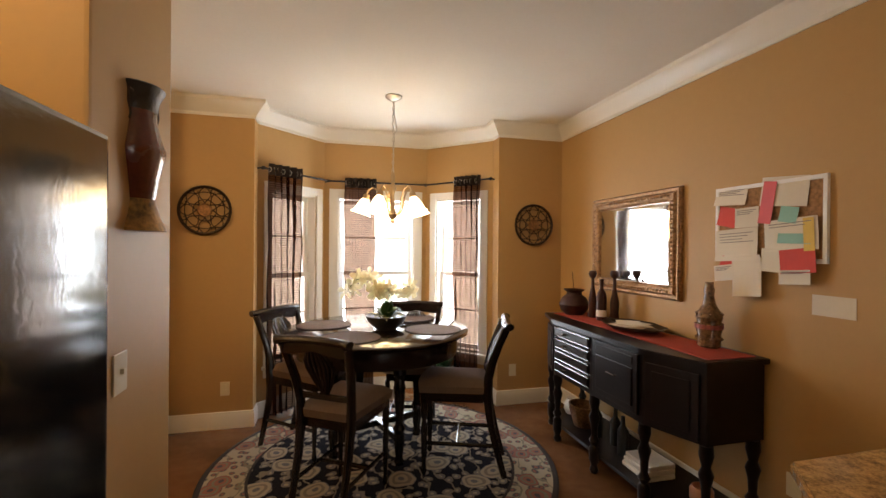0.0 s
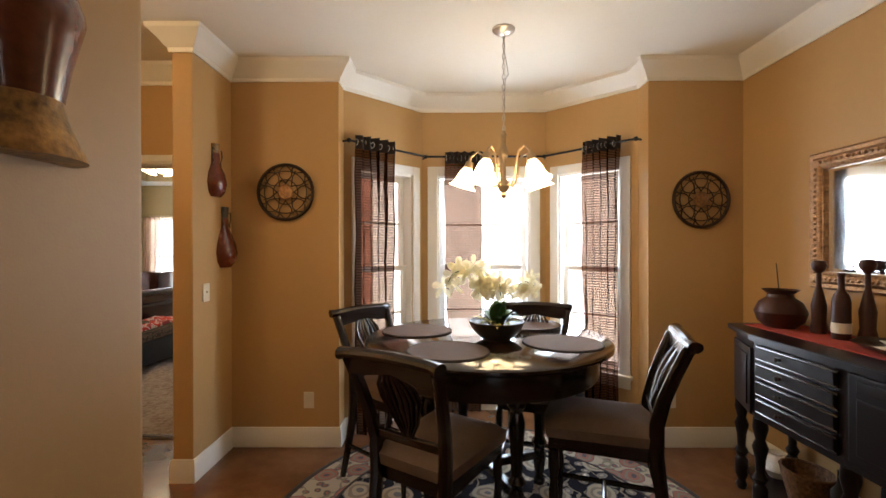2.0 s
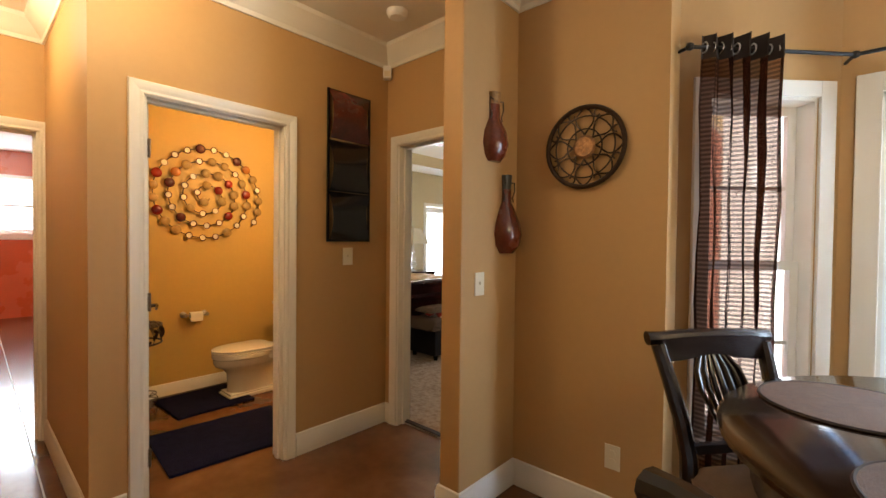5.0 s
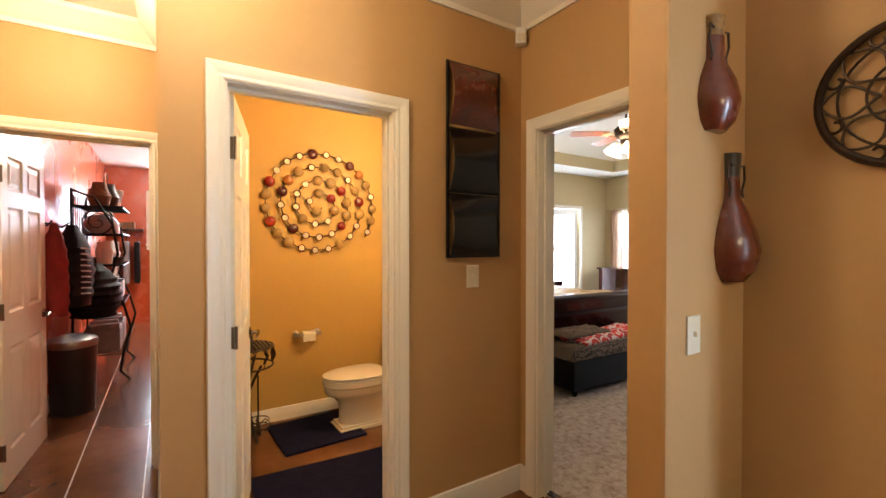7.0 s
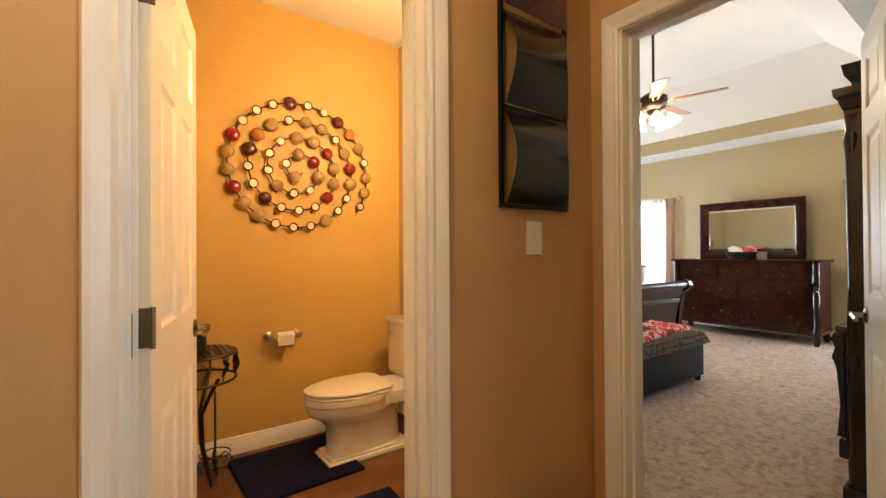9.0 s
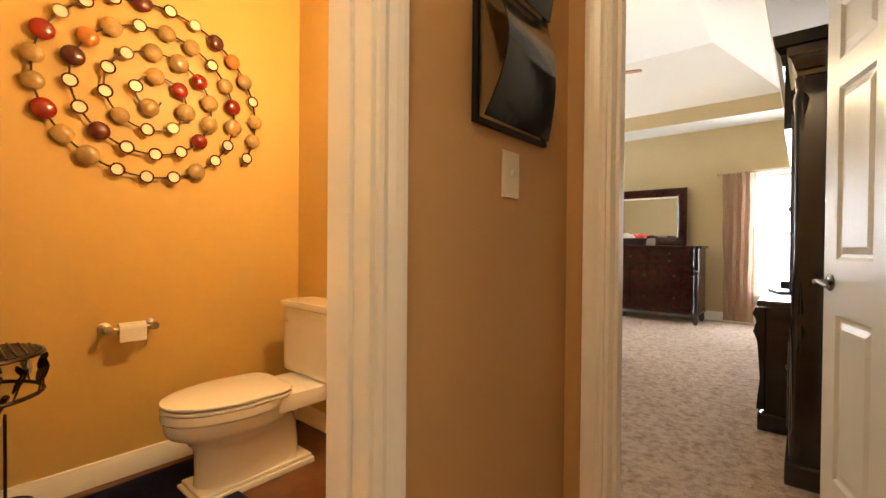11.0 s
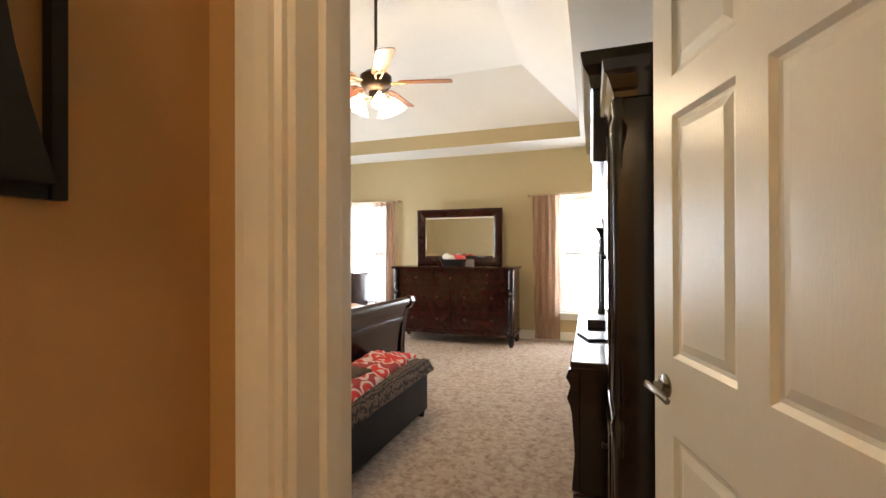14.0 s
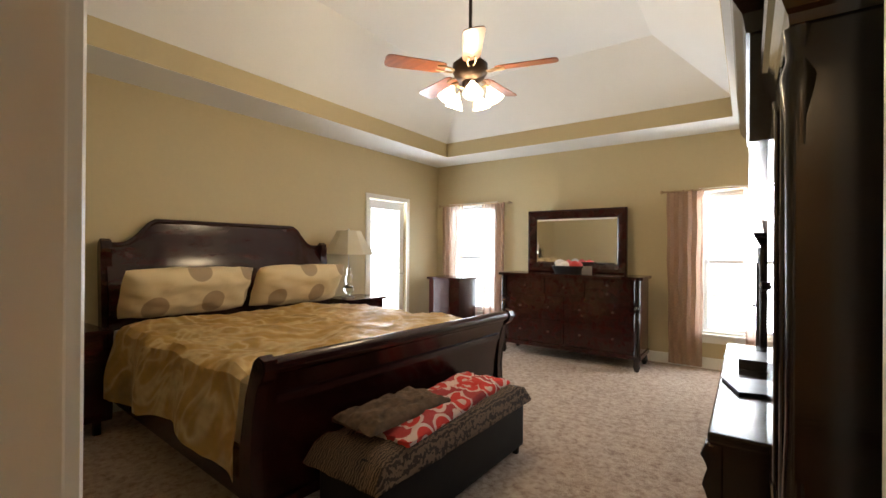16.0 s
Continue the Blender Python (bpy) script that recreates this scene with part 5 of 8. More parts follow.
e = put("clay_pot", 1.82, 3.80, SZ + 0.001, "squat dark red clay pot with flared rim on the sideboard", "pot")
bm = bmesh.new()
lathe(bm, [(0, 0), (0.07, 0), (0.11, 0.04), (0.125, 0.09), (0.10, 0.145), (0.065, 0.17), (0.06, 0.19), (0.09, 0.215), (0.082, 0.215), (0.05, 0.19), (0, 0.18)], 28)
part("body", bm, M_CLAY, e, smooth=True)
bm = bmesh.new()
tube(bm, [(0.01, 0.02, 0.18), (0.0, 0.03, 0.36)], 0.003, 6)
part("stick", bm, M_BRONZE, e)
for k, (x, y, h) in enumerate(((1.88, 3.62, 0.38), (1.94, 3.42, 0.39))):
    e = put("wooden_figurine", x, y, RZ, "slim dark carved wooden ornament with a ball top", "ornament", "carved ornaments on the sideboard")
    bm = bmesh.new()
    lathe(bm, [(0, 0), (0.035, 0), (0.038, 0.02), (0.03, 0.06), (0.034, 0.14), (0.022, 0.2), (0.012, 0.25), (0.011, h - 0.07), (0.028, h - 0.05), (0.034, h - 0.025), (0.026, h - 0.004), (0, h)], 18)
    part("body", bm, M_CLAY, e, smooth=True)
e = put("wine_bottle", 1.86, 3.47, RZ, "dark red wine bottle with pale label among the ornaments", "bottle")
bm = bmesh.new()
lathe(bm, [(0, 0), (0.036, 0), (0.038, 0.01), (0.038, 0.18), (0.03, 0.215), (0.014, 0.24), (0.013, 0.30), (0.016, 0.305), (0.016, 0.32), (0, 0.32)], 20)
part("bottle_body", bm, M_CLAY, e, smooth=True)
bm = bmesh.new()
lathe(bm, [(0.0385, 0.03), (0.0392, 0.03), (0.0392, 0.08), (0.0385, 0.08)], 20)
part("label_band", bm, M_PAPER, e)
e = put("serving_tray", 1.84, 3.08, RZ + 0.002, "shallow dark scalloped tray holding papers on the red runner", "tray")
bm = bmesh.new()
o = [(0, 0.006), (0.10, 0.006), (0.15, 0.012), (0.19, 0.035), (0.185, 0.037), (0.145, 0.018), (0, 0.014)]
lathe(bm, o, 8, Matrix.Diagonal((0.95, 1.45, 1, 1)))
part("dish", bm, M_BRONZE, e)
for k in range(5):
    bm = bmesh.new()
    box(bm, -0.08, 0.08, -0.10, 0.10, 0.018 + 0.004 * k, 0.0205 + 0.004 * k, 0, Matrix.Rotation(radians(37 * k), 4, "Z") @ Matrix.Translation((0.01 * k - 0.02, 0.03 - 0.02 * k, 0)))
    part("paper", bm, M_PAPER, e)
M_AMBERGLASS = mat("brown_relief_glass", (0.16, 0.085, 0.04), 0.18, vary=0.6, scale=30, coat=0.5, bump=0.4, bump_scale=70)
e = put("sculpted_bottle", 1.93, 2.54, RZ, "tall sculpted brown glass bottle with a red label", "bottle")
bm = bmesh.new()
lathe(bm, [(0, 0), (0.055, 0), (0.062, 0.01), (0.060, 0.03), (0.066, 0.05), (0.060, 0.07), (0.070, 0.11), (0.062, 0.14), (0.070, 0.17), (0.058, 0.20), (0.035, 0.24), (0.025, 0.29), (0.028, 0.33), (0.022, 0.345), (0.022, 0.37), (0, 0.37)], 22)
part("body", bm, M_AMBERGLASS, e, smooth=True)
bm = bmesh.new()
for k in range(10):
    for zz in (0.05, 0.13, 0.19):
        a = 2 * math.pi * (k + zz * 7) / 10
        lathe(bm, [(0, -0.009), (0.009, 0), (0, 0.009)], 6, Matrix.Translation((0.066 * math.cos(a), 0.066 * math.sin(a), zz)))
part("beading", bm, M_AMBERGLASS, e)
bm = bmesh.new()
lathe(bm, [(0.0715, 0.105), (0.0725, 0.105), (0.0725, 0.130), (0.0715, 0.130)], 22)
part("label_band", bm, mat("faded_red_label", (0.30, 0.07, 0.05), 0.6, vary=0.5, scale=30), e)

# things on the lower shelf
z = 0.1305
for k, (x, y, w, d, h, mt, nm, lab, cat) in enumerate((
        (1.80, 3.80, 0.10, 0.14, 0.10, M_WHITE, "white_jar", "white ceramic jar on the sideboard's lower shelf", "jar"),
        (1.76, 3.55, 0.16, 0.20, 0.16, M_WICKER, "storage_basket", "dark wicker basket on the sideboard's lower shelf", "basket"),
        (1.76, 2.82, 0.20, 0.24, 0.10, M_WHITE, "folded_linen", "folded white linen on the sideboard's lower shelf", "linen"))):
    e = put(nm, x, y, z, lab, cat)
    bm = bmesh.new()
    if k == 0:
        lathe(bm, [(0, 0), (0.04, 0), (0.06, 0.04), (0.05, 0.09), (0.03, 0.12), (0.036, 0.135), (0, 0.14)], 18)
        part("body", bm, mt, e, smooth=True)
    elif k == 1:
        lathe(bm, [(0, 0), (0.07, 0), (0.10, 0.12), (0.105, 0.16), (0.095, 0.16), (0.085, 0.10), (0, 0.02)], 14, squash=1.2)
        part("woven_body", bm, mt, e)
        bm = bmesh.new()
        tube(bm, [(0.10 * math.cos(a * math.pi / 8), 0.12 * math.sin(a * math.pi / 8), 0.16) for a in range(16)], 0.008, 6, True)
        part("rim", bm, mt, e)
    else:
        for i in range(3):
            bm = bmesh.new()
            box(bm, -w / 2 + 0.005 * i, w / 2, -d / 2, d / 2 - 0.01 * i, 0.032 * i, 0.032 * i + 0.030, 0.012)
            part("fold", bm, mt, e)
e = put("copper_candle_pot", 1.80, 2.45, z, "small round copper pot on the sideboard's lower shelf", "pot")
bm = bmesh.new()
lathe(bm, [(0, 0), (0.045, 0), (0.06, 0.03), (0.06, 0.08), (0.05, 0.10), (0.045, 0.10), (0.05, 0.07), (0, 0.03)], 20)
part("body", bm, mat("copper", (0.6, 0.28, 0.16), 0.35, metal=0.8, vary=0.1), e, smooth=True)
for k, y in enumerate((3.35, 3.2, 3.05)):
    e = put("dark_bottle", 1.75 + 0.05 * (k % 2), y, z, "dark glass bottle standing on the sideboard's lower shelf", "bottle", "bottles under the sideboard")
    bm = bmesh.new()
    lathe(bm, [(0, 0), (0.036, 0), (0.038, 0.16), (0.015, 0.2), (0.013, 0.26), (0, 0.26)], 14)
    part("body", bm, M_BLACKPLASTIC, e, smooth=True)

# framed mirror on the east wall
WY = Matrix.Rotation(radians(90), 4, "Z")


def frame_ring(bm_, w, h, prof):
    """A mitred frame: prof of (in from the outer edge, out from the wall); x along, z up, towards -y."""
    rings = []
    for sx, sz in ((-1, -1), (1, -1), (1, 1), (-1, 1)):
        rings.append([bm_.verts.new((sx * (w / 2 - i), -o, sz * (h / 2 - i))) for i, o in prof])
    for a, b in zip(rings, rings[1:] + rings[:1]):
        for i in range(len(prof) - 1):
            bm_.faces.new((a[i], a[i + 1], b[i + 1], b[i]))


mx = Matrix.Translation((2.054, 3.36, 1.565)) @ Matrix.Rotation(radians(-90), 4, "Z")
e = thing("wall_mirror", (0, 0, 0), 0, "wall mirror in an ornate gilt and brown frame", "mirror")
e.matrix_world = mx
bm = bmesh.new()
frame_ring(bm, 0.99, 0.76, [(0, 0.0), (0, 0.02), (0.012, 0.035), (0.03, 0.03), (0.045, 0.045), (0.07, 0.04), (0.085, 0.025), (0.095, 0.028), (0.10, 0.012)])
part("frame", bm, M_GILT, e, smooth=True)
for sx, sz, dx, dz, cnt in ((0, 1, 1, 0, 26), (0, -1, 1, 0, 26), (1, 0, 0, 1, 20), (-1, 0, 0, 1, 20)):
    bm = bmesh.new()
    for k in range(cnt):
        t = (k + 0.5) / cnt * 2 - 1
        x = sx * 0.4375 + dx * t * 0.42
        zz = sz * 0.3225 + dz * t * 0.30
        lathe(bm, [(0, -0.012), (0.012, 0), (0, 0.012)], 6, Matrix.Translation((x, -0.043, zz)) @ Matrix.Rotation(0.8 * k, 4, "Y"))
    part("carved_moulding", bm, M_GILT, e)
bm = bmesh.new()
box(bm, -0.41, 0.41, -0.012, -0.002, -0.295, 0.295)
part("backing", bm, M_BRONZE, e)
bm = bmesh.new()
frame_ring(bm, 0.80, 0.57, [(0, 0.0125), (0.022, 0.016)])
vs = [bm.verts.new((sx * 0.378, -0.016, sz * 0.263)) for sx, sz in ((-1, -1), (1, -1), (1, 1), (-1, 1))]
bm.faces.new(vs)
part("mirror_glass", bm, M_MIRROR, e)

# notice board with papers
mx = Matrix.Translation((2.054, 2.305, 1.675)) @ Matrix.Rotation(radians(-90), 4, "Z")
e = thing("notice_board", (0, 0, 0), 0, "cork notice board in a thin white frame crowded with papers", "notice board")
e.matrix_world = mx
bm = bmesh.new()
box(bm, -0.28, 0.28, -0.012, -0.001, -0.195, 0.195)
part("cork", bm, M_CORK, e)
bm = bmesh.new()
frame_ring(bm, 0.60, 0.42, [(0, 0.0), (0, 0.018), (0.018, 0.018), (0.022, 0.012)])
part("frame", bm, M_VINYL, e)
papers = ((-0.20, 0.155, 0.20, 0.10, 3, M_PAPER, 5), (0.10, 0.15, 0.24, 0.15, 5, M_PAPER, 0), (-0.22, 0.04, 0.12, 0.11, 12, M_PAPERRED, 0), (-0.10, 0.03, 0.14, 0.11, -2, M_PAPER, 3),
          (-0.16, -0.12, 0.26, 0.18, -3, M_PAPER, 7), (0.02, 0.10, 0.07, 0.22, 8, M_PAPERPINK, 0), (0.13, 0.03, 0.09, 0.08, 10, M_PAPERTEAL, 0), (0.14, -0.07, 0.26, 0.16, -4, M_PAPER, 2),
          (0.16, -0.09, 0.16, 0.05, 2, M_PAPERTEAL, 0), (0.23, -0.07, 0.05, 0.16, -4, M_PAPERYEL, 0), (0.06, -0.20, 0.13, 0.12, 2, M_PAPER, 0), (0.18, -0.20, 0.17, 0.12, -6, M_PAPERRED, 0),
          (-0.18, -0.25, 0.15, 0.09, 22, M_PAPERRED, 0), (-0.08, -0.29, 0.17, 0.22, -6, M_PAPER, 0), (0.17, -0.28, 0.15, 0.07, -4, M_PAPER, 2), (-0.22, -0.28, 0.13, 0.09, -8, M_PAPER, 3))
for k, (x, zz, w, h, r, mt, lines) in enumerate(papers):
    s = put("pinned_paper", 0, 0, 0, "sheet of paper pinned to the notice board", "paper", "papers on the notice board")
    s.matrix_world = mx @ Matrix.Translation((x, -0.014 - 0.0016 * k, zz)) @ Matrix.Rotation(radians(r), 4, "Y")
    bm = bmesh.new()
    n = 5
    vs = []
    for i in range(n + 1):
        u = i / n
        out = 0.018 * (1 - u) ** 2 * (1 if k in (0, 4, 13) else 0.3)
        vs.append([bm.verts.new((sx * w / 2, -out, -h / 2 + h * u)) for sx in (-1, 1)] + [bm.verts.new((sx * w / 2, -out + 0.0006, -h / 2 + h * u)) for sx in (1, -1)])
    for p, q in zip(vs, vs[1:]):
        for i in range(4):
            bm.faces.new((p[i], p[(i + 1) % 4], q[(i + 1) % 4], q[i]))
    bm.faces.new(vs[0])
    bm.faces.new(vs[-1])
    part("sheet", bm, mt, s)
    if lines:
        bm = bmesh.new()
        for i in range(lines):
            box(bm, -w * 0.4, w * (0.4 - 0.12 * (i % 3)), -0.0035, -0.0025, h * (0.36 - 0.09 * i) - 0.002, h * (0.36 - 0.09 * i) + 0.002)
        part("print_lines", bm, M_INK, s)
e = put("wall_card", 2.052, 1.985, 1.27, "blank white card taped to the tan wall below the board", "paper")
bm = bmesh.new()
box(bm, -0.002, 0, -0.09, 0.09, -0.048, 0.048)
part("sheet", bm, M_PAPER, e)

# kitchen counter corner and fridge
e = put("kitchen_counter", 1.6, 0.6, 0, "kitchen base cabinet of golden brown wood under the counter", "kitchen cabinet")
bm = bmesh.new()
box(bm, -0.42, 0.44, -1.6, 0.84, 0.10, 0.868, 0.004)
part("carcass", bm, mat("honey_cabinet_wood", (0.14, 0.065, 0.025), 0.35, vary=0.3, scale=4, stretch=(4, 4, 1)), e)
bm = bmesh.new()
box(bm, -0.36, 0.44, -1.6, 0.80, 0.0, 0.10)
part("plinth", bm, M_DARK, e)
e = put("granite_worktop", 1.6, 0.6, 0.87, "polished gold granite worktop with a clipped corner", "worktop")
bm = bmesh.new()
plan_prism(bm, [(-0.62, -1.6), (0.45, -1.6), (0.45, 0.885), (-0.46, 0.885), (-0.62, 0.70)], 0, 0.04, 0.008)
part("slab", bm, M_GRANITE, e)
e = put("refrigerator", -0.66, 1.2, 0, "black enamelled refrigerator with two doors in its alcove", "refrigerator")
bm = bmesh.new()
box(bm, -0.74, -0.06, -0.44, 0.44, 0.03, 1.77, 0.01)
part("cabinet", bm, M_APPL, e)
for nm, a, b in (("fridge_door", -0.05, 0.455), ("freezer_door", -0.455, -0.058)):
    bm = bmesh.new()
    box(bm, -0.055, 0.0, a, b, 0.10, 1.775, 0.012)
    d = part(nm, bm, M_APPL, e)
    bm = bmesh.new()
    y = a + 0.05 if nm == "fridge_door" else b - 0.05
    tube(bm, [(0, y, 0.7), (0.05, y, 0.72), (0.05, y, 1.5), (0, y, 1.52)], 0.012, 8)
    part("handle", bm, M_BLACKPLASTIC, d)
bm = bmesh.new()
box(bm, -0.70, -0.06, -0.42, 0.42, 0.0, 0.03)
part("base", bm, M_BLACKPLASTIC, e)

# potted fern in the bay
e = put("potted_fern", 0.93, 4.83, 0, "leafy green fern in a dark pot before the bay window", "plant")
bm = bmesh.new()
lathe(bm, [(0, 0.0), (0.09, 0.0), (0.12, 0.20), (0.13, 0.24), (0.115, 0.24), (0.10, 0.20), (0, 0.19)], 20)
part("pot", bm, M_POT, e, smooth=True)
bm = bmesh.new()
for k in range(60):
    a, r = rnd.uniform(0, 6.28), rnd.uniform(0.08, 0.20)
    leaf(bm, (0.03 * math.cos(a), 0.03 * math.sin(a), 0.21), (r * math.cos(a), r * math.sin(a), rnd.uniform(0.28, 0.52)), rnd.uniform(0.02, 0.045), 0.04)
part("fronds", bm, M_LEAF, e)


# ---- doors ----
def panel_door(name, m, w, label, knob_side=1):
    """A six-panel leaf hinged at the origin; local x along it, its faces at y = 0 and y = 0.035."""
    e = thing(name, (0, 0, 0), 0, label, "door")
    e.matrix_world = m
    h = 2.02
    st, mid = 0.105, 0.09
    px = [(st, w / 2 - mid / 2), (w / 2 + mid / 2, w - st)]
    pz = [(0.20, 0.80), (1.00, 1.62), (1.72, 1.92)]
    bm_ = bmesh.new()
    for x0, x1 in ((0, st), (w / 2 - mid / 2, w / 2 + mid / 2), (w - st, w)):
        box(bm_, x0, x1, 0, 0.035, 0.008, h)
    for x0, x1 in px:
        for z0, z1 in ((0.008, pz[0][0]), (pz[0][1], pz[1][0]), (pz[1][1], pz[2][0]), (pz[2][1], h)):
            box(bm_, x0, x1, 0, 0.035, z0, z1)
    part("leaf_frame", bm_, M_DOOR, e)
    for x0, x1 in px:
        for z0, z1 in pz:
            bm_ = bmesh.new()
            loops = []
            for i, yy in ((0, 0.0), (0.012, 0.009), (0.022, 0.010), (0.045, 0.003)):
                loops.append([[bm_.verts.new((a, y, c)) for a, c in ((x0 + i, z0 + i), (x1 - i, z0 + i), (x1 - i, z1 - i), (x0 + i, z1 - i))] for y in (yy, 0.035 - yy)])
            for a, b in zip(loops, loops[1:]):
                for s in (0, 1):
                    for k in range(4):
                        bm_.faces.new((a[s][k], a[s][(k + 1) % 4], b[s][(k + 1) % 4], b[s][k]))
            for s in (0, 1):
                bm_.faces.new(loops[-1][s])
            part("panel", bm_, M_DOOR, e)
    for s, y in ((-1, 0.0), (1, 0.035)):
        bm_ = bmesh.new()
        q = Matrix.Translation((w - 0.065, y, 0.915)) @ Matrix.Rotation(radians(-90 * s), 4, "X")
        lathe(bm_, [(0, 0), (0.032, 0), (0.033, 0.004), (0.026, 0.009), (0.012, 0.012), (0.012, 0.035), (0, 0.035)], 20, q)
        part("rosette", bm_, M_LEVER, e, smooth=True)
        bm_ = bmesh.new()
        yy = y + s * 0.045
        tube(bm_, [(w - 0.052, yy - s * 0.004, 0.915), (w - 0.075, yy, 0.919), (w - 0.12, yy + s * 0.004, 0.918), (w - 0.165, yy - s * 0.002, 0.906)], [0.012, 0.011, 0.009, 0.008], 10)
        part("lever", bm_, M_LEVER, e, smooth=True)
    for z in (0.22, 1.02, 1.80):
        bm_ = bmesh.new()
        box(bm_, -0.004, 0.0, 0.003, 0.034, z - 0.045, z + 0.045)
        tube(bm_, [(-0.004, -0.004, z - 0.047), (-0.004, -0.004, z + 0.047)], 0.006, 8)
        part("hinge", bm_, M_HINGE, e)
    return e


panel_door("bedroom_door", Matrix.Translation((-1.838, 4.632, 0.012)) @ Matrix.Rotation(radians(106.6), 4, "Z"), 0.815, "cream six-panel bedroom door with lever handle, wide open")
panel_door("bathroom_door", Matrix.Translation((-2.875, 2.992, 0)) @ Matrix.Rotation(radians(166.6), 4, "Z") @ Matrix.Translation((0, -0.035, 0)), 0.72, "white six-panel bathroom door with nickel lever, standing open")
panel_door("laundry_door", Matrix.Translation((-4.30, 1.985, 0)) @ Matrix.Rotation(radians(176.5), 4, "Z") @ Matrix.Translation((0, -0.035, 0)), 0.80, "cream six-panel laundry door standing open against the red wall")
for z in (0.22, 1.02, 1.80):
    bm = bmesh.new()
    box(bm, -2.838, -2.762, 2.9885, 2.991, z - 0.045, z + 0.045)
    part("jamb_hinge_plate", bm, M_HINGE, kind="structure")
bm = bmesh.new()
box(bm, -2.83, -2.80, 3.684, 3.6875, 0.91, 0.97)
part("strike_plate", bm, M_NICKEL, kind="structure")


# ---- hall ----
e = thing("wall_art", (0, 0, 0), 0, "three curved black and dark red panels on a metal frame", "wall art")
e.matrix_world = Matrix.Translation((-2.744, 4.145, 1.335)) @ EASTF
bm = bmesh.new()
for x in (-0.178, 0.155):
    box(bm, x - 0.007, x + 0.007, 0.0, 0.014, 0, 1.0, 0.002)
for z in (0.007, 0.34, 0.66, 0.993):
    box(bm, -0.17, 0.148, 0.0, 0.012, z - 0.007, z + 0.007, 0.002)
part("frame", bm, M_BLACK, e)
M_PANELRED = mat("dark_red_enamel", (0.10, 0.012, 0.008), 0.25, vary=0.5, scale=9, coat=0.3, bump=0.08, bump_scale=20)
M_PANELBLK = mat("black_enamel", (0.006, 0.005, 0.006), 0.14, vary=0.4, scale=9, spec=0.35, coat=0.1, bump=0.08, bump_scale=20)
for k in range(3):
    bm = bmesh.new()
    z0, z1 = 0.012 + 0.331 * k, 0.328 + 0.331 * k
    top, bot = [], []
    for i in range(13):
        rt, rb = [], []
        for j in range(11):
            u, v = i / 12, j / 10
            z = z0 + (z1 - z0) * v
            wide = 0.168 - 0.045 * math.sin(math.pi * v) * (1 - u) - 0.0
            x = -0.168 + 0.062 * math.sin(math.pi * v) * (1 - u) + 0.336 * u + 0.026 * math.sin(math.pi * v) * u - 0.012 * u
            y = 0.016 + 0.095 * math.sin(math.pi * (0.06 + 0.92 * v)) * (0.65 + 0.35 * u)
            rt.append(bm.verts.new((x, y, z)))
            rb.append(bm.verts.new((x, y - 0.003, z)))
        top.append(rt)
        bot.append(rb)
    for i in range(12):
        for j in range(10):
            bm.faces.new((top[i][j], top[i + 1][j], top[i + 1][j + 1], top[i][j + 1]))
            bm.faces.new((bot[i][j], bot[i][j + 1], bot[i + 1][j + 1], bot[i + 1][j]))
    for i in range(12):
        bm.faces.new((top[i][0], bot[i][0], bot[i + 1][0], top[i + 1][0]))
        bm.faces.new((top[i][10], top[i + 1][10], bot[i + 1][10], bot[i][10]))
    for j in range(10):
        bm.faces.new((top[0][j], top[0][j + 1], bot[0][j + 1], bot[0][j]))
        bm.faces.new((top[12][j], bot[12][j], bot[12][j + 1], top[12][j + 1]))
    part("curved_panel", bm, M_PANELRED if k == 2 else M_PANELBLK, e, "dark red curved panel" if k == 2 else "glossy black curved panel", smooth=True)

e = put("motion_sensor", -2.71, 4.465, 2.515, "small white motion sensor in the hall corner under the crown", "motion sensor")
bm = bmesh.new()
box(bm, -0.03, 0.03, -0.03, 0.03, 0, 0.09, 0.012, Matrix.Rotation(radians(45), 4, "Z"))
part("housing", bm, M_VINYL, e)
bm = bmesh.new()
box(bm, -0.02, 0.02, -0.035, -0.03, 0.012, 0.05, 0.002, Matrix.Rotation(radians(45), 4, "Z"))
part("lens", bm, M_PLATE, e)
e = put("smoke_detector", -2.28, 4.17, 2.70, "round white smoke detector on the hall ceiling", "smoke detector")
bm = bmesh.new()
lathe(bm, [(0, 0.0), (0.045, 0.0), (0.06, 0.012), (0.065, 0.036), (0.065, 0.0385), (0, 0.0385)], 28)
part("housing", bm, M_VINYL, e, smooth=True)
e = put("wall_hook", -0.785, 2.371, 1.328, "small bronze hook on the corner of the pillar", "hook")
bm = bmesh.new()
box(bm, -0.006, 0.006, -0.001, 0.004, 0, 0.026, 0.002)
part("hook_body", bm, M_BRONZE, e)
e = put("ceiling_light", -3.45, 2.33, 2.64, "flush ceiling light with a lit frosted bowl in the corridor", "ceiling light")
bm = bmesh.new()
lathe(bm, [(0, 0.0), (0.07, 0.01), (0.12, 0.04), (0.14, 0.08), (0, 0.08)], 28)
g = part("bowl", bm, M_SHADE, e, smooth=True)
g.visible_shadow = False
bm = bmesh.new()
lathe(bm, [(0, 0.08), (0.155, 0.08), (0.155, 0.0985), (0, 0.0985)], 28)
part("rim", bm, M_NICKEL, e)

# ---- bathroom ----
e = put("toilet", -4.075, 4.06, 0, "white porcelain toilet with closed lid and separate tank", "toilet")


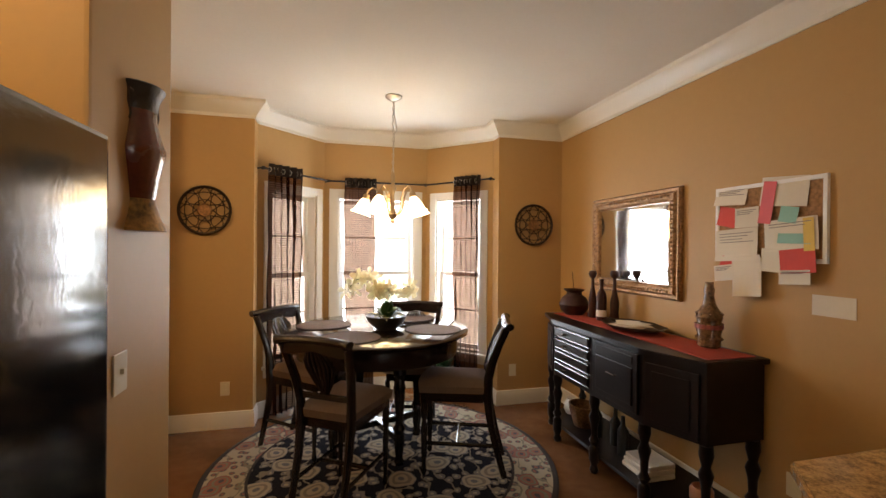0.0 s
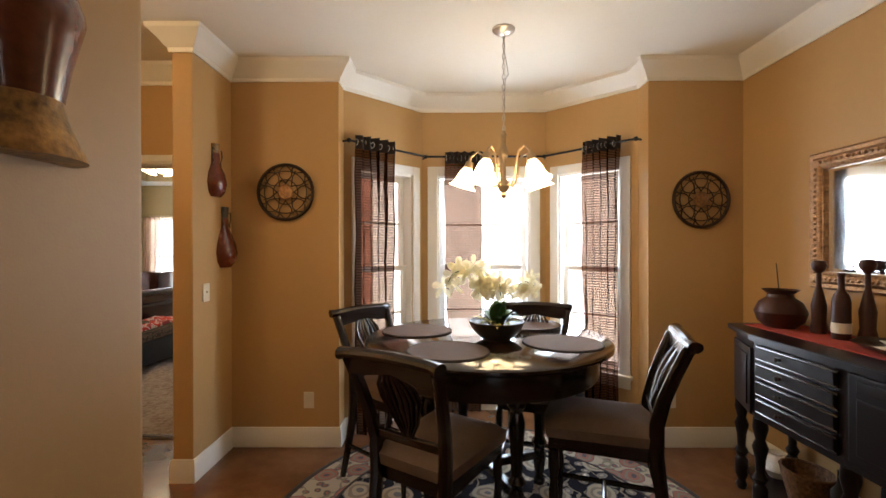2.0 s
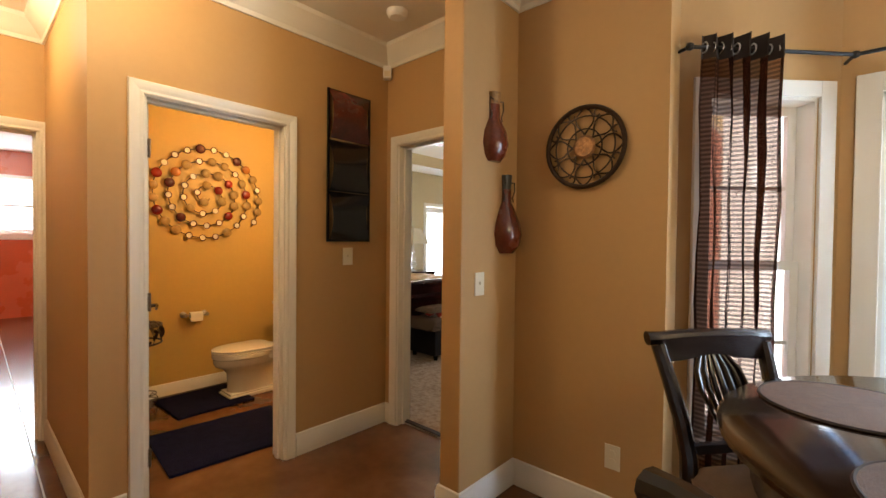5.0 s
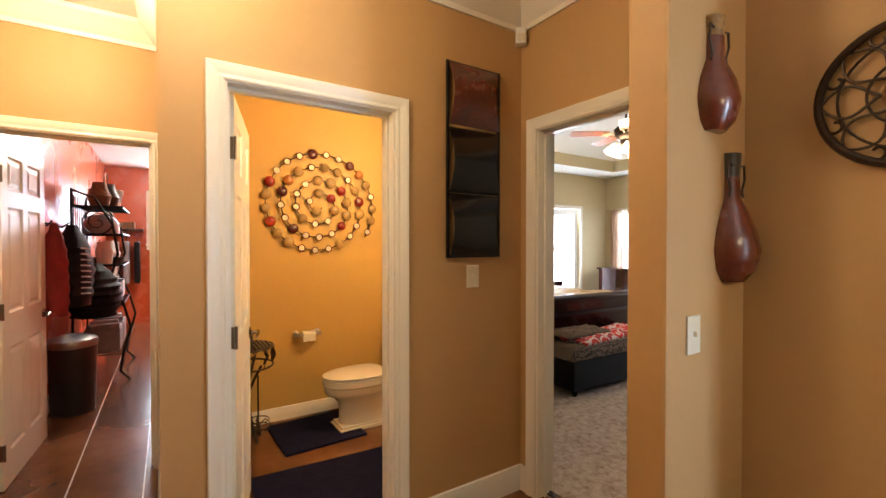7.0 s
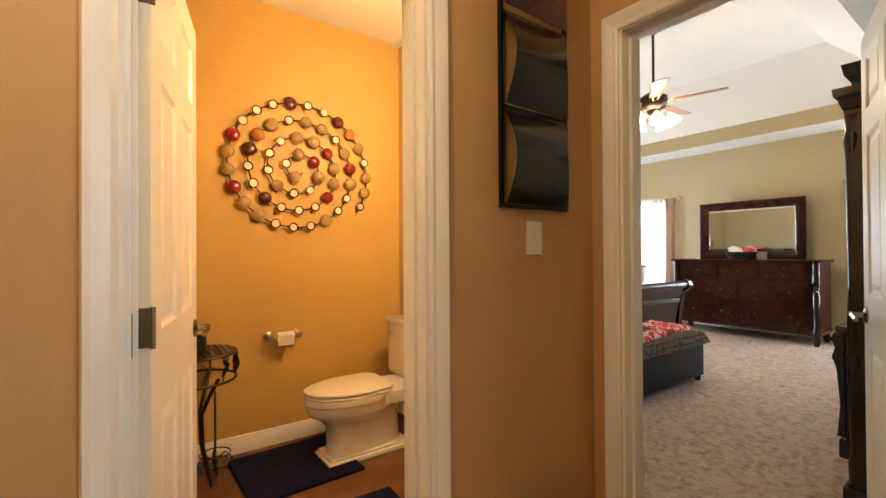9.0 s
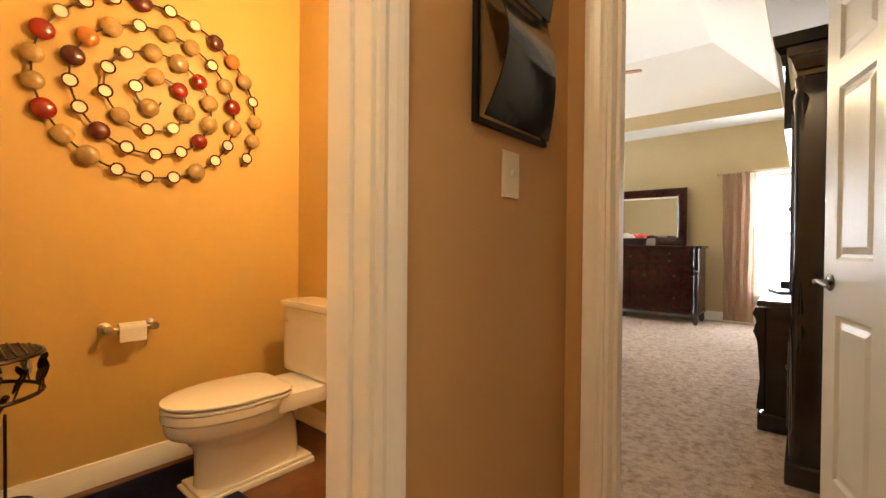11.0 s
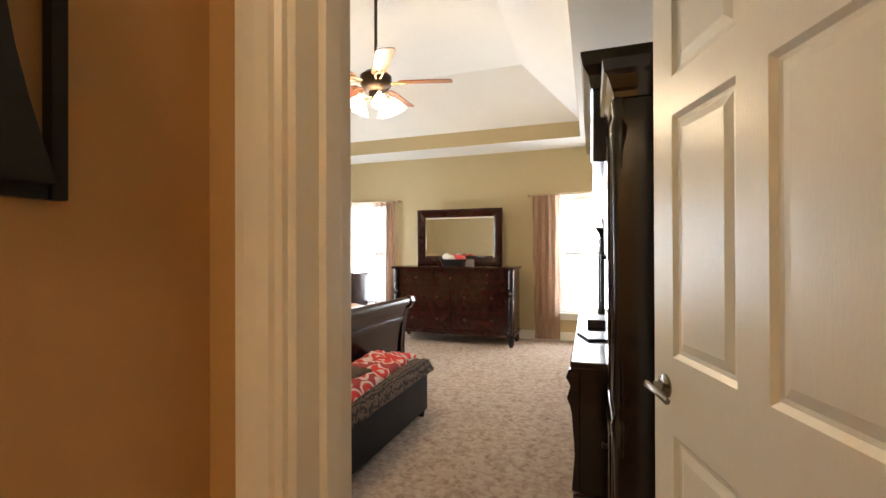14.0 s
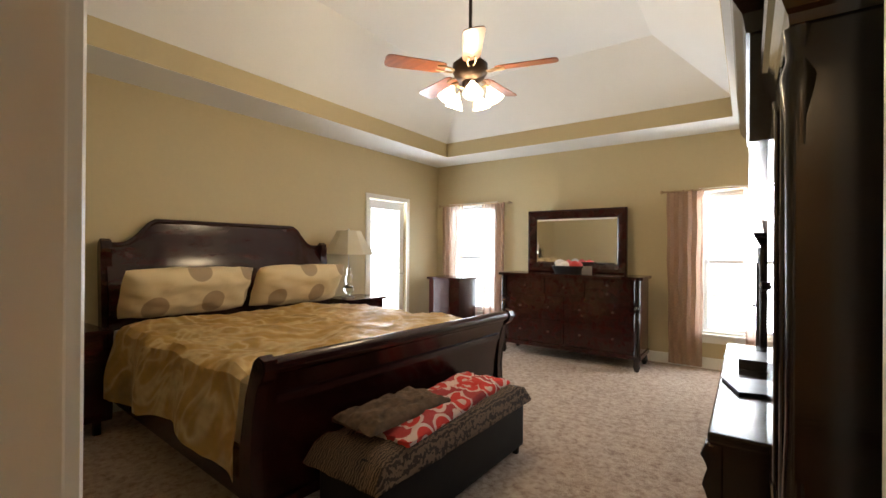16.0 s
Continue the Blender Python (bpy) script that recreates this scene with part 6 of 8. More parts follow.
def oval(bm_, rings, seg=28, m=None, square=False):
    """Rings of (half width, front, back, z): egg-shaped sections."""
    made = []
    for w_, f, b, z in rings:
        r_ = []
        for k in range(seg):
            a = 2 * math.pi * k / seg
            c, s = math.cos(a), math.sin(a)
            if square and s > 0:
                c, s = math.copysign(abs(c) ** 0.35, c) * (1 - 0.12 * s), s ** 0.35
            r_.append(bm_.verts.new((w_ * c, (f if s < 0 else b) * s, z)))
        made.append(r_)
    for p, q in zip(made, made[1:]):
        for k in range(seg):
            j = (k + 1) % seg
            bm_.faces.new((p[k], p[j], q[j], q[k]))
    bm_.faces.new(made[0])
    bm_.faces.new(made[-1])
    return bm_


bm = bmesh.new()
oval(bm, [(0.10, 0.17, 0.30, 0.03), (0.098, 0.165, 0.30, 0.10), (0.102, 0.17, 0.29, 0.20), (0.125, 0.205, 0.27, 0.245), (0.165, 0.262, 0.25, 0.275), (0.178, 0.275, 0.25, 0.295), (0.180, 0.278, 0.24, 0.335), (0.188, 0.288, 0.24, 0.345), (0.188, 0.288, 0.24, 0.378)])
bm2 = bmesh.new()
box(bm2, -0.112, 0.112, -0.195, 0.33, 0.0, 0.028, 0.008)
part("foot_plinth", bm2, M_PORCELAIN, e)
bm2 = bmesh.new()
box(bm2, -0.103, 0.103, -0.180, 0.32, 0.028, 0.045, 0.006)
part("foot_step", bm2, M_PORCELAIN, e)
box(bm, -0.16, 0.16, 0.12, 0.50, 0.30, 0.378, 0.02)
part("bowl", bm, M_PORCELAIN, e, smooth=True)
for nm, z0, z1, g in (("seat", 0.380, 0.398, 0.0), ("lid", 0.401, 0.418, 0.002)):
    bm = bmesh.new()
    oval(bm, [(0.183 + g, 0.285 + g, 0.20, z0), (0.188 + g, 0.29 + g, 0.205, z0 + 0.006), (0.186 + g, 0.288 + g, 0.203, z1 - 0.004), (0.165, 0.265, 0.18, z1)], square=True)
    part(nm, bm, M_PORCELAIN, e, smooth=True)
bm = bmesh.new()
box(bm, -0.215, 0.215, 0.345, 0.535, 0.385, 0.72, 0.03)
part("tank", bm, M_PORCELAIN, e)
bm = bmesh.new()
box(bm, -0.225, 0.225, 0.335, 0.54, 0.72, 0.755, 0.012)
part("tank_lid", bm, M_PORCELAIN, e)
bm = bmesh.new()
tube(bm, [(-0.17, 0.345, 0.66), (-0.17, 0.325, 0.66), (-0.12, 0.32, 0.655)], 0.007, 8)
part("flush_lever", bm, M_NICKEL, e)
for k, (x0, x1, y0, y1, r) in enumerate(((-4.40, -3.85, 3.44, 4.02, 2), (-3.64, -2.98, 3.18, 4.02, -4))):
    e = put("bath_rug", (x0 + x1) / 2, (y0 + y1) / 2, 0, "thick navy bath rug " + ("lying before the toilet" if k == 0 else "lying at the bathroom door"), "bath rug")
    e.rotation_euler = (0, 0, radians(r))
    bm = bmesh.new()
    box(bm, (x0 - x1) / 2, (x1 - x0) / 2, (y0 - y1) / 2, (y1 - y0) / 2, 0, 0.018, 0.008)
    part("rug_body", bm, M_BATHRUG, e)
e = put("toilet_roll_holder", -4.498, 3.77, 0.675, "brushed nickel toilet roll holder on the gold wall", "toilet roll holder")
for y in (-0.085, 0.085):
    bm = bmesh.new()
    lathe(bm, [(0, 0), (0.026, 0), (0.026, 0.008), (0.012, 0.014), (0.012, 0.06), (0.018, 0.065), (0.018, 0.075), (0, 0.078)], 16, Matrix.Translation((0, y, 0)) @ Matrix.Rotation(radians(90), 4, "Y"))
    part("post", bm, M_NICKEL, e, smooth=True)
bm = bmesh.new()
tube(bm, [(0.06, -0.085, 0), (0.06, 0.085, 0)], 0.006, 8)
part("bar", bm, M_NICKEL, e)
e = put("toilet_roll", -4.438, 3.77, 0.675, "nearly used white toilet roll on its holder", "toilet roll")
bm = bmesh.new()
lathe(bm, [(0.0085, -0.05), (0.026, -0.05), (0.026, 0.05), (0.0085, 0.05), (0.0085, -0.05)], 20, Matrix.Rotation(radians(90), 4, "X"))
part("roll", bm, M_TISSUE, e, smooth=True)
bm = bmesh.new()
box(bm, 0.024, 0.027, -0.05, 0.05, -0.055, 0.0, 0.0)
part("loose_sheet", bm, M_TISSUE, e)

# spiral of enamel discs on wire
SP = (-4.475, 3.868, 1.722)
e = put("spiral_wall_art", *SP, "wire spiral wall art set with red, tan and mirrored discs", "wall art")
turns, n = 4.0, 58
R0, R1 = 0.03, 0.485
# pale colour stands in for the white reflection in the mirrored discs
M_PALEGLINT = mat("pale_glint_bead", (0.80, 0.74, 0.60), 0.10, vary=0.05, coat=0.8)
M_D = [mat("red_glass_disc", (0.24, 0.016, 0.008), 0.2, vary=0.3, coat=0.4), mat("tan_glass_disc", (0.36, 0.24, 0.085), 0.25, vary=0.3, coat=0.3), M_MIRROR, mat("amber_glass_disc", (0.42, 0.15, 0.03), 0.15, vary=0.3, coat=0.5), mat("maroon_glass_disc", (0.09, 0.015, 0.012), 0.15, vary=0.3, coat=0.5)]


def spiral(f):
    """Even steps along the wire, out from the middle."""
    r = math.sqrt(R0 * R0 + (R1 * R1 - R0 * R0) * f)
    a = -turns * 2 * math.pi * (r - R0) / (R1 - R0) - 0.6
    return Vector((0.0, r * math.cos(a), r * math.sin(a) * 0.95))


bm = bmesh.new()
tube(bm, [spiral(i / 300) for i in range(301)], 0.0045, 5)
part("wire", bm, M_BRONZE, e)
order = [1, 2, 0, 2, 1, 2, 4, 2, 1, 2, 1, 3, 2, 1, 2, 0]
pr = random.Random(9)
for i in range(n):
    c = spiral((i + 0.5) / n)
    kind = order[(i * 5 + i // 7) % 16]
    small = kind == 2
    r = 0.022 if small else pr.uniform(0.037, 0.044)
    m = Matrix.Translation(c) @ Matrix.Rotation(radians(90), 4, "Y")
    bm = bmesh.new()
    if small:
        lathe(bm, [(0, 0.004), (r, 0.004), (r * 1.25, 0.008), (r * 1.25, 0.0), (0, 0.0)], 14, m)
    else:
        lathe(bm, [(0, 0.016), (r * 0.6, 0.013), (r * 0.9, 0.006), (r, 0.0), (0, -0.003)], 16, m)
    part("disc", bm, M_D[kind] if not small else M_PALEGLINT, e, "" , smooth=not small)
    if small:
        bm = bmesh.new()
        tube(bm, [m @ Vector((r * 1.2 * math.cos(a * math.pi / 6), r * 1.2 * math.sin(a * math.pi / 6), 0.006)) for a in range(12)], 0.0035, 5, True)
        part("disc_rim", bm, M_D[4] if i % 5 else M_BRASS, e)

# wrought iron side table with things on it
e = put("iron_side_table", -4.28, 3.27, 0, "round wrought iron side table with scrolled vine rim", "side table")
bm = bmesh.new()
for z in (0.53, 0.665):
    tube(bm, [(0.19 * math.cos(a * math.pi / 18), 0.19 * math.sin(a * math.pi / 18), z) for a in range(36)], 0.007, 6, True)
part("rim", bm, M_BRONZE, e)
bm = bmesh.new()
for k in range(-6, 7):
    x = k * 0.027
    h = math.sqrt(0.185 ** 2 - x * x)
    tube(bm, [(x, -h, 0.67), (x, h, 0.67)], 0.004, 5)
    tube(bm, [(-h, x, 0.674), (h, x, 0.674)], 0.004, 5)
part("lattice_top", bm, M_BRONZE, e, kind="stuff")
for k in range(12):
    a = k * math.pi / 6
    bm = bmesh.new()
    tube(bm, [(0.19 * math.cos(a), 0.19 * math.sin(a), 0.53), (0.195 * math.cos(a + 0.13), 0.195 * math.sin(a + 0.13), 0.60), (0.19 * math.cos(a + 0.26), 0.19 * math.sin(a + 0.26), 0.67)], 0.003, 5)
    leaf(bm, (0.19 * math.cos(a), 0.19 * math.sin(a), 0.56), (0.20 * math.cos(a + 0.22), 0.20 * math.sin(a + 0.22), 0.63), 0.036, 0.0, 4)
    leaf(bm, (0.19 * math.cos(a + 0.2), 0.19 * math.sin(a + 0.2), 0.60), (0.20 * math.cos(a + 0.02), 0.20 * math.sin(a + 0.02), 0.65), 0.030, 0.0, 4)
    part("vine", bm, M_BRONZE, e)
for k in range(3):
    a = k * 2 * math.pi / 3 + 0.5
    bm = bmesh.new()
    tube(bm, [(r * math.cos(a), r * math.sin(a), z) for r, z in ((0.17, 0.55), (0.10, 0.45), (0.04, 0.35), (0.05, 0.18), (0.10, 0.05), (0.12, 0.0), (0.13, 0.012))], 0.010, 7)
    part("leg", bm, M_BRONZE, e, smooth=True)
e = put("black_mug", -4.20, 3.27, 0.679, "black mug on the iron side table", "mug")
bm = bmesh.new()
lathe(bm, [(0, 0), (0.036, 0), (0.04, 0.01), (0.04, 0.09), (0.036, 0.09), (0.035, 0.012), (0, 0.012)], 20)
part("body", bm, M_BLACKPLASTIC, e, smooth=True)
bm = bmesh.new()
tube(bm, [(0.038, 0, 0.075), (0.062, 0, 0.07), (0.066, 0, 0.045), (0.058, 0, 0.025), (0.038, 0, 0.02)], 0.005, 6)
part("handle", bm, M_BLACKPLASTIC, e)
e = put("flower_pot", -4.33, 3.22, 0.679, "small tan pot with orange silk flowers on the iron table", "flower pot")
bm = bmesh.new()
lathe(bm, [(0, 0), (0.035, 0), (0.045, 0.08), (0.04, 0.08), (0, 0.06)], 18)
part("pot", bm, M_PLATE, e, smooth=True)
M_ORANGE = mat("orange_petals", (0.75, 0.13, 0.03), 0.6, vary=0.15)
for k in range(6):
    bm = bmesh.new()
    flower(bm, (0.025 * math.cos(k), 0.025 * math.sin(k), 0.13 + 0.008 * (k % 3)), 0.03, (math.cos(k), math.sin(k), 1.2))
    part("blossom", bm, M_ORANGE, e)
e = put("toilet_brush_stand", -4.33, 3.365, 0.0, "black wire floor stand with scrolled feet beside the toilet rug", "paper stand")
bm = bmesh.new()
tube(bm, [(0.012, 0, 0.0), (0.012, 0, 0.42), (0.0, 0, 0.435), (-0.012, 0, 0.42), (-0.012, 0, 0.0)], 0.004, 6)
part("post", bm, M_BRONZE, e)
for k in range(4):
    a = k * math.pi / 2
    bm = bmesh.new()
    tube(bm, [(0, 0, 0.06), (0.05 * math.cos(a), 0.05 * math.sin(a), 0.10), (0.085 * math.cos(a), 0.085 * math.sin(a), 0.06), (0.07 * math.cos(a), 0.07 * math.sin(a), 0.01), (0.04 * math.cos(a), 0.04 * math.sin(a), 0.008)], 0.004, 6)
    part("scroll_foot", bm, M_BRONZE, e)
bm = bmesh.new()
for z in (0.05, 0.10):
    tube(bm, [(0.075 * math.cos(a * math.pi / 10), 0.075 * math.sin(a * math.pi / 10), z) for a in range(20)], 0.004, 5, True)
part("ring", bm, M_BRONZE, e)
e = put("twig_bundle", -4.42, 3.02, 0.0, "tall dry willow twigs in a floor vase in the bathroom corner", "dried twigs")
bm = bmesh.new()
lathe(bm, [(0, 0), (0.05, 0), (0.07, 0.15), (0.05, 0.38), (0.035, 0.45), (0.045, 0.5), (0, 0.47)], 18)
part("vase", bm, M_POT, e, smooth=True)
M_TWIG = mat("dry_orange_twig", (0.34, 0.15, 0.04), 0.7, vary=0.3)
for k in range(7):
    bm = bmesh.new()
    a = pr.uniform(0.2, 1.4)
    q = [(0.01 * k * 0.3, 0.0, 0.45)]
    for i in range(1, 8):
        q.append((0.01 + 0.02 * math.sin(i * 1.7 + k), 0.035 * i * math.sin(a) + 0.02 * math.sin(i * 2.1 + 2 * k), 0.45 + 0.19 * i))
    tube(bm, q, [0.004 - 0.0004 * i for i in range(8)], 5)
    part("twig", bm, M_TWIG, e)

# ---- laundry ----
e = put("trash_can", -5.64, 2.145, 0, "black step bin with a grey steel rim lid", "trash can")
bm = bmesh.new()
lathe(bm, [(0, 0), (0.17, 0), (0.175, 0.03), (0.19, 0.55), (0, 0.55)], 24, squash=0.85)
part("body", bm, M_BLACKPLASTIC, e, smooth=True)
bm = bmesh.new()
lathe(bm, [(0, 0.55), (0.195, 0.55), (0.20, 0.58), (0.19, 0.61), (0.12, 0.635), (0, 0.64)], 24, squash=0.85)
part("lid", bm, M_STEEL, e, "grey steel lid", smooth=True)
for k, (x, z_, hh, w, dp, mt, lab) in enumerate(((-5.22, 0.86, 0.70, 0.09, 0.10, M_REDCOAT, "red jacket hanging on a hook on the laundry wall"), (-5.56, 0.90, 0.66, 0.25, 0.16, M_COAT, "black padded coat hanging beside the baker's rack"), (-6.14, 0.72, 0.50, 0.24, 0.24, M_COAT, "black bag hanging on the red laundry wall"))):
    e = put("hanging_coat", x, 2.0, z_, lab, "coat", "coats on the laundry wall")
    bm = bmesh.new()
    rows = []
    NR = 14
    for j in range(NR + 1):
        t = j / NR
        s = math.sin(math.pi * min(1, 0.22 + 0.80 * t)) ** 0.45 if t < 0.97 else 0.25
        rows.append([])
        for a in range(28):
            th = a * math.pi / 14
            q = 1 + 0.16 * noise.noise(Vector((2.2 * math.cos(th), 2.2 * math.sin(th) + k, 5 * t))) + 0.05 * math.cos(14 * math.pi * t)
            rows[-1].append(bm.verts.new((w * s * q * math.cos(th), dp + dp * 0.85 * s * q * math.sin(th), hh * t)))
    for p, q in zip(rows, rows[1:]):
        for a in range(28):
            bm.faces.new((p[a], p[(a + 1) % 28], q[(a + 1) % 28], q[a]))
    bm.faces.new(rows[0])
    bm.faces.new(rows[-1])
    part("cloth_body", bm, mt, e, smooth=True)
    if k == 1:
        for i in range(9):
            zz = 0.10 + 0.045 * i
            bm = bmesh.new()
            tube(bm, [(w * 0.62 - 0.05, dp * 1.78, zz), (w * 0.62 + 0.01, dp * 1.70, zz + 0.006), (w * 0.62 + 0.06, dp * 1.50, zz + 0.010)], 0.006, 5)
            part("stripe", bm, M_WHITE, e, "white stripe across the sleeve")
    bm = bmesh.new()
    tube(bm, [(0, -0.028, hh + 0.02), (0, dp * 0.6, hh - 0.02), (0, dp * 0.9, hh + 0.02)], 0.008, 6)
    part("hook", bm, M_BLACK, e)
RXA, RXB = -7.75, -6.70
e = put("bakers_rack", -6.92, 2.02, 0, "black iron baker's rack loaded with household things", "rack")
W2, D2 = 0.50, 0.42
shelves = (0.28, 0.78, 1.18, 1.50, 1.78)
for z in shelves:
    bm = bmesh.new()
    tube(bm, [(-W2, 0.02, z), (W2, 0.02, z), (W2, D2, z), (-W2, D2, z)], 0.010, 6, True)
    shelf = part("shelf", bm, M_BLACK, e)
    for k in range(1, 8):
        bm = bmesh.new()
        tube(bm, [(-W2 + 0.125 * k, 0.02, z), (-W2 + 0.125 * k, D2, z)], 0.005, 5)
        part("slat", bm, M_BLACK, shelf)
for s in (-1, 1):
    bm = bmesh.new()
    tube(bm, [(s * W2, 0.02, 0), (s * W2, 0.02, 1.95)], 0.011, 6)
    part("back_post", bm, M_BLACK, e)
    bm = bmesh.new()
    tube(bm, [(s * W2, D2 + 0.05, 0.0), (s * W2, D2 - 0.03, 0.10), (s * W2, D2, 0.3), (s * W2, D2 + 0.06, 0.55), (s * W2, D2, 0.80), (s * W2, D2 - 0.10, 1.05), (s * W2, D2 - 0.04, 1.3), (s * W2, D2 - 0.08, 1.6), (s * W2, 0.2, 1.86), (s * W2, 0.03, 1.93)], 0.012, 7)
    part("curved_post", bm, M_BLACK, e, smooth=True)
bm = bmesh.new()
for k in range(9):
    x = -W2 + 0.125 * k
    tube(bm, [(x, 0.02, 0.8), (x, 0.02, 1.9)], 0.005, 5)
part("back_grille", bm, M_BLACK, e, kind="stuff")


def jar(name, x, y, z, prof, mt, label, cat, grp=""):
    j = put(name, x, y, z, label, cat, grp)
    b = bmesh.new()
    lathe(b, [(r * 1.3, z_ * 1.3) for r, z_ in prof], 20)
    part("body", b, mt, j, smooth=True)
    return j


RX, RY = -6.92, 2.02
e = put("wicker_basket", RX - 0.10, RY + 0.24, 1.791, "brown wicker basket with a hoop handle on top of the rack", "basket")
bm = bmesh.new()
lathe(bm, [(0, 0), (0.15, 0), (0.20, 0.21), (0.19, 0.21), (0.14, 0.02), (0, 0.02)], 18, squash=0.8)
part("woven_body", bm, M_WICKER, e)
bm = bmesh.new()
tube(bm, [(0.195 * math.cos(a * math.pi / 10), 0, 0.20 + 0.20 * math.sin(a * math.pi / 10)) for a in range(11)], 0.008, 6)
part("handle", bm, M_WICKER, e)
V = [(0, 0), (0.06, 0), (0.08, 0.08), (0.05, 0.15), (0.045, 0.19), (0, 0.19)]
jar("ceramic_vase", RX + 0.32, RY + 0.22, 1.791, V, M_WICKER, "tan ceramic vase on top of the rack", "vase")
jar("ceramic_vase", RX + 0.18, RY + 0.28, 1.791, V, M_POT, "dark ceramic vase on top of the rack", "vase")
jar("mixing_bowl", RX - 0.12, RY + 0.22, 1.511, [(0, 0), (0.06, 0), (0.13, 0.09), (0.125, 0.09), (0, 0.02)], M_WHITE, "white mixing bowl on the rack", "bowl")
jar("glass_cake_cover", RX + 0.2, RY + 0.22, 1.511, [(0, 0), (0.12, 0), (0.12, 0.08), (0.08, 0.14), (0, 0.16)], M_STEEL, "grey metal pan on the rack", "pan")
jar("white_jug", RX + 0.25, RY + 0.25, 1.191, [(0, 0), (0.05, 0), (0.06, 0.1), (0.045, 0.16), (0.05, 0.18), (0, 0.17)], M_WHITE, "white jug on the middle shelf of the rack", "jug")
jar("black_pan", RX - 0.05, RY + 0.25, 1.191, [(0, 0), (0.10, 0), (0.12, 0.05), (0.115, 0.05), (0, 0.01)], M_BLACKPLASTIC, "black cooking pan on the middle shelf", "pan")
jar("white_crock", RX - 0.30, RY + 0.25, 1.191, V, M_WHITE, "white crock on the middle shelf of the rack", "crock")
for k, (x, mt) in enumerate(((0.25, M_WHITE), (-0.05, M_GREY), (-0.33, M_WHITE))):
    e = put("storage_bin", RX + x, RY + 0.23, 0.791, ("white", "grey", "cream")[k] + " fabric storage bin on the rack", "storage bin")
    bm = bmesh.new()
    box(bm, -0.12, 0.12, -0.15, 0.15, 0, 0.20, 0.02)
    part("bin_body", bm, mt, e)
    bm = bmesh.new()
    tube(bm, [(-0.12, -0.15, 0.2), (0.12, -0.15, 0.2), (0.12, 0.15, 0.2), (-0.12, 0.15, 0.2)], 0.008, 6, True)
    part("rim", bm, M_BLACK, e)
for k, x in enumerate((0.24, -0.24)):
    e = put("wire_crate", RX + x, RY + 0.24, 0.291, "grey crate of clutter on the rack's bottom shelf", "crate", "crates on the rack")
    bm = bmesh.new()
    box(bm, -0.20, 0.20, -0.15, 0.15, 0, 0.24, 0.02)
    part("crate_body", bm, M_GREY, e)
    for i in range(5):
        bm = bmesh.new()
        box(bm, -0.18 + 0.08 * i, -0.12 + 0.08 * i, -0.12, 0.12, 0.24, 0.27 + 0.02 * (i % 3), 0.01, Matrix.Rotation(0.03 * i, 4, "Z"))
        part("folded_item", bm, (M_COAT, M_GREY, M_WHITE)[i % 3], e)
e = thing("scroll_ornament", (-6.415, 2.24, 1.62), 0, "round iron scroll fixed to the end of the baker's rack", "ornament")
bm = bmesh.new()
tube(bm, [(0, 0.12 * math.cos(a * math.pi / 12), 0.12 * math.sin(a * math.pi / 12)) for a in range(24)], 0.008, 6, True)
part("ring", bm, M_BLACK, e)
bm = bmesh.new()
tube(bm, [(0, (0.11 - 0.009 * a) * math.cos(a * 0.8), (0.11 - 0.009 * a) * math.sin(a * 0.8)) for a in range(11)], 0.006, 6)
part("scroll", bm, M_BLACK, e)
e = put("wall_shelf", -10.1, 3.0, 1.62, "dark wall shelf with boxes across the end of the laundry", "shelf")
bm = bmesh.new()
box(bm, -0.19, 0.15, -0.95, -0.48, 0, 0.03, 0.004)
part("board", bm, M_DARK, e)
for k in range(1):
    f = put("storage_box", -10.12, 2.28 + 0.3 * k, 1.651, ("tan", "black", "white")[k % 3] + " box on the end wall shelf", "box")
    bm = bmesh.new()
    box(bm, -0.12, 0.12, -0.11, 0.11, 0, 0.12 + 0.05 * (k % 2), 0.006)
    part("box_body", bm, (M_WICKER, M_BLACKPLASTIC, M_WHITE)[k % 3], f)
for k in range(3):
    f = put("hanging_garment", -10.1, 2.12 + 0.15 * k, 0.72, ("white", "blue-grey", "black", "red", "grey")[k] + " garment hanging below the end shelf", "garment")
    bm = bmesh.new()
    box(bm, -0.14, 0.16, -0.04, 0.04, 0.0, 0.72, 0.03)
    part("cloth_body", bm, (M_WHITE, M_GREY, M_COAT, M_REDCOAT, M_GREY)[k], f)
    bm = bmesh.new()
    tube(bm, [(0, 0, 0.72), (0, 0, 0.89)], 0.004, 5)
    part("hanger", bm, M_BLACK, f)

# ---- bedroom ----
# sleigh bed: its head at the west wall
BEDAT, BEDRZ = (-6.37, 6.80), -3.7
bed = thing("sleigh_bed", (*BEDAT, 0.015), BEDRZ, "dark cherry sleigh bed with scrolled head and footboard", "bed")
HB = 1.05


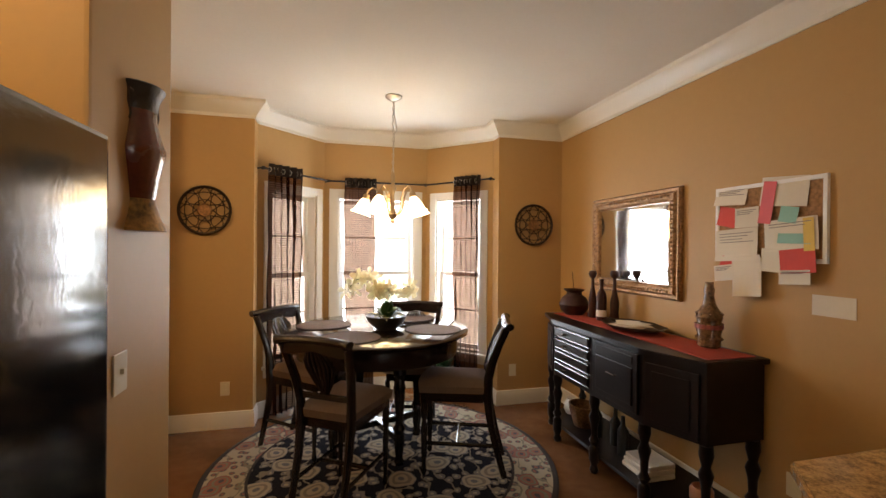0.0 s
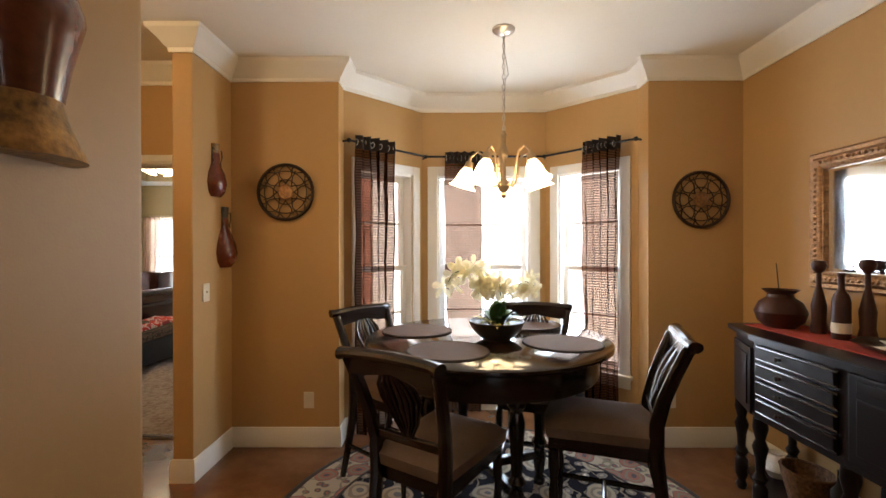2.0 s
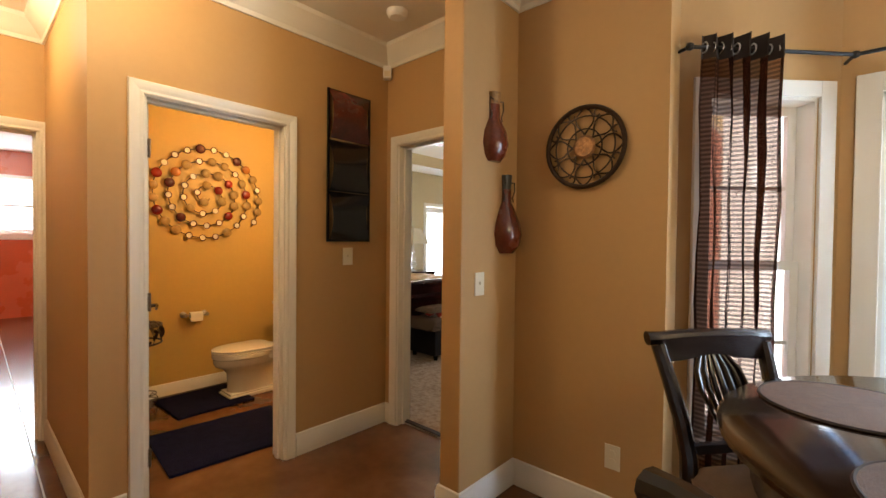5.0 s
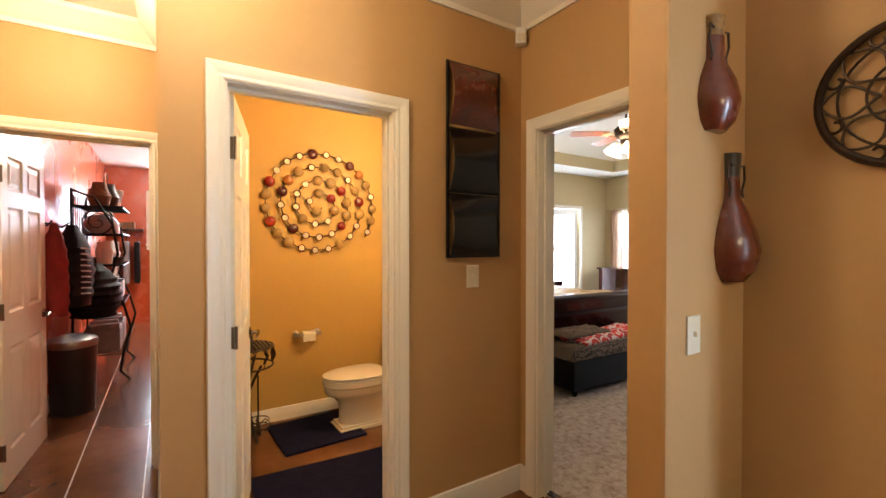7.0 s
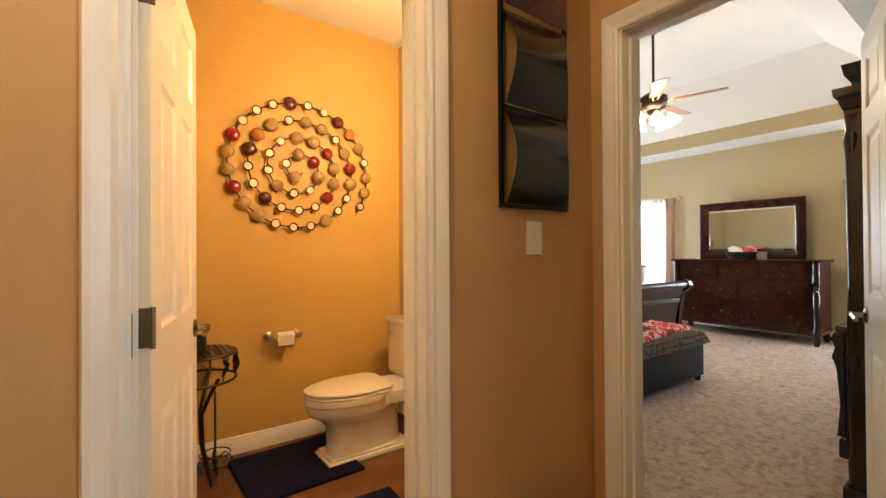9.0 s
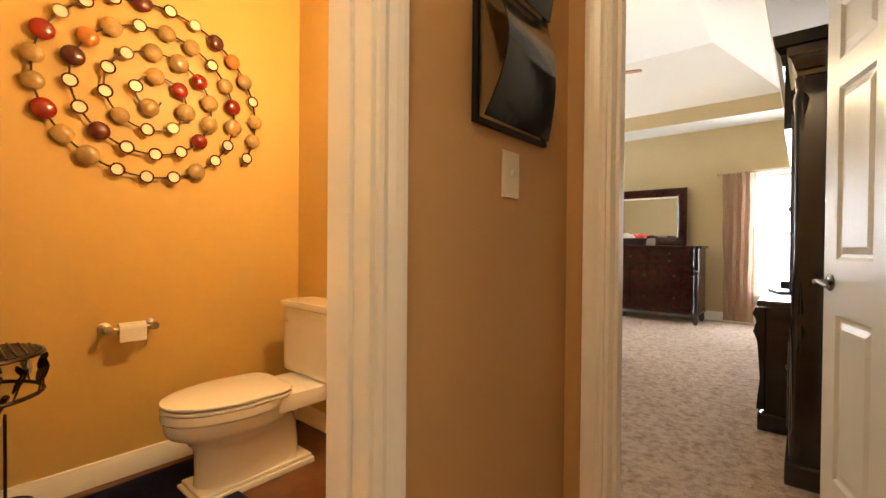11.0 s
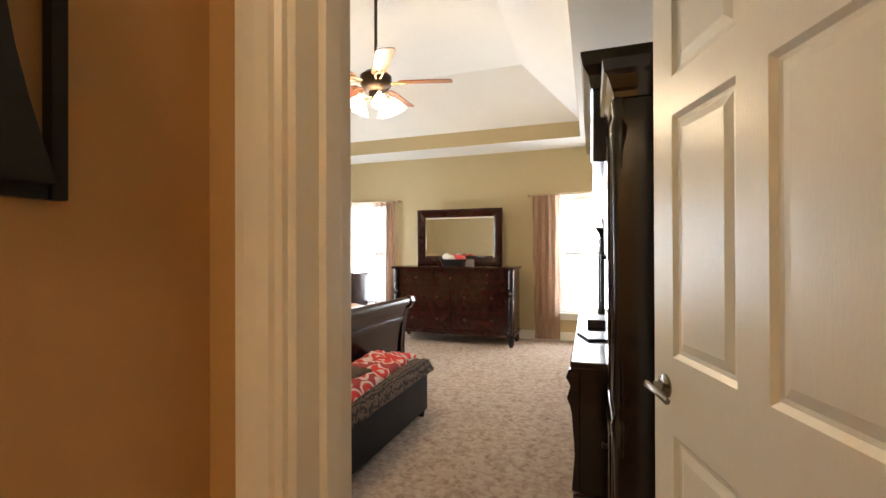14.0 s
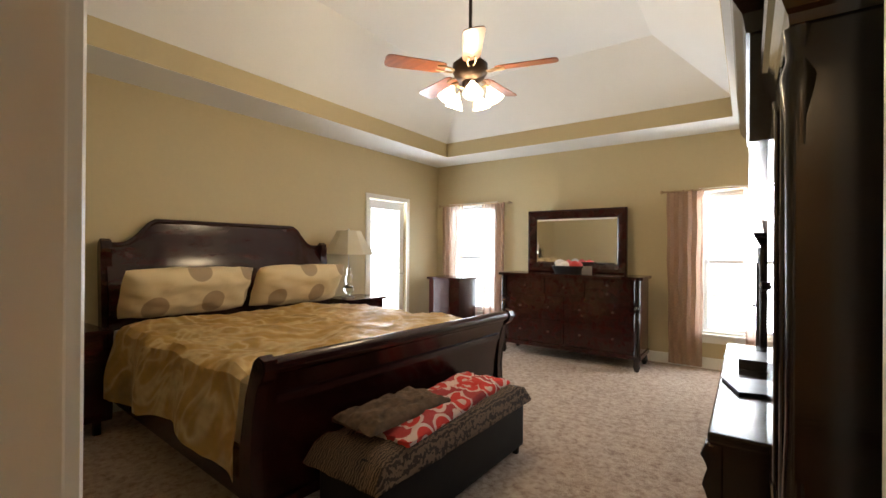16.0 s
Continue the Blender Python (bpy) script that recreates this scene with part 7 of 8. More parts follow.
def curved_board(bm_, profile, y0, y1, thick, top=None):
    """A board bent along (x, z), upright and thick, from y0 to y1; top(y) trims its height."""
    n_ = 24
    rows_ = []
    for i in range(n_ + 1):
        y = y0 + (y1 - y0) * i / n_
        k = top(y) if top else 1.0
        row_ = []
        for side_ in (0, 1):
            pr_ = profile if side_ == 0 else profile[::-1]
            for x, z in pr_:
                zz = z if z < 0.8 else 0.8 + (z - 0.8) * k
                row_.append(bm_.verts.new((x + (thick if side_ else 0), y, zz)))
        rows_.append(row_)
    for p, q in zip(rows_, rows_[1:]):
        for i in range(len(p)):
            j = (i + 1) % len(p)
            bm_.faces.new((p[i], p[j], q[j], q[i]))
    bm_.faces.new(rows_[0])
    bm_.faces.new(rows_[-1])


def arch(y):
    u = abs(y) / HB
    if u < 0.64:
        return 1.0
    t = min(1, (u - 0.64) / 0.22)
    return 1.0 - 0.27 * math.sin(t * math.pi / 2) ** 1.1


bm = bmesh.new()
curved_board(bm, [(0.09, 0.25), (0.09, 0.6), (0.10, 0.85), (0.098, 1.0), (0.088, 1.10), (0.068, 1.20), (0.038, 1.30), (0.0, 1.40), (-0.028, 1.48), (-0.040, 1.56)], -HB + 0.04, HB - 0.04, 0.045, arch)
part("headboard", bm, M_CHERRY, bed, smooth=True)
bm = bmesh.new()
n = 40
pts = []
for i in range(n + 1):
    y = -HB + 0.05 + (2 * HB - 0.10) * i / n
    k = arch(y)
    pts.append((-0.010, y, 0.8 + 0.765 * k))
tube(bm, pts, 0.024, 8)
part("head_roll", bm, M_CHERRY, bed, smooth=True)
for s in (-1, 1):
    bm = bmesh.new()
    prof = [(0.12, 0.0), (0.13, 0.3), (0.12, 0.75), (0.09, 1.05), (0.06, 1.25), (0.075, 1.33), (0.06, 1.39), (0.02, 1.41), (-0.02, 1.38), (-0.03, 1.30), (-0.01, 1.1), (0.02, 0.8), (0.03, 0.0)]
    prism(bm, prof, 0.075, Matrix.Translation((0, s * HB - (0.075 if s > 0 else 0), 0)), 0.006)
    part("head_post", bm, M_CHERRY, bed)
FX = 2.37
bm = bmesh.new()
fp = [(FX - 0.02, 0.12), (FX - 0.015, 0.30), (FX - 0.01, 0.45), (FX + 0.01, 0.60), (FX + 0.045, 0.72), (FX + 0.085, 0.80), (FX + 0.10, 0.822)]
curved_board(bm, fp, -HB + 0.05, HB - 0.05, 0.04)
part("footboard", bm, M_CHERRY, bed, smooth=True)
bm = bmesh.new()
tube(bm, [(FX + 0.105, -HB + i * 2 * HB / 8, 0.822) for i in range(9)], 0.042, 12)
part("foot_roll", bm, M_CHERRY, bed, smooth=True)
for z in (0.16, 0.66):
    bm = bmesh.new()
    dx = 0.045 if z > 0.5 else 0.0
    box(bm, FX + 0.018 + dx, FX + 0.040 + dx, -HB + 0.10, HB - 0.10, z - 0.02, z + 0.02, 0.006)
    part("bead", bm, M_CHERRY, bed)
for s in (-1, 1):
    bm = bmesh.new()
    prof = [(FX - 0.06, 0.0), (FX - 0.05, 0.45), (FX - 0.01, 0.68), (FX + 0.04, 0.79), (FX + 0.06, 0.85), (FX + 0.10, 0.875), (FX + 0.145, 0.86), (FX + 0.16, 0.82), (FX + 0.14, 0.775), (FX + 0.09, 0.74), (FX + 0.06, 0.60), (FX + 0.04, 0.42), (FX + 0.06, 0.15), (FX + 0.08, 0.0)]
    prism(bm, prof, 0.07, Matrix.Translation((0, s * HB - (0.07 if s > 0 else 0), 0)), 0.006)
    part("foot_post", bm, M_CHERRY, bed)
    bm = bmesh.new()
    box(bm, 0.12, FX - 0.04, s * (HB - 0.03) - 0.015, s * (HB - 0.03) + 0.015, 0.20, 0.42, 0.006)
    part("side_rail", bm, M_CHERRY, bed)
e = thing("mattress", (*BEDAT, 0.36), BEDRZ, "thick white mattress on the sleigh bed", "mattress")
bm = bmesh.new()
box(bm, 0.13, FX - 0.05, -HB + 0.06, HB - 0.06, 0, 0.36, 0.06)
part("mattress_body", bm, M_WHITE, e)
e = thing("comforter", (*BEDAT, 0), BEDRZ, "gold leaf-print comforter draped over the bed", "comforter")
bm = bmesh.new()
NX, NY = 72, 96
vs = []
nz = noise.noise
for i in range(NX + 1):
    row = []
    for j in range(NY + 1):
        u, v = i / NX, j / NY * 2 - 1
        x = 0.42 + u * (FX - 0.10 - 0.42)
        s_ = v * 1.48
        half = HB - 0.06
        over = abs(s_) - half
        k = 1 if s_ > 0 else -1
        wob = 0.042 * nz(Vector((x * 3, s_ * 3, 1))) + 0.030 * (0.35 - abs(nz(Vector((x * 6, s_ * 5, 5))))) + 0.012 * nz(Vector((x * 14, s_ * 14, 2)))
        if over <= 0:
            y, z = s_, 0.790 + wob - 0.02 * (abs(s_) / half) ** 8 - 0.03 * max(0, u - 0.9) * 10 * 0.5
        else:
            y = k * (half + 0.03 + 0.05 * min(1, over * 3) + 0.035 * math.sin(9 * x + 2 * k) * min(1, over * 4))
            z = 0.765 - over * (0.92 + 0.10 * math.sin(3 * x)) + wob * 0.5
        row.append(bm.verts.new((x, y, z)))
    vs.append(row)
for i in range(NX):
    for j in range(NY):
        bm.faces.new((vs[i][j], vs[i + 1][j], vs[i + 1][j + 1], vs[i][j + 1]))
geo = bmesh.ops.solidify(bm, geom=bm.faces[:], thickness=0.02)
part("quilt", bm, M_COMFORTER, e, smooth=True)
for k, y in enumerate((-0.51, 0.51)):
    e = thing("pillow", (BEDAT[0] + 0.20 + 0.0645 * y, BEDAT[1] + y - 0.01, 0.80), BEDRZ, "plump cream pillow with taupe dots against the headboard", "pillow", "pillows on the bed")
    bm = bmesh.new()
    N = 26
    top = {}
    m = Matrix.Translation((0.16, 0, 0.20)) @ Matrix.Rotation(radians(-62), 4, "Y")
    for sgn in (1, -1):
        for i in range(N + 1):
            for j in range(N + 1):
                u, v = i / N * 2 - 1, j / N * 2 - 1
                h = 0.115 * max(0, (1 - abs(u) ** 3)) ** 0.6 * max(0, (1 - v ** 4)) ** 0.6
                if sgn < 0 and (abs(u) == 1 or abs(v) == 1):
                    top[(sgn, i, j)] = top[(1, i, j)]
                    continue
                w = 1 - 0.05 * (u * u + v * v) + 0.03 * abs(u * v)
                top[(sgn, i, j)] = bm.verts.new(m @ Vector((u * 0.225 * w, v * 0.515 * w, sgn * h + 0.020 * nz(Vector((u * 2.5, v * 4, k + sgn))) + 0.008 * nz(Vector((u * 8, v * 14, k + 3))))))
        for i in range(N):
            for j in range(N):
                bm.faces.new((top[(sgn, i, j)], top[(sgn, i + 1, j)], top[(sgn, i + 1, j + 1)], top[(sgn, i, j + 1)]))
    part("pillow_body", bm, M_PILLOW, e, smooth=True)


def nightstand(x, y, label):
    q = put("nightstand", x, y, 0.015, label, "nightstand", "nightstands beside the bed")
    b = bmesh.new()
    box(b, 0, 0.46, -0.30, 0.30, 0.72, 0.75, 0.006)
    part("top", b, M_CHERRY, q)
    b = bmesh.new()
    box(b, 0.02, 0.43, -0.27, 0.27, 0.10, 0.72, 0.004)
    part("carcass", b, M_CHERRY, q)
    for i in range(2):
        b = bmesh.new()
        box(b, 0.425, 0.445, -0.24, 0.24, 0.16 + 0.28 * i, 0.40 + 0.28 * i, 0.005)
        d_ = part("drawer", b, M_CHERRY, q)
        b = bmesh.new()
        lathe(b, [(0, 0), (0.008, 0), (0.006, 0.012), (0.014, 0.02), (0, 0.028)], 10, Matrix.Translation((0.445, 0, 0.28 + 0.28 * i)) @ Matrix.Rotation(radians(90), 4, "Y"))
        part("knob", b, M_BRONZE, d_)
    for sx in (0.03, 0.38):
        for sy in (-0.26, 0.22):
            b = bmesh.new()
            box(b, sx, sx + 0.045, sy, sy + 0.045, 0, 0.10, 0.006)
            part("foot", b, M_CHERRY, q)


nightstand(-6.46, 8.30, "dark cherry nightstand with a lamp beside the bed")
nightstand(-6.46, 5.40, "dark cherry nightstand in the shaded corner by the bed")
e = put("table_lamp", -6.22, 8.165, 0.768, "glass table lamp with a square bell beige shade on the nightstand", "table lamp")
bm = bmesh.new()
lathe(bm, [(0, 0), (0.075, 0), (0.075, 0.012), (0.02, 0.02), (0.012, 0.03), (0.0, 0.03)], 20)
part("base", bm, M_NICKEL, e, smooth=True)
bm = bmesh.new()
lathe(bm, [(0, 0.03), (0.02, 0.04), (0.06, 0.08), (0.065, 0.12), (0.03, 0.16), (0.045, 0.20), (0.05, 0.24), (0.025, 0.29), (0.03, 0.33), (0.018, 0.37), (0, 0.38)], 20)
part("glass_body", bm, M_CRYSTAL, e, smooth=True)
bm = bmesh.new()
tube(bm, [(0, 0, 0.37), (0, 0, 0.82)], 0.005, 6)
lathe(bm, [(0, 0.80), (0.012, 0.81), (0.008, 0.83), (0, 0.84)], 10)
part("stem", bm, M_NICKEL, e)
bm = bmesh.new()
rings = []
for r, z in ((0.300, 0.525), (0.262, 0.59), (0.215, 0.67), (0.170, 0.75), (0.145, 0.81), (0.141, 0.81), (0.211, 0.67), (0.296, 0.525)):
    rings.append([bm.verts.new((r * (0.86 if k % 2 else 1.0) * math.cos(k * math.pi / 4 + math.pi / 4), r * (0.86 if k % 2 else 1.0) * math.sin(k * math.pi / 4 + math.pi / 4), z)) for k in range(8)])
for a, b in zip(rings, rings[1:]):
    for k in range(8):
        bm.faces.new((a[k], a[(k + 1) % 8], b[(k + 1) % 8], b[k]))
part("shade", bm, M_SHADECLOTH, e)
e = put("alarm_clock", -6.15, 5.52, 0.768, "small black clock on the shaded nightstand", "clock")
bm = bmesh.new()
box(bm, -0.05, 0.03, -0.07, 0.07, 0, 0.07, 0.01)
part("case", bm, M_BLACKPLASTIC, e)

# bench with blankets
e = put("storage_bench", -3.70, 6.545, 0.015, "black leather storage bench at the foot of the bed", "bench")
e.rotation_euler = (0, 0, radians(-1.5))
bm = bmesh.new()
box(bm, -0.205, 0.205, -0.665, 0.665, 0.05, 0.36, 0.012)
part("body", bm, M_LEATHER, e)
bm = bmesh.new()
box(bm, -0.212, 0.212, -0.672, 0.672, 0.365, 0.43, 0.02)
part("lid", bm, M_LEATHER, e)
for sx in (-1, 1):
    for sy in (-1, 1):
        bm = bmesh.new()
        lathe(bm, [(0, 0), (0.022, 0), (0.028, 0.05), (0, 0.05)], 12, Matrix.Translation((sx * 0.17, sy * 0.62, 0)))
        part("foot", bm, M_DARK, e)


def blanket(name, x0, x1, y0, y1, z, h, mt, label, seed, drop=0.0, rz=0.0):
    q = put(name, (x0 + x1) / 2, (y0 + y1) / 2, z, label, "blanket")
    q.rotation_euler = (0, 0, radians(rz))
    b = bmesh.new()
    N_ = 26
    wx, wy = (x1 - x0) / 2, (y1 - y0) / 2
    g_ = []
    for i in range(N_ + 1):
        r_ = []
        for j in range(N_ + 1):
            u, v = i / N_ * 2 - 1, j / N_ * 2 - 1
            edge = max(abs(u), abs(v))
            zz = h * (1 - edge ** 6 * 0.75) + 0.018 * nz(Vector((u * 2.5 + seed, v * 3.5, seed))) + 0.016 * nz(Vector((u * 6, v * 9, seed)))
            if edge > 0.9:
                zz -= drop * (edge - 0.9) / 0.1
            r_.append(b.verts.new((u * wx * (1 + 0.04 * nz(Vector((v * 3, seed, 0)))), v * wy * (1 + 0.03 * nz(Vector((u * 3, seed, 2)))), zz)))
        g_.append(r_)
    rim_ = [g_[i][0] for i in range(N_ + 1)] + [g_[N_][j] for j in range(1, N_ + 1)] + [g_[i][N_] for i in range(N_ - 1, -1, -1)] + [g_[0][j] for j in range(N_ - 1, 0, -1)]
    for i in range(N_):
        for j in range(N_):
            b.faces.new((g_[i][j], g_[i + 1][j], g_[i + 1][j + 1], g_[i][j + 1]))
    low_ = [b.verts.new((v.co.x, v.co.y, 0.0 - drop)) for v in rim_]
    for i in range(len(rim_)):
        j = (i + 1) % len(rim_)
        b.faces.new((rim_[i], rim_[j], low_[j], low_[i]))
    if not drop:
        b.faces.new(low_)
    part("folded_cloth", b, mt, q, smooth=True)


BT = 0.446
blanket("zebra_throw", -3.94, -3.455, 5.81, 7.235, BT, 0.030, M_ZEBRA, "brown and cream zebra fleece throw covering the bench", 3, 0.09, -1.5)
blanket("floral_blanket", -3.86, -3.52, 6.02, 7.14, BT + 0.024, 0.060, M_REDFLORAL, "folded red and cream floral fleece blanket on the bench", 7, 0, 3)
blanket("taupe_blanket", -3.88, -3.60, 5.93, 6.50, BT + 0.076, 0.055, M_BROWNFLEECE, "folded taupe fleece blanket lying on the floral one", 12, 0, -4)

# dresser with mirror
DX0, DX1, DY = -4.97, -3.20, 9.66
e = thing("dresser", ((DX0 + DX1) / 2, DY, 0.015), 0, "dark cherry dresser with seven drawers and turned corner posts", "dresser")
HW = (DX1 - DX0) / 2
bm = bmesh.new()
box(bm, -HW, HW, 0, 0.54, 1.015, 1.05, 0.008)
part("top", bm, M_CHERRY, e)
bm = bmesh.new()
box(bm, -HW + 0.03, HW - 0.03, 0.045, 0.52, 0.13, 1.015, 0.004)
part("carcass", bm, M_CHERRY, e)
bm = bmesh.new()
box(bm, -HW + 0.02, HW - 0.02, 0.02, 0.53, 0.13, 0.18, 0.008)
part("base_moulding", bm, M_CHERRY, e)
inner = HW - 0.13
cells = [(-inner, -inner / 3 - 0.01, 0.80, 0.99), (-inner / 3 + 0.01, inner / 3 - 0.01, 0.80, 0.99), (inner / 3 + 0.01, inner, 0.90, 0.99), (inner / 3 + 0.01, inner, 0.80, 0.885),
         (-inner, -0.01, 0.50, 0.775), (0.01, inner, 0.50, 0.775), (-inner, -0.01, 0.20, 0.475), (0.01, inner, 0.20, 0.475)]
for x0, x1, z0, z1 in cells:
    bm = bmesh.new()
    box(bm, x0, x1, 0.026, 0.05, z0, z1, 0.006)
    if z1 - z0 > 0.12:
        box(bm, x0 + 0.03, x1 - 0.03, 0.020, 0.03, z0 + 0.03, z1 - 0.03, 0.005)
    d = part("drawer", bm, M_CHERRY, e)
    for fx in ((0.5,) if x1 - x0 < 0.6 else (0.25, 0.75)):
        bm = bmesh.new()
        lathe(bm, [(0, 0), (0.014, 0.0), (0.008, 0.01), (0.015, 0.02), (0, 0.028)], 10, Matrix.Translation((x0 + (x1 - x0) * fx, 0.022, (z0 + z1) / 2)) @ Matrix.Rotation(radians(90), 4, "X"))
        part("knob", bm, M_BRONZE, d)
for s in (-1, 1):
    bm = bmesh.new()
    lathe(bm, [(0.022, 0.0), (0.040, 0.05), (0.030, 0.10), (0.038, 0.13), (0.038, 0.20), (0.026, 0.23), (0.034, 0.40), (0.036, 0.62), (0.026, 0.66), (0.040, 0.69), (0.028, 0.72), (0.040, 0.76), (0.036, 0.80), (0.036, 1.012)], 16, Matrix.Translation((s * (HW - 0.065), 0.04, 0)))
    part("corner_post", bm, M_DARK, e, smooth=True)
    bm = bmesh.new()
    lathe(bm, [(0.022, 0.0), (0.040, 0.05), (0.030, 0.13), (0, 0.13)], 12, Matrix.Translation((s * (HW - 0.065), 0.47, 0)))
    part("foot", bm, M_DARK, e, smooth=True)
DZ = 1.066
e = thing("dresser_mirror", (-4.11, 10.16, DZ), 0, "mirror with a wide dark cherry frame standing on the dresser", "mirror")
m = Matrix.Translation((0, 0, 0.415))
bm = bmesh.new()
frame_ring(bm, 1.29, 0.83, [(0, 0.0), (0, 0.035), (0.02, 0.045), (0.06, 0.04), (0.10, 0.028), (0.115, 0.02), (0.115, 0.012)])
bmesh.ops.transform(bm, matrix=m, verts=bm.verts[:])
part("frame", bm, M_CHERRY, e)
bm = bmesh.new()
box(bm, -0.645, 0.645, -0.002, 0.02, 0.0, 0.83, 0.004)
part("backing", bm, M_DARK, e)
bm = bmesh.new()
frame_ring(bm, 1.06, 0.60, [(0, 0.010), (0.028, 0.015)])
vs = [bm.verts.new((sx * 0.502, -0.015, sz * 0.272)) for sx, sz in ((-1, -1), (1, -1), (1, 1), (-1, 1))]
bm.faces.new(vs)
bmesh.ops.transform(bm, matrix=m, verts=bm.verts[:])
part("mirror_glass", bm, M_MIRROR, e)
e = put("trinket_basket", -4.10, 9.86, DZ, "low dark basket heaped with pink and white cloths on the dresser", "basket")
bm = bmesh.new()
lathe(bm, [(0, 0), (0.16, 0), (0.21, 0.10), (0.20, 0.10), (0.15, 0.01), (0, 0.01)], 20, squash=0.6)
part("basket_body", bm, M_BLACKPLASTIC, e)
for k, (x, y, r, mt) in enumerate(((-0.09, 0, 0.07, M_WHITE), (0.0, 0.02, 0.065, M_PAPERPINK), (0.09, -0.01, 0.06, M_PAPERRED), (-0.02, -0.04, 0.05, M_WHITE), (0.13, 0.02, 0.045, M_PAPERPINK))):
    bm = bmesh.new()
    bmesh.ops.create_icosphere(bm, subdivisions=3, radius=r)
    for v in bm.verts:
        v.co *= 1 + 0.35 * nz(v.co * 18 + Vector((k, 0, 0)))
        v.co += Vector((x, y, 0.11))
    part("crumpled_cloth", bm, mt, e, smooth=True)
e = put("photo_frame", -3.86, 9.83, DZ, "small picture frame leaning on the dresser top", "photo frame")
bm = bmesh.new()
box(bm, -0.06, 0.06, 0, 0.012, 0, 0.10, 0.003)
part("frame", bm, M_STEEL, e)
bm = bmesh.new()
box(bm, -0.045, 0.045, -0.002, 0.0, 0.015, 0.085)
part("picture", bm, M_GREY, e)

# small chest in the north-west corner
e = put("jewellery_chest", -5.92, 9.95, 0.015, "dark cherry lingerie chest with curved front in the corner", "chest")
bm = bmesh.new()
plan_prism(bm, [(-0.30, 0.28), (-0.30, -0.22), (-0.15, -0.28), (0.15, -0.28), (0.30, -0.22), (0.30, 0.28)], 0.90, 0.935)
part("top", bm, M_CHERRY, e)
bm = bmesh.new()
plan_prism(bm, [(-0.27, 0.26), (-0.27, -0.20), (-0.14, -0.25), (0.14, -0.25), (0.27, -0.20), (0.27, 0.26)], 0.08, 0.90)
part("carcass", bm, M_CHERRY, e)
for k in range(4):
    bm = bmesh.new()
    box(bm, -0.14, 0.14, -0.262, -0.249, 0.13 + 0.19 * k, 0.30 + 0.19 * k, 0.005)
    part("drawer", bm, M_CHERRY, e)
for sx in (-1, 1):
    for sy in (-0.22, 0.22):
        bm = bmesh.new()
        box(bm, sx * 0.24 - 0.025, sx * 0.24 + 0.025, sy * 0.9 - 0.025, sy * 0.9 + 0.025, 0, 0.08, 0.005)
        part("foot", bm, M_CHERRY, e)

# bedroom curtains and rods
def bed_curtains(xa, xb, gap0, gap1, group):
    for x0, x1, wv in ((xa, gap0, 4), (gap1, xb, 4)):
        drape("bedroom_curtain", Matrix.Translation((x0, 10.27, 0)), x1 - x0, 0.04, 2.07, M_ROSE, "rose-beige sheer curtain hanging to the bedroom carpet", wv, 0.022, 0.0, group)
    r_ = thing("curtain_rod", (0, 0, 0), 0, "thin bronze curtain rod over the bedroom window", "curtain rod")
    b = bmesh.new()
    tube(b, [(xa - 0.06, 10.27, 2.06), (xb + 0.06, 10.27, 2.06)], 0.010, 8)
    part("rod", b, M_BRASS, r_)
    for x in (xa - 0.06, xb + 0.06):
        b = bmesh.new()
        lathe(b, [(0, -0.025), (0.016, -0.015), (0.022, 0), (0.016, 0.015), (0, 0.025)], 12, Matrix.Translation((x, 10.27, 2.06)))
        part("finial", b, M_BRASS, r_)
        b = bmesh.new()
        tube(b, [(x * 0.997, 10.27, 2.06), (x * 0.997, 10.349, 2.06)], 0.007, 6)
        part("bracket", b, M_BRASS, r_)


bed_curtains(-6.31, -5.19, -5.92, -5.58, "curtains at the west bedroom window")
bed_curtains(-3.05, -1.82, -2.67, -2.30, "curtains at the east bedroom window")
M_SLAT = mat("white_blind_slat", (0.78, 0.78, 0.76), 0.4, vary=0.02)
for nm, xa, zlow in (("west", -6.20, 0.46), ("east", -2.70, 1.90)):
    e = thing("window_blind", (xa, 10.40, 0), 0, "white slatted blind " + ("lowered" if zlow < 1 else "drawn up") + " inside the bedroom window", "blind")
    bm = bmesh.new()
    box(bm, 0.03, 0.79, -0.02, 0.02, 2.0, 2.035, 0.004)
    part("headrail", bm, M_SLAT, e)
    z = 1.985
    if zlow < 1:
        sl = None
        while z > zlow:
            if sl is None:
                bm = bmesh.new()
                box(bm, 0.035, 0.785, -0.012, 0.012, -0.0015, 0.0015, 0, Matrix.Rotation(radians(20), 4, "X"))
                sl = part("slat", bm, M_SLAT, e)
                sl.location = (0, 0, z)
            else:
                c = sl.copy()
                scene.collection.objects.link(c)
                c.location = (0, 0, z)
            z -= 0.042
    else:
        for k in range(5):
            bm = bmesh.new()
            box(bm, 0.035, 0.785, -0.014, 0.014, 1.985 - 0.018 * k, 1.996 - 0.018 * k, 0.002)
            part("slat", bm, M_SLAT, e)

# ceiling fan
FANX, FANY = -3.95, 7.265
e = thing("ceiling_fan", (FANX, FANY, 0), 0, "bronze ceiling fan with five oak blades and lit glass shades", "ceiling fan")
bm = bmesh.new()
lathe(bm, [(0, ZT - 0.085), (0.03, ZT - 0.085), (0.055, ZT - 0.06), (0.07, ZT - 0.01), (0.07, ZT - 0.001), (0, ZT - 0.001)], 24)
part("canopy", bm, M_BRONZE, e, smooth=True)
bm = bmesh.new()
tube(bm, [(0, 0, 2.81), (0, 0, ZT - 0.08)], 0.013, 10)
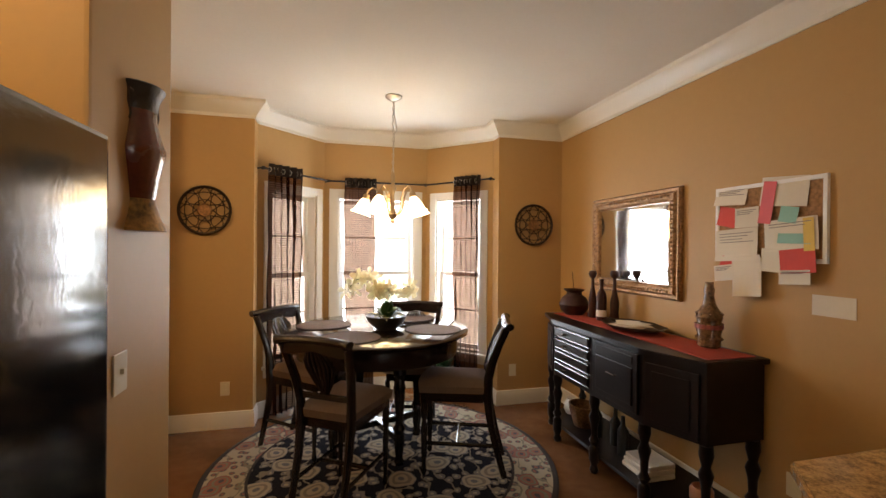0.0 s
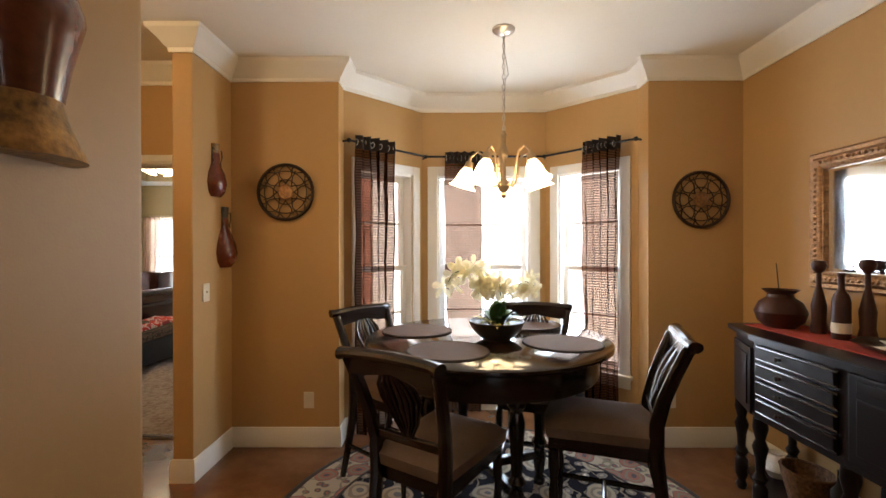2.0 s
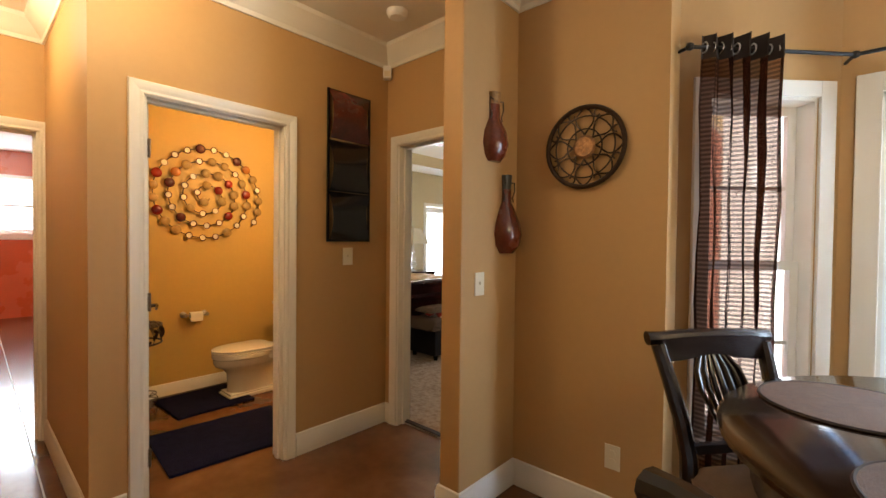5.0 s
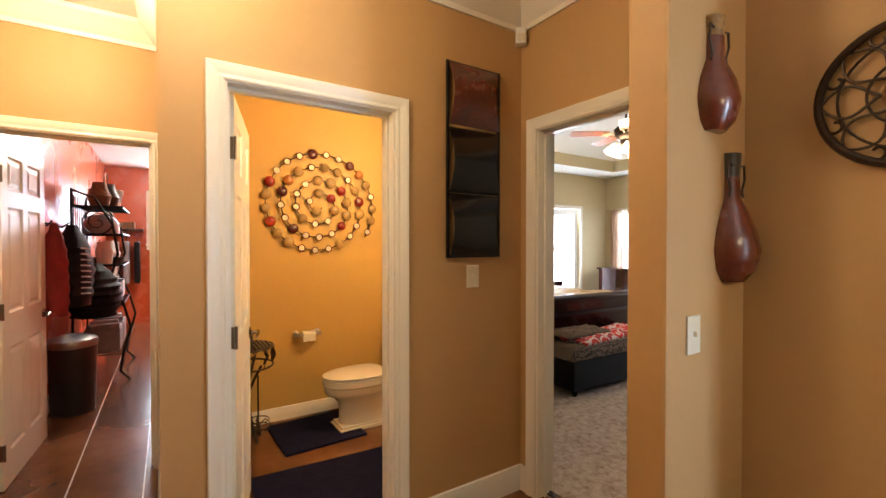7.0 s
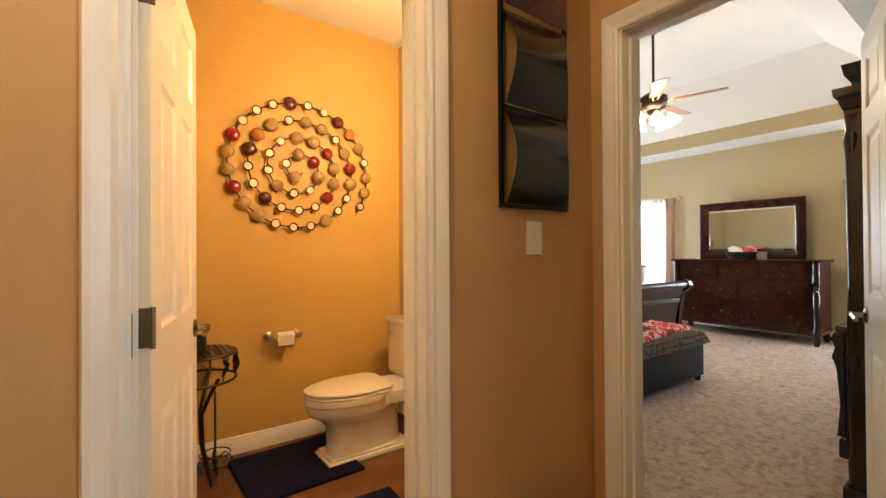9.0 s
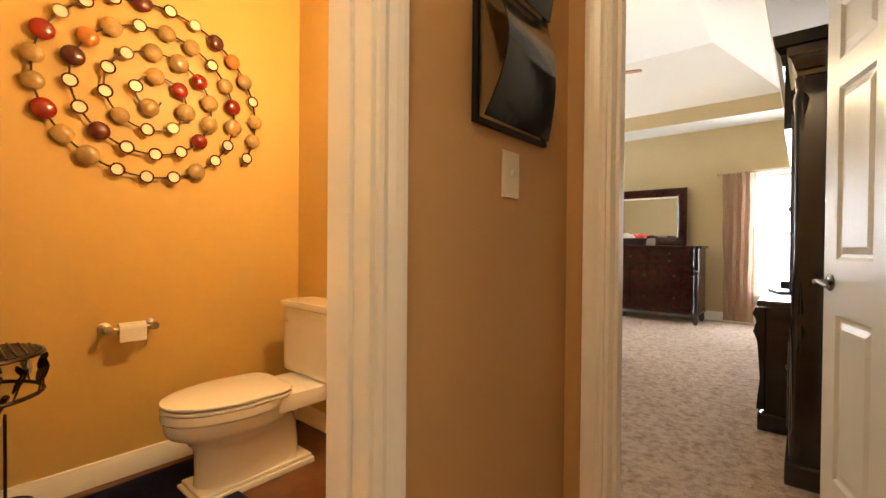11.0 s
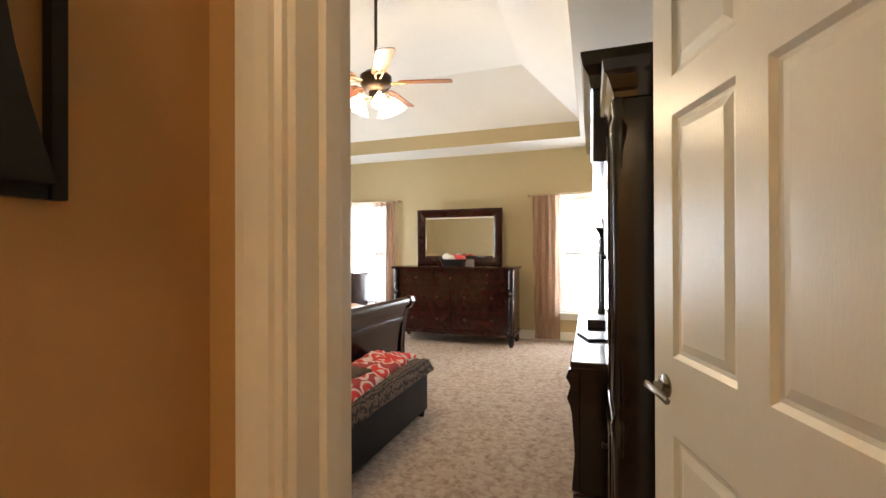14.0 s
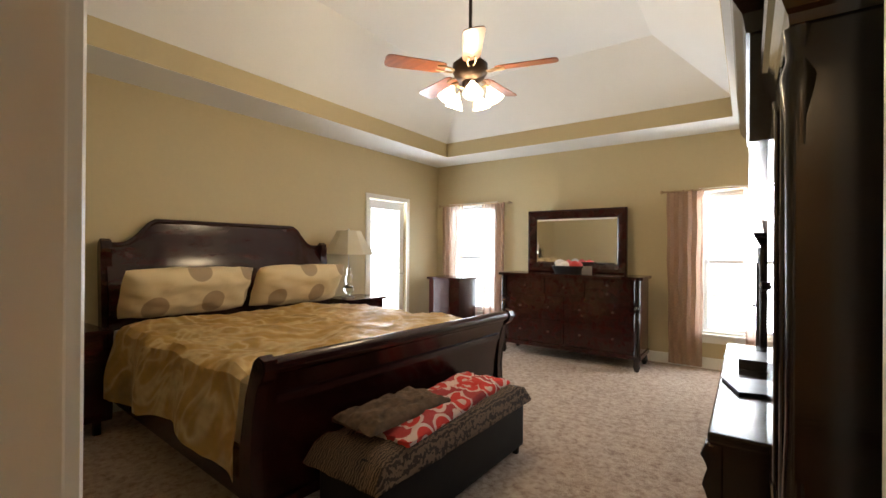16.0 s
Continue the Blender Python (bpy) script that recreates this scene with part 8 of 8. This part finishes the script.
part("downrod", bm, M_BRONZE, e)
bm = bmesh.new()
lathe(bm, [(0, 2.82), (0.03, 2.82), (0.035, 2.79), (0.09, 2.76), (0.13, 2.725), (0.13, 2.665), (0.10, 2.62), (0.06, 2.60), (0.06, 2.56), (0.045, 2.53), (0, 2.53)], 32)
part("motor_housing", bm, M_BRONZE, e, smooth=True)
for k in range(5):
    a = 16 + 72 * k
    m = Matrix.Rotation(radians(a), 4, "Z") @ Matrix.Translation((0, 0, 2.675)) @ Matrix.Rotation(radians(11), 4, "X") @ Matrix.Diagonal((0.96, 1, 1, 1))
    bm = bmesh.new()
    o = [(0.20, -0.045), (0.24, -0.062), (0.62, -0.072), (0.65, -0.060), (0.66, -0.03), (0.66, 0.03), (0.65, 0.060), (0.62, 0.072), (0.24, 0.062), (0.20, 0.045)]
    va = [bm.verts.new(m @ Vector((x, y, 0))) for x, y in o]
    vb = [bm.verts.new(m @ Vector((x, y, 0.007))) for x, y in o]
    bm.faces.new(va[::-1])
    bm.faces.new(vb)
    for i in range(len(o)):
        j = (i + 1) % len(o)
        bm.faces.new((va[i], va[j], vb[j], vb[i]))
    part("blade", bm, M_BLADE, e, "red oak fan blade")
    bm = bmesh.new()
    tube(bm, [m @ Vector(p) for p in ((0.10, 0, -0.005), (0.15, 0.02, -0.012), (0.20, 0.03, -0.006), (0.27, 0.02, -0.006))], 0.007, 6)
    tube(bm, [m @ Vector(p) for p in ((0.10, 0, -0.005), (0.15, -0.02, -0.012), (0.20, -0.03, -0.006), (0.27, -0.02, -0.006))], 0.007, 6)
    part("blade_bracket", bm, M_BRASS, e)
for k in range(5):
    a = radians(20 + 72 * k)
    c, s = math.cos(a), math.sin(a)
    bm = bmesh.new()
    tube(bm, [(0.03 * c, 0.03 * s, 2.55), (0.08 * c, 0.08 * s, 2.545), (0.12 * c, 0.12 * s, 2.565), (0.14 * c, 0.14 * s, 2.54)], 0.008, 6)
    part("lamp_arm", bm, M_BRASS, e)
    m = Matrix.Translation((0.14 * c, 0.14 * s, 2.545)) @ Matrix.Rotation(a, 4, "Z") @ Matrix.Rotation(radians(-25), 4, "Y")
    bm = bmesh.new()
    lathe(bm, [(0.018, 0.0), (0.022, -0.02), (0.045, -0.05), (0.058, -0.085), (0.072, -0.105), (0.068, -0.107), (0.052, -0.085), (0.035, -0.05)], 20, m)
    g = part("glass_shade", bm, M_FANSHADE, e, "lit white bell shade", smooth=True)
    g.visible_shadow = False
bm = bmesh.new()
tube(bm, [(0.02, 0.02, 2.53), (0.02, 0.02, 2.40)], 0.002, 5)
lathe(bm, [(0, 2.38), (0.008, 2.39), (0, 2.405)], 8, Matrix.Translation((0.02, 0.02, 0)))
part("pull_chain", bm, M_BRASS, e)
bulb("fan_light", (FANX, FANY, 2.42), 11, (1.0, 0.78, 0.50), 0.15)

# entertainment wall along the east side
EW = -1.73


def pier(y0, y1, label, k=1.0):
    q = thing("media_pier", (EW, (y0 + y1) / 2, 0.015), 0, label, "cabinet", "tall piers of the media wall")
    hw = (y1 - y0) / 2
    front = -0.46
    b = bmesh.new()
    box(b, front, 0, -hw, hw, 0.09, 1.80, 0.004)
    part("carcass", b, M_DARK, q)
    b = bmesh.new()
    box(b, front - 0.03, 0, -hw - 0.02, hw + 0.02, 0.0, 0.10, 0.012)
    part("plinth", b, M_DARK, q)
    b = bmesh.new()
    sweep(b, [(0, -hw), (front, -hw), (front, hw), (0, hw)], [(0, 1.78), (0.008, 1.78), (0.010, 1.80), (0.015, 1.81), (0.028, 1.85), (0.040, 1.865), (0.044, 1.90), (0, 1.90)])
    box(b, front + 0.002, -0.002, -hw + 0.002, hw - 0.002, 1.80, 1.895)
    part("crown", b, M_TABLE, q)
    for z0, z1 in ((0.14, 0.68), (0.76, 1.72)):
        b = bmesh.new()
        box(b, front - 0.018, front - 0.001, -hw + 0.05, hw - 0.05, z0, z1, 0.005)
        box(b, front - 0.026, front - 0.018, -hw + 0.11, hw - 0.11, z0 + 0.07, z1 - 0.07, 0.005)
        d_ = part("door", b, M_TABLE, q)
        b = bmesh.new()
        lathe(b, [(0, 0), (0.008, 0), (0.014, 0.02), (0, 0.027)], 10, Matrix.Translation((front - 0.018, hw - 0.08, (z0 + z1) / 2)) @ Matrix.Rotation(radians(-90), 4, "Y"))
        part("knob", b, M_BRONZE, d_)
    for s_ in (-1, 1):
        b = bmesh.new()
        lathe(b, [(0.026, 0.10), (0.030, 0.2), (0.020, 0.24), (0.026, 0.6), (0.034, 0.68), (0.020, 0.72), (0.03, 0.76), (0.022, 1.0), (0.026, 1.6), (0.034, 1.68), (0.024, 1.72), (0.03, 1.78)], 14, Matrix.Translation((front + 0.012, s_ * (hw - 0.025), 0)))
        part("turned_column", b, M_DARK, q, smooth=True)

    for o in q.children_recursive:
        if k != 1:
            o.data.transform(Matrix.Diagonal((1, 1, k, 1)))
    return q

pier(5.62, 6.18, "tall espresso media cabinet pier just inside the bedroom door")
pier(8.02, 8.46, "espresso media cabinet pier at the far end of the console", 0.77)
e = thing("tv_console", (EW, 7.08, 0.015), 0, "low espresso television console between the tall piers", "tv console")
bm = bmesh.new()
box(bm, -0.64, 0, -0.86, 0.86, 0.705, 0.74, 0.008)
part("top", bm, M_DARK, e)
bm = bmesh.new()
box(bm, -0.60, 0, -0.84, 0.84, 0.09, 0.705, 0.004)
part("carcass", bm, M_DARK, e)
bm = bmesh.new()
box(bm, -0.63, 0, -0.855, 0.855, 0, 0.10, 0.012)
part("plinth", bm, M_DARK, e)
for k in range(3):
    bm = bmesh.new()
    y0 = -0.80 + 0.54 * k
    box(bm, -0.618, -0.60, y0, y0 + 0.50, 0.14, 0.66, 0.005)
    d = part("door", bm, M_DARK, e)
    bm = bmesh.new()
    lathe(bm, [(0, 0), (0.008, 0), (0.014, 0.02), (0, 0.027)], 10, Matrix.Translation((-0.618, y0 + 0.43, 0.42)) @ Matrix.Rotation(radians(-90), 4, "Y"))
    part("knob", bm, M_BRONZE, d)
for s in (-1, 1):
    bm = bmesh.new()
    prof = [(-0.645, 0.70), (-0.66, 0.66), (-0.635, 0.62), (-0.655, 0.56), (-0.63, 0.50), (-0.62, 0.3), (-0.635, 0.12), (-0.60, 0.12), (-0.60, 0.70)]
    prism(bm, prof, 0.05, Matrix.Translation((0, s * 0.835 - 0.025, 0)), 0.004)
    part("scroll_bracket", bm, M_DARK, e)
e = thing("media_bridge", (EW, 7.08, 1.70), 0, "deep espresso hutch with crown above the television console", "shelf")
bm = bmesh.new()
box(bm, -0.53, 0, -0.875, 0.92, 0, 0.36, 0.004)
part("fascia", bm, M_DARK, e)
bm = bmesh.new()
sweep(bm, [(0, -0.875), (-0.53, -0.875), (-0.53, 0.92), (0, 0.92)], [(0, 0.34), (0.01, 0.34), (0.02, 0.40), (0.045, 0.44), (0.055, 0.50), (0, 0.50)])
box(bm, -0.525, -0.002, -0.87, 0.915, 0.36, 0.495)
part("crown", bm, M_DARK, e)
for y_ in (-0.86, 0.86):
    bm = bmesh.new()
    box(bm, -0.36, 0, y_ - 0.02, y_ + 0.02, -0.943, 0.0)
    part("side_panel", bm, M_DARK, e)
e = thing("television", (-2.02, 7.08, 0.756), 0, "large flat black television standing on the console", "television")
bm = bmesh.new()
box(bm, -0.03, 0.03, -0.60, 0.60, 0.06, 0.78, 0.012)
part("housing", bm, M_BLACKPLASTIC, e)
bm = bmesh.new()
box(bm, -0.033, -0.0305, -0.575, 0.575, 0.09, 0.755)
part("screen", bm, M_SILVERSCREEN, e)
bm = bmesh.new()
box(bm, -0.12, 0.12, -0.28, 0.28, 0.0, 0.012, 0.004)
box(bm, -0.025, 0.025, -0.05, 0.05, 0.012, 0.07)
part("stand", bm, M_BLACKPLASTIC, e)
e = put("set_top_box", -2.23, 7.35, 0.756, "flat black cable box on the console", "cable box")
bm = bmesh.new()
box(bm, -0.07, 0.07, -0.13, 0.13, 0, 0.05, 0.005)
part("case", bm, M_BLACKPLASTIC, e)
e = put("open_book", -2.24, 6.86, 0.756, "thin dark folder lying on the console", "folder")
bm = bmesh.new()
box(bm, -0.09, 0.09, -0.12, 0.12, 0, 0.014, 0.003, Matrix.Rotation(0.3, 4, "Z"))
part("cover", bm, M_BLACKPLASTIC, e)
e = put("small_basket", -2.12, 8.24, 1.48, "small dark basket with a hoop handle on the far pier", "basket")
bm = bmesh.new()
lathe(bm, [(0, 0), (0.05, 0), (0.065, 0.09), (0.06, 0.09), (0, 0.02)], 14)
part("basket_body", bm, M_BRONZE, e)
bm = bmesh.new()
tube(bm, [(0.06 * math.cos(a * math.pi / 8), 0, 0.085 + 0.07 * math.sin(a * math.pi / 8)) for a in range(9)], 0.004, 5)
part("handle", bm, M_BRONZE, e)
# sage green of the reflection on the near pier; material unused
M_GREENSHEEN = mat("sage_green_reflection", (0.20, 0.26, 0.17), 0.35, vary=0.15, scale=10, bump=0.2)
e = thing("door_threshold", (-2.22, 4.59, 0.0), 0, "narrow wooden threshold strip between concrete and carpet", "threshold", kind="structure")
bm = bmesh.new()
box(bm, -0.385, 0.385, -0.03, 0.01, 0.012, 0.02, 0.003)
part("strip", bm, M_CHERRY, e)

# ---- brick outside of the bedroom's east wall, seen through the bay ----
M_BRICK = mat("rose_red_brick", (0.36, 0.17, 0.13), 0.85, vary=0.3, scale=14, bump=0.5, bump_scale=90, random_tint=0.22)
M_MORTAR = mat("pale_mortar", (0.46, 0.42, 0.37), 0.9, vary=0.12, scale=20, bump=0.4)
bm = bmesh.new()
box(bm, -1.5995, -1.585, 4.60, 10.5, -0.25, 3.1)
veneer = part("wall_brick_veneer", bm, M_MORTAR, kind="structure")
bm = bmesh.new()
box(bm, 0, 0.018, 0.0, 0.203, 0, 0.066, 0.003)
brick = part("brick", bm, M_BRICK, veneer)
brick.location = (-1.585, 5.088, 0.242)
rest = bmesh.new()
made = 1
for row in range(42):
    for col in range(27):
        y_, z_ = 4.66 + 0.214 * col + (0.107 if row % 2 else 0), -0.22 + 0.077 * row
        if (col, row) == (2, 6) or y_ > 10.2:
            continue
        if 0.40 < z_ < 2.15 and 4.8 < y_ < 7.6 and made < 290:
            c = brick.copy()
            scene.collection.objects.link(c)
            c.location = (-1.585 + 0.001 * (row % 3), y_, z_)
            made += 1
        else:
            box(rest, -1.585, -1.567, y_, y_ + 0.203, z_, z_ + 0.066)
part("brick_field", rest, M_BRICK, veneer, kind="stuff")
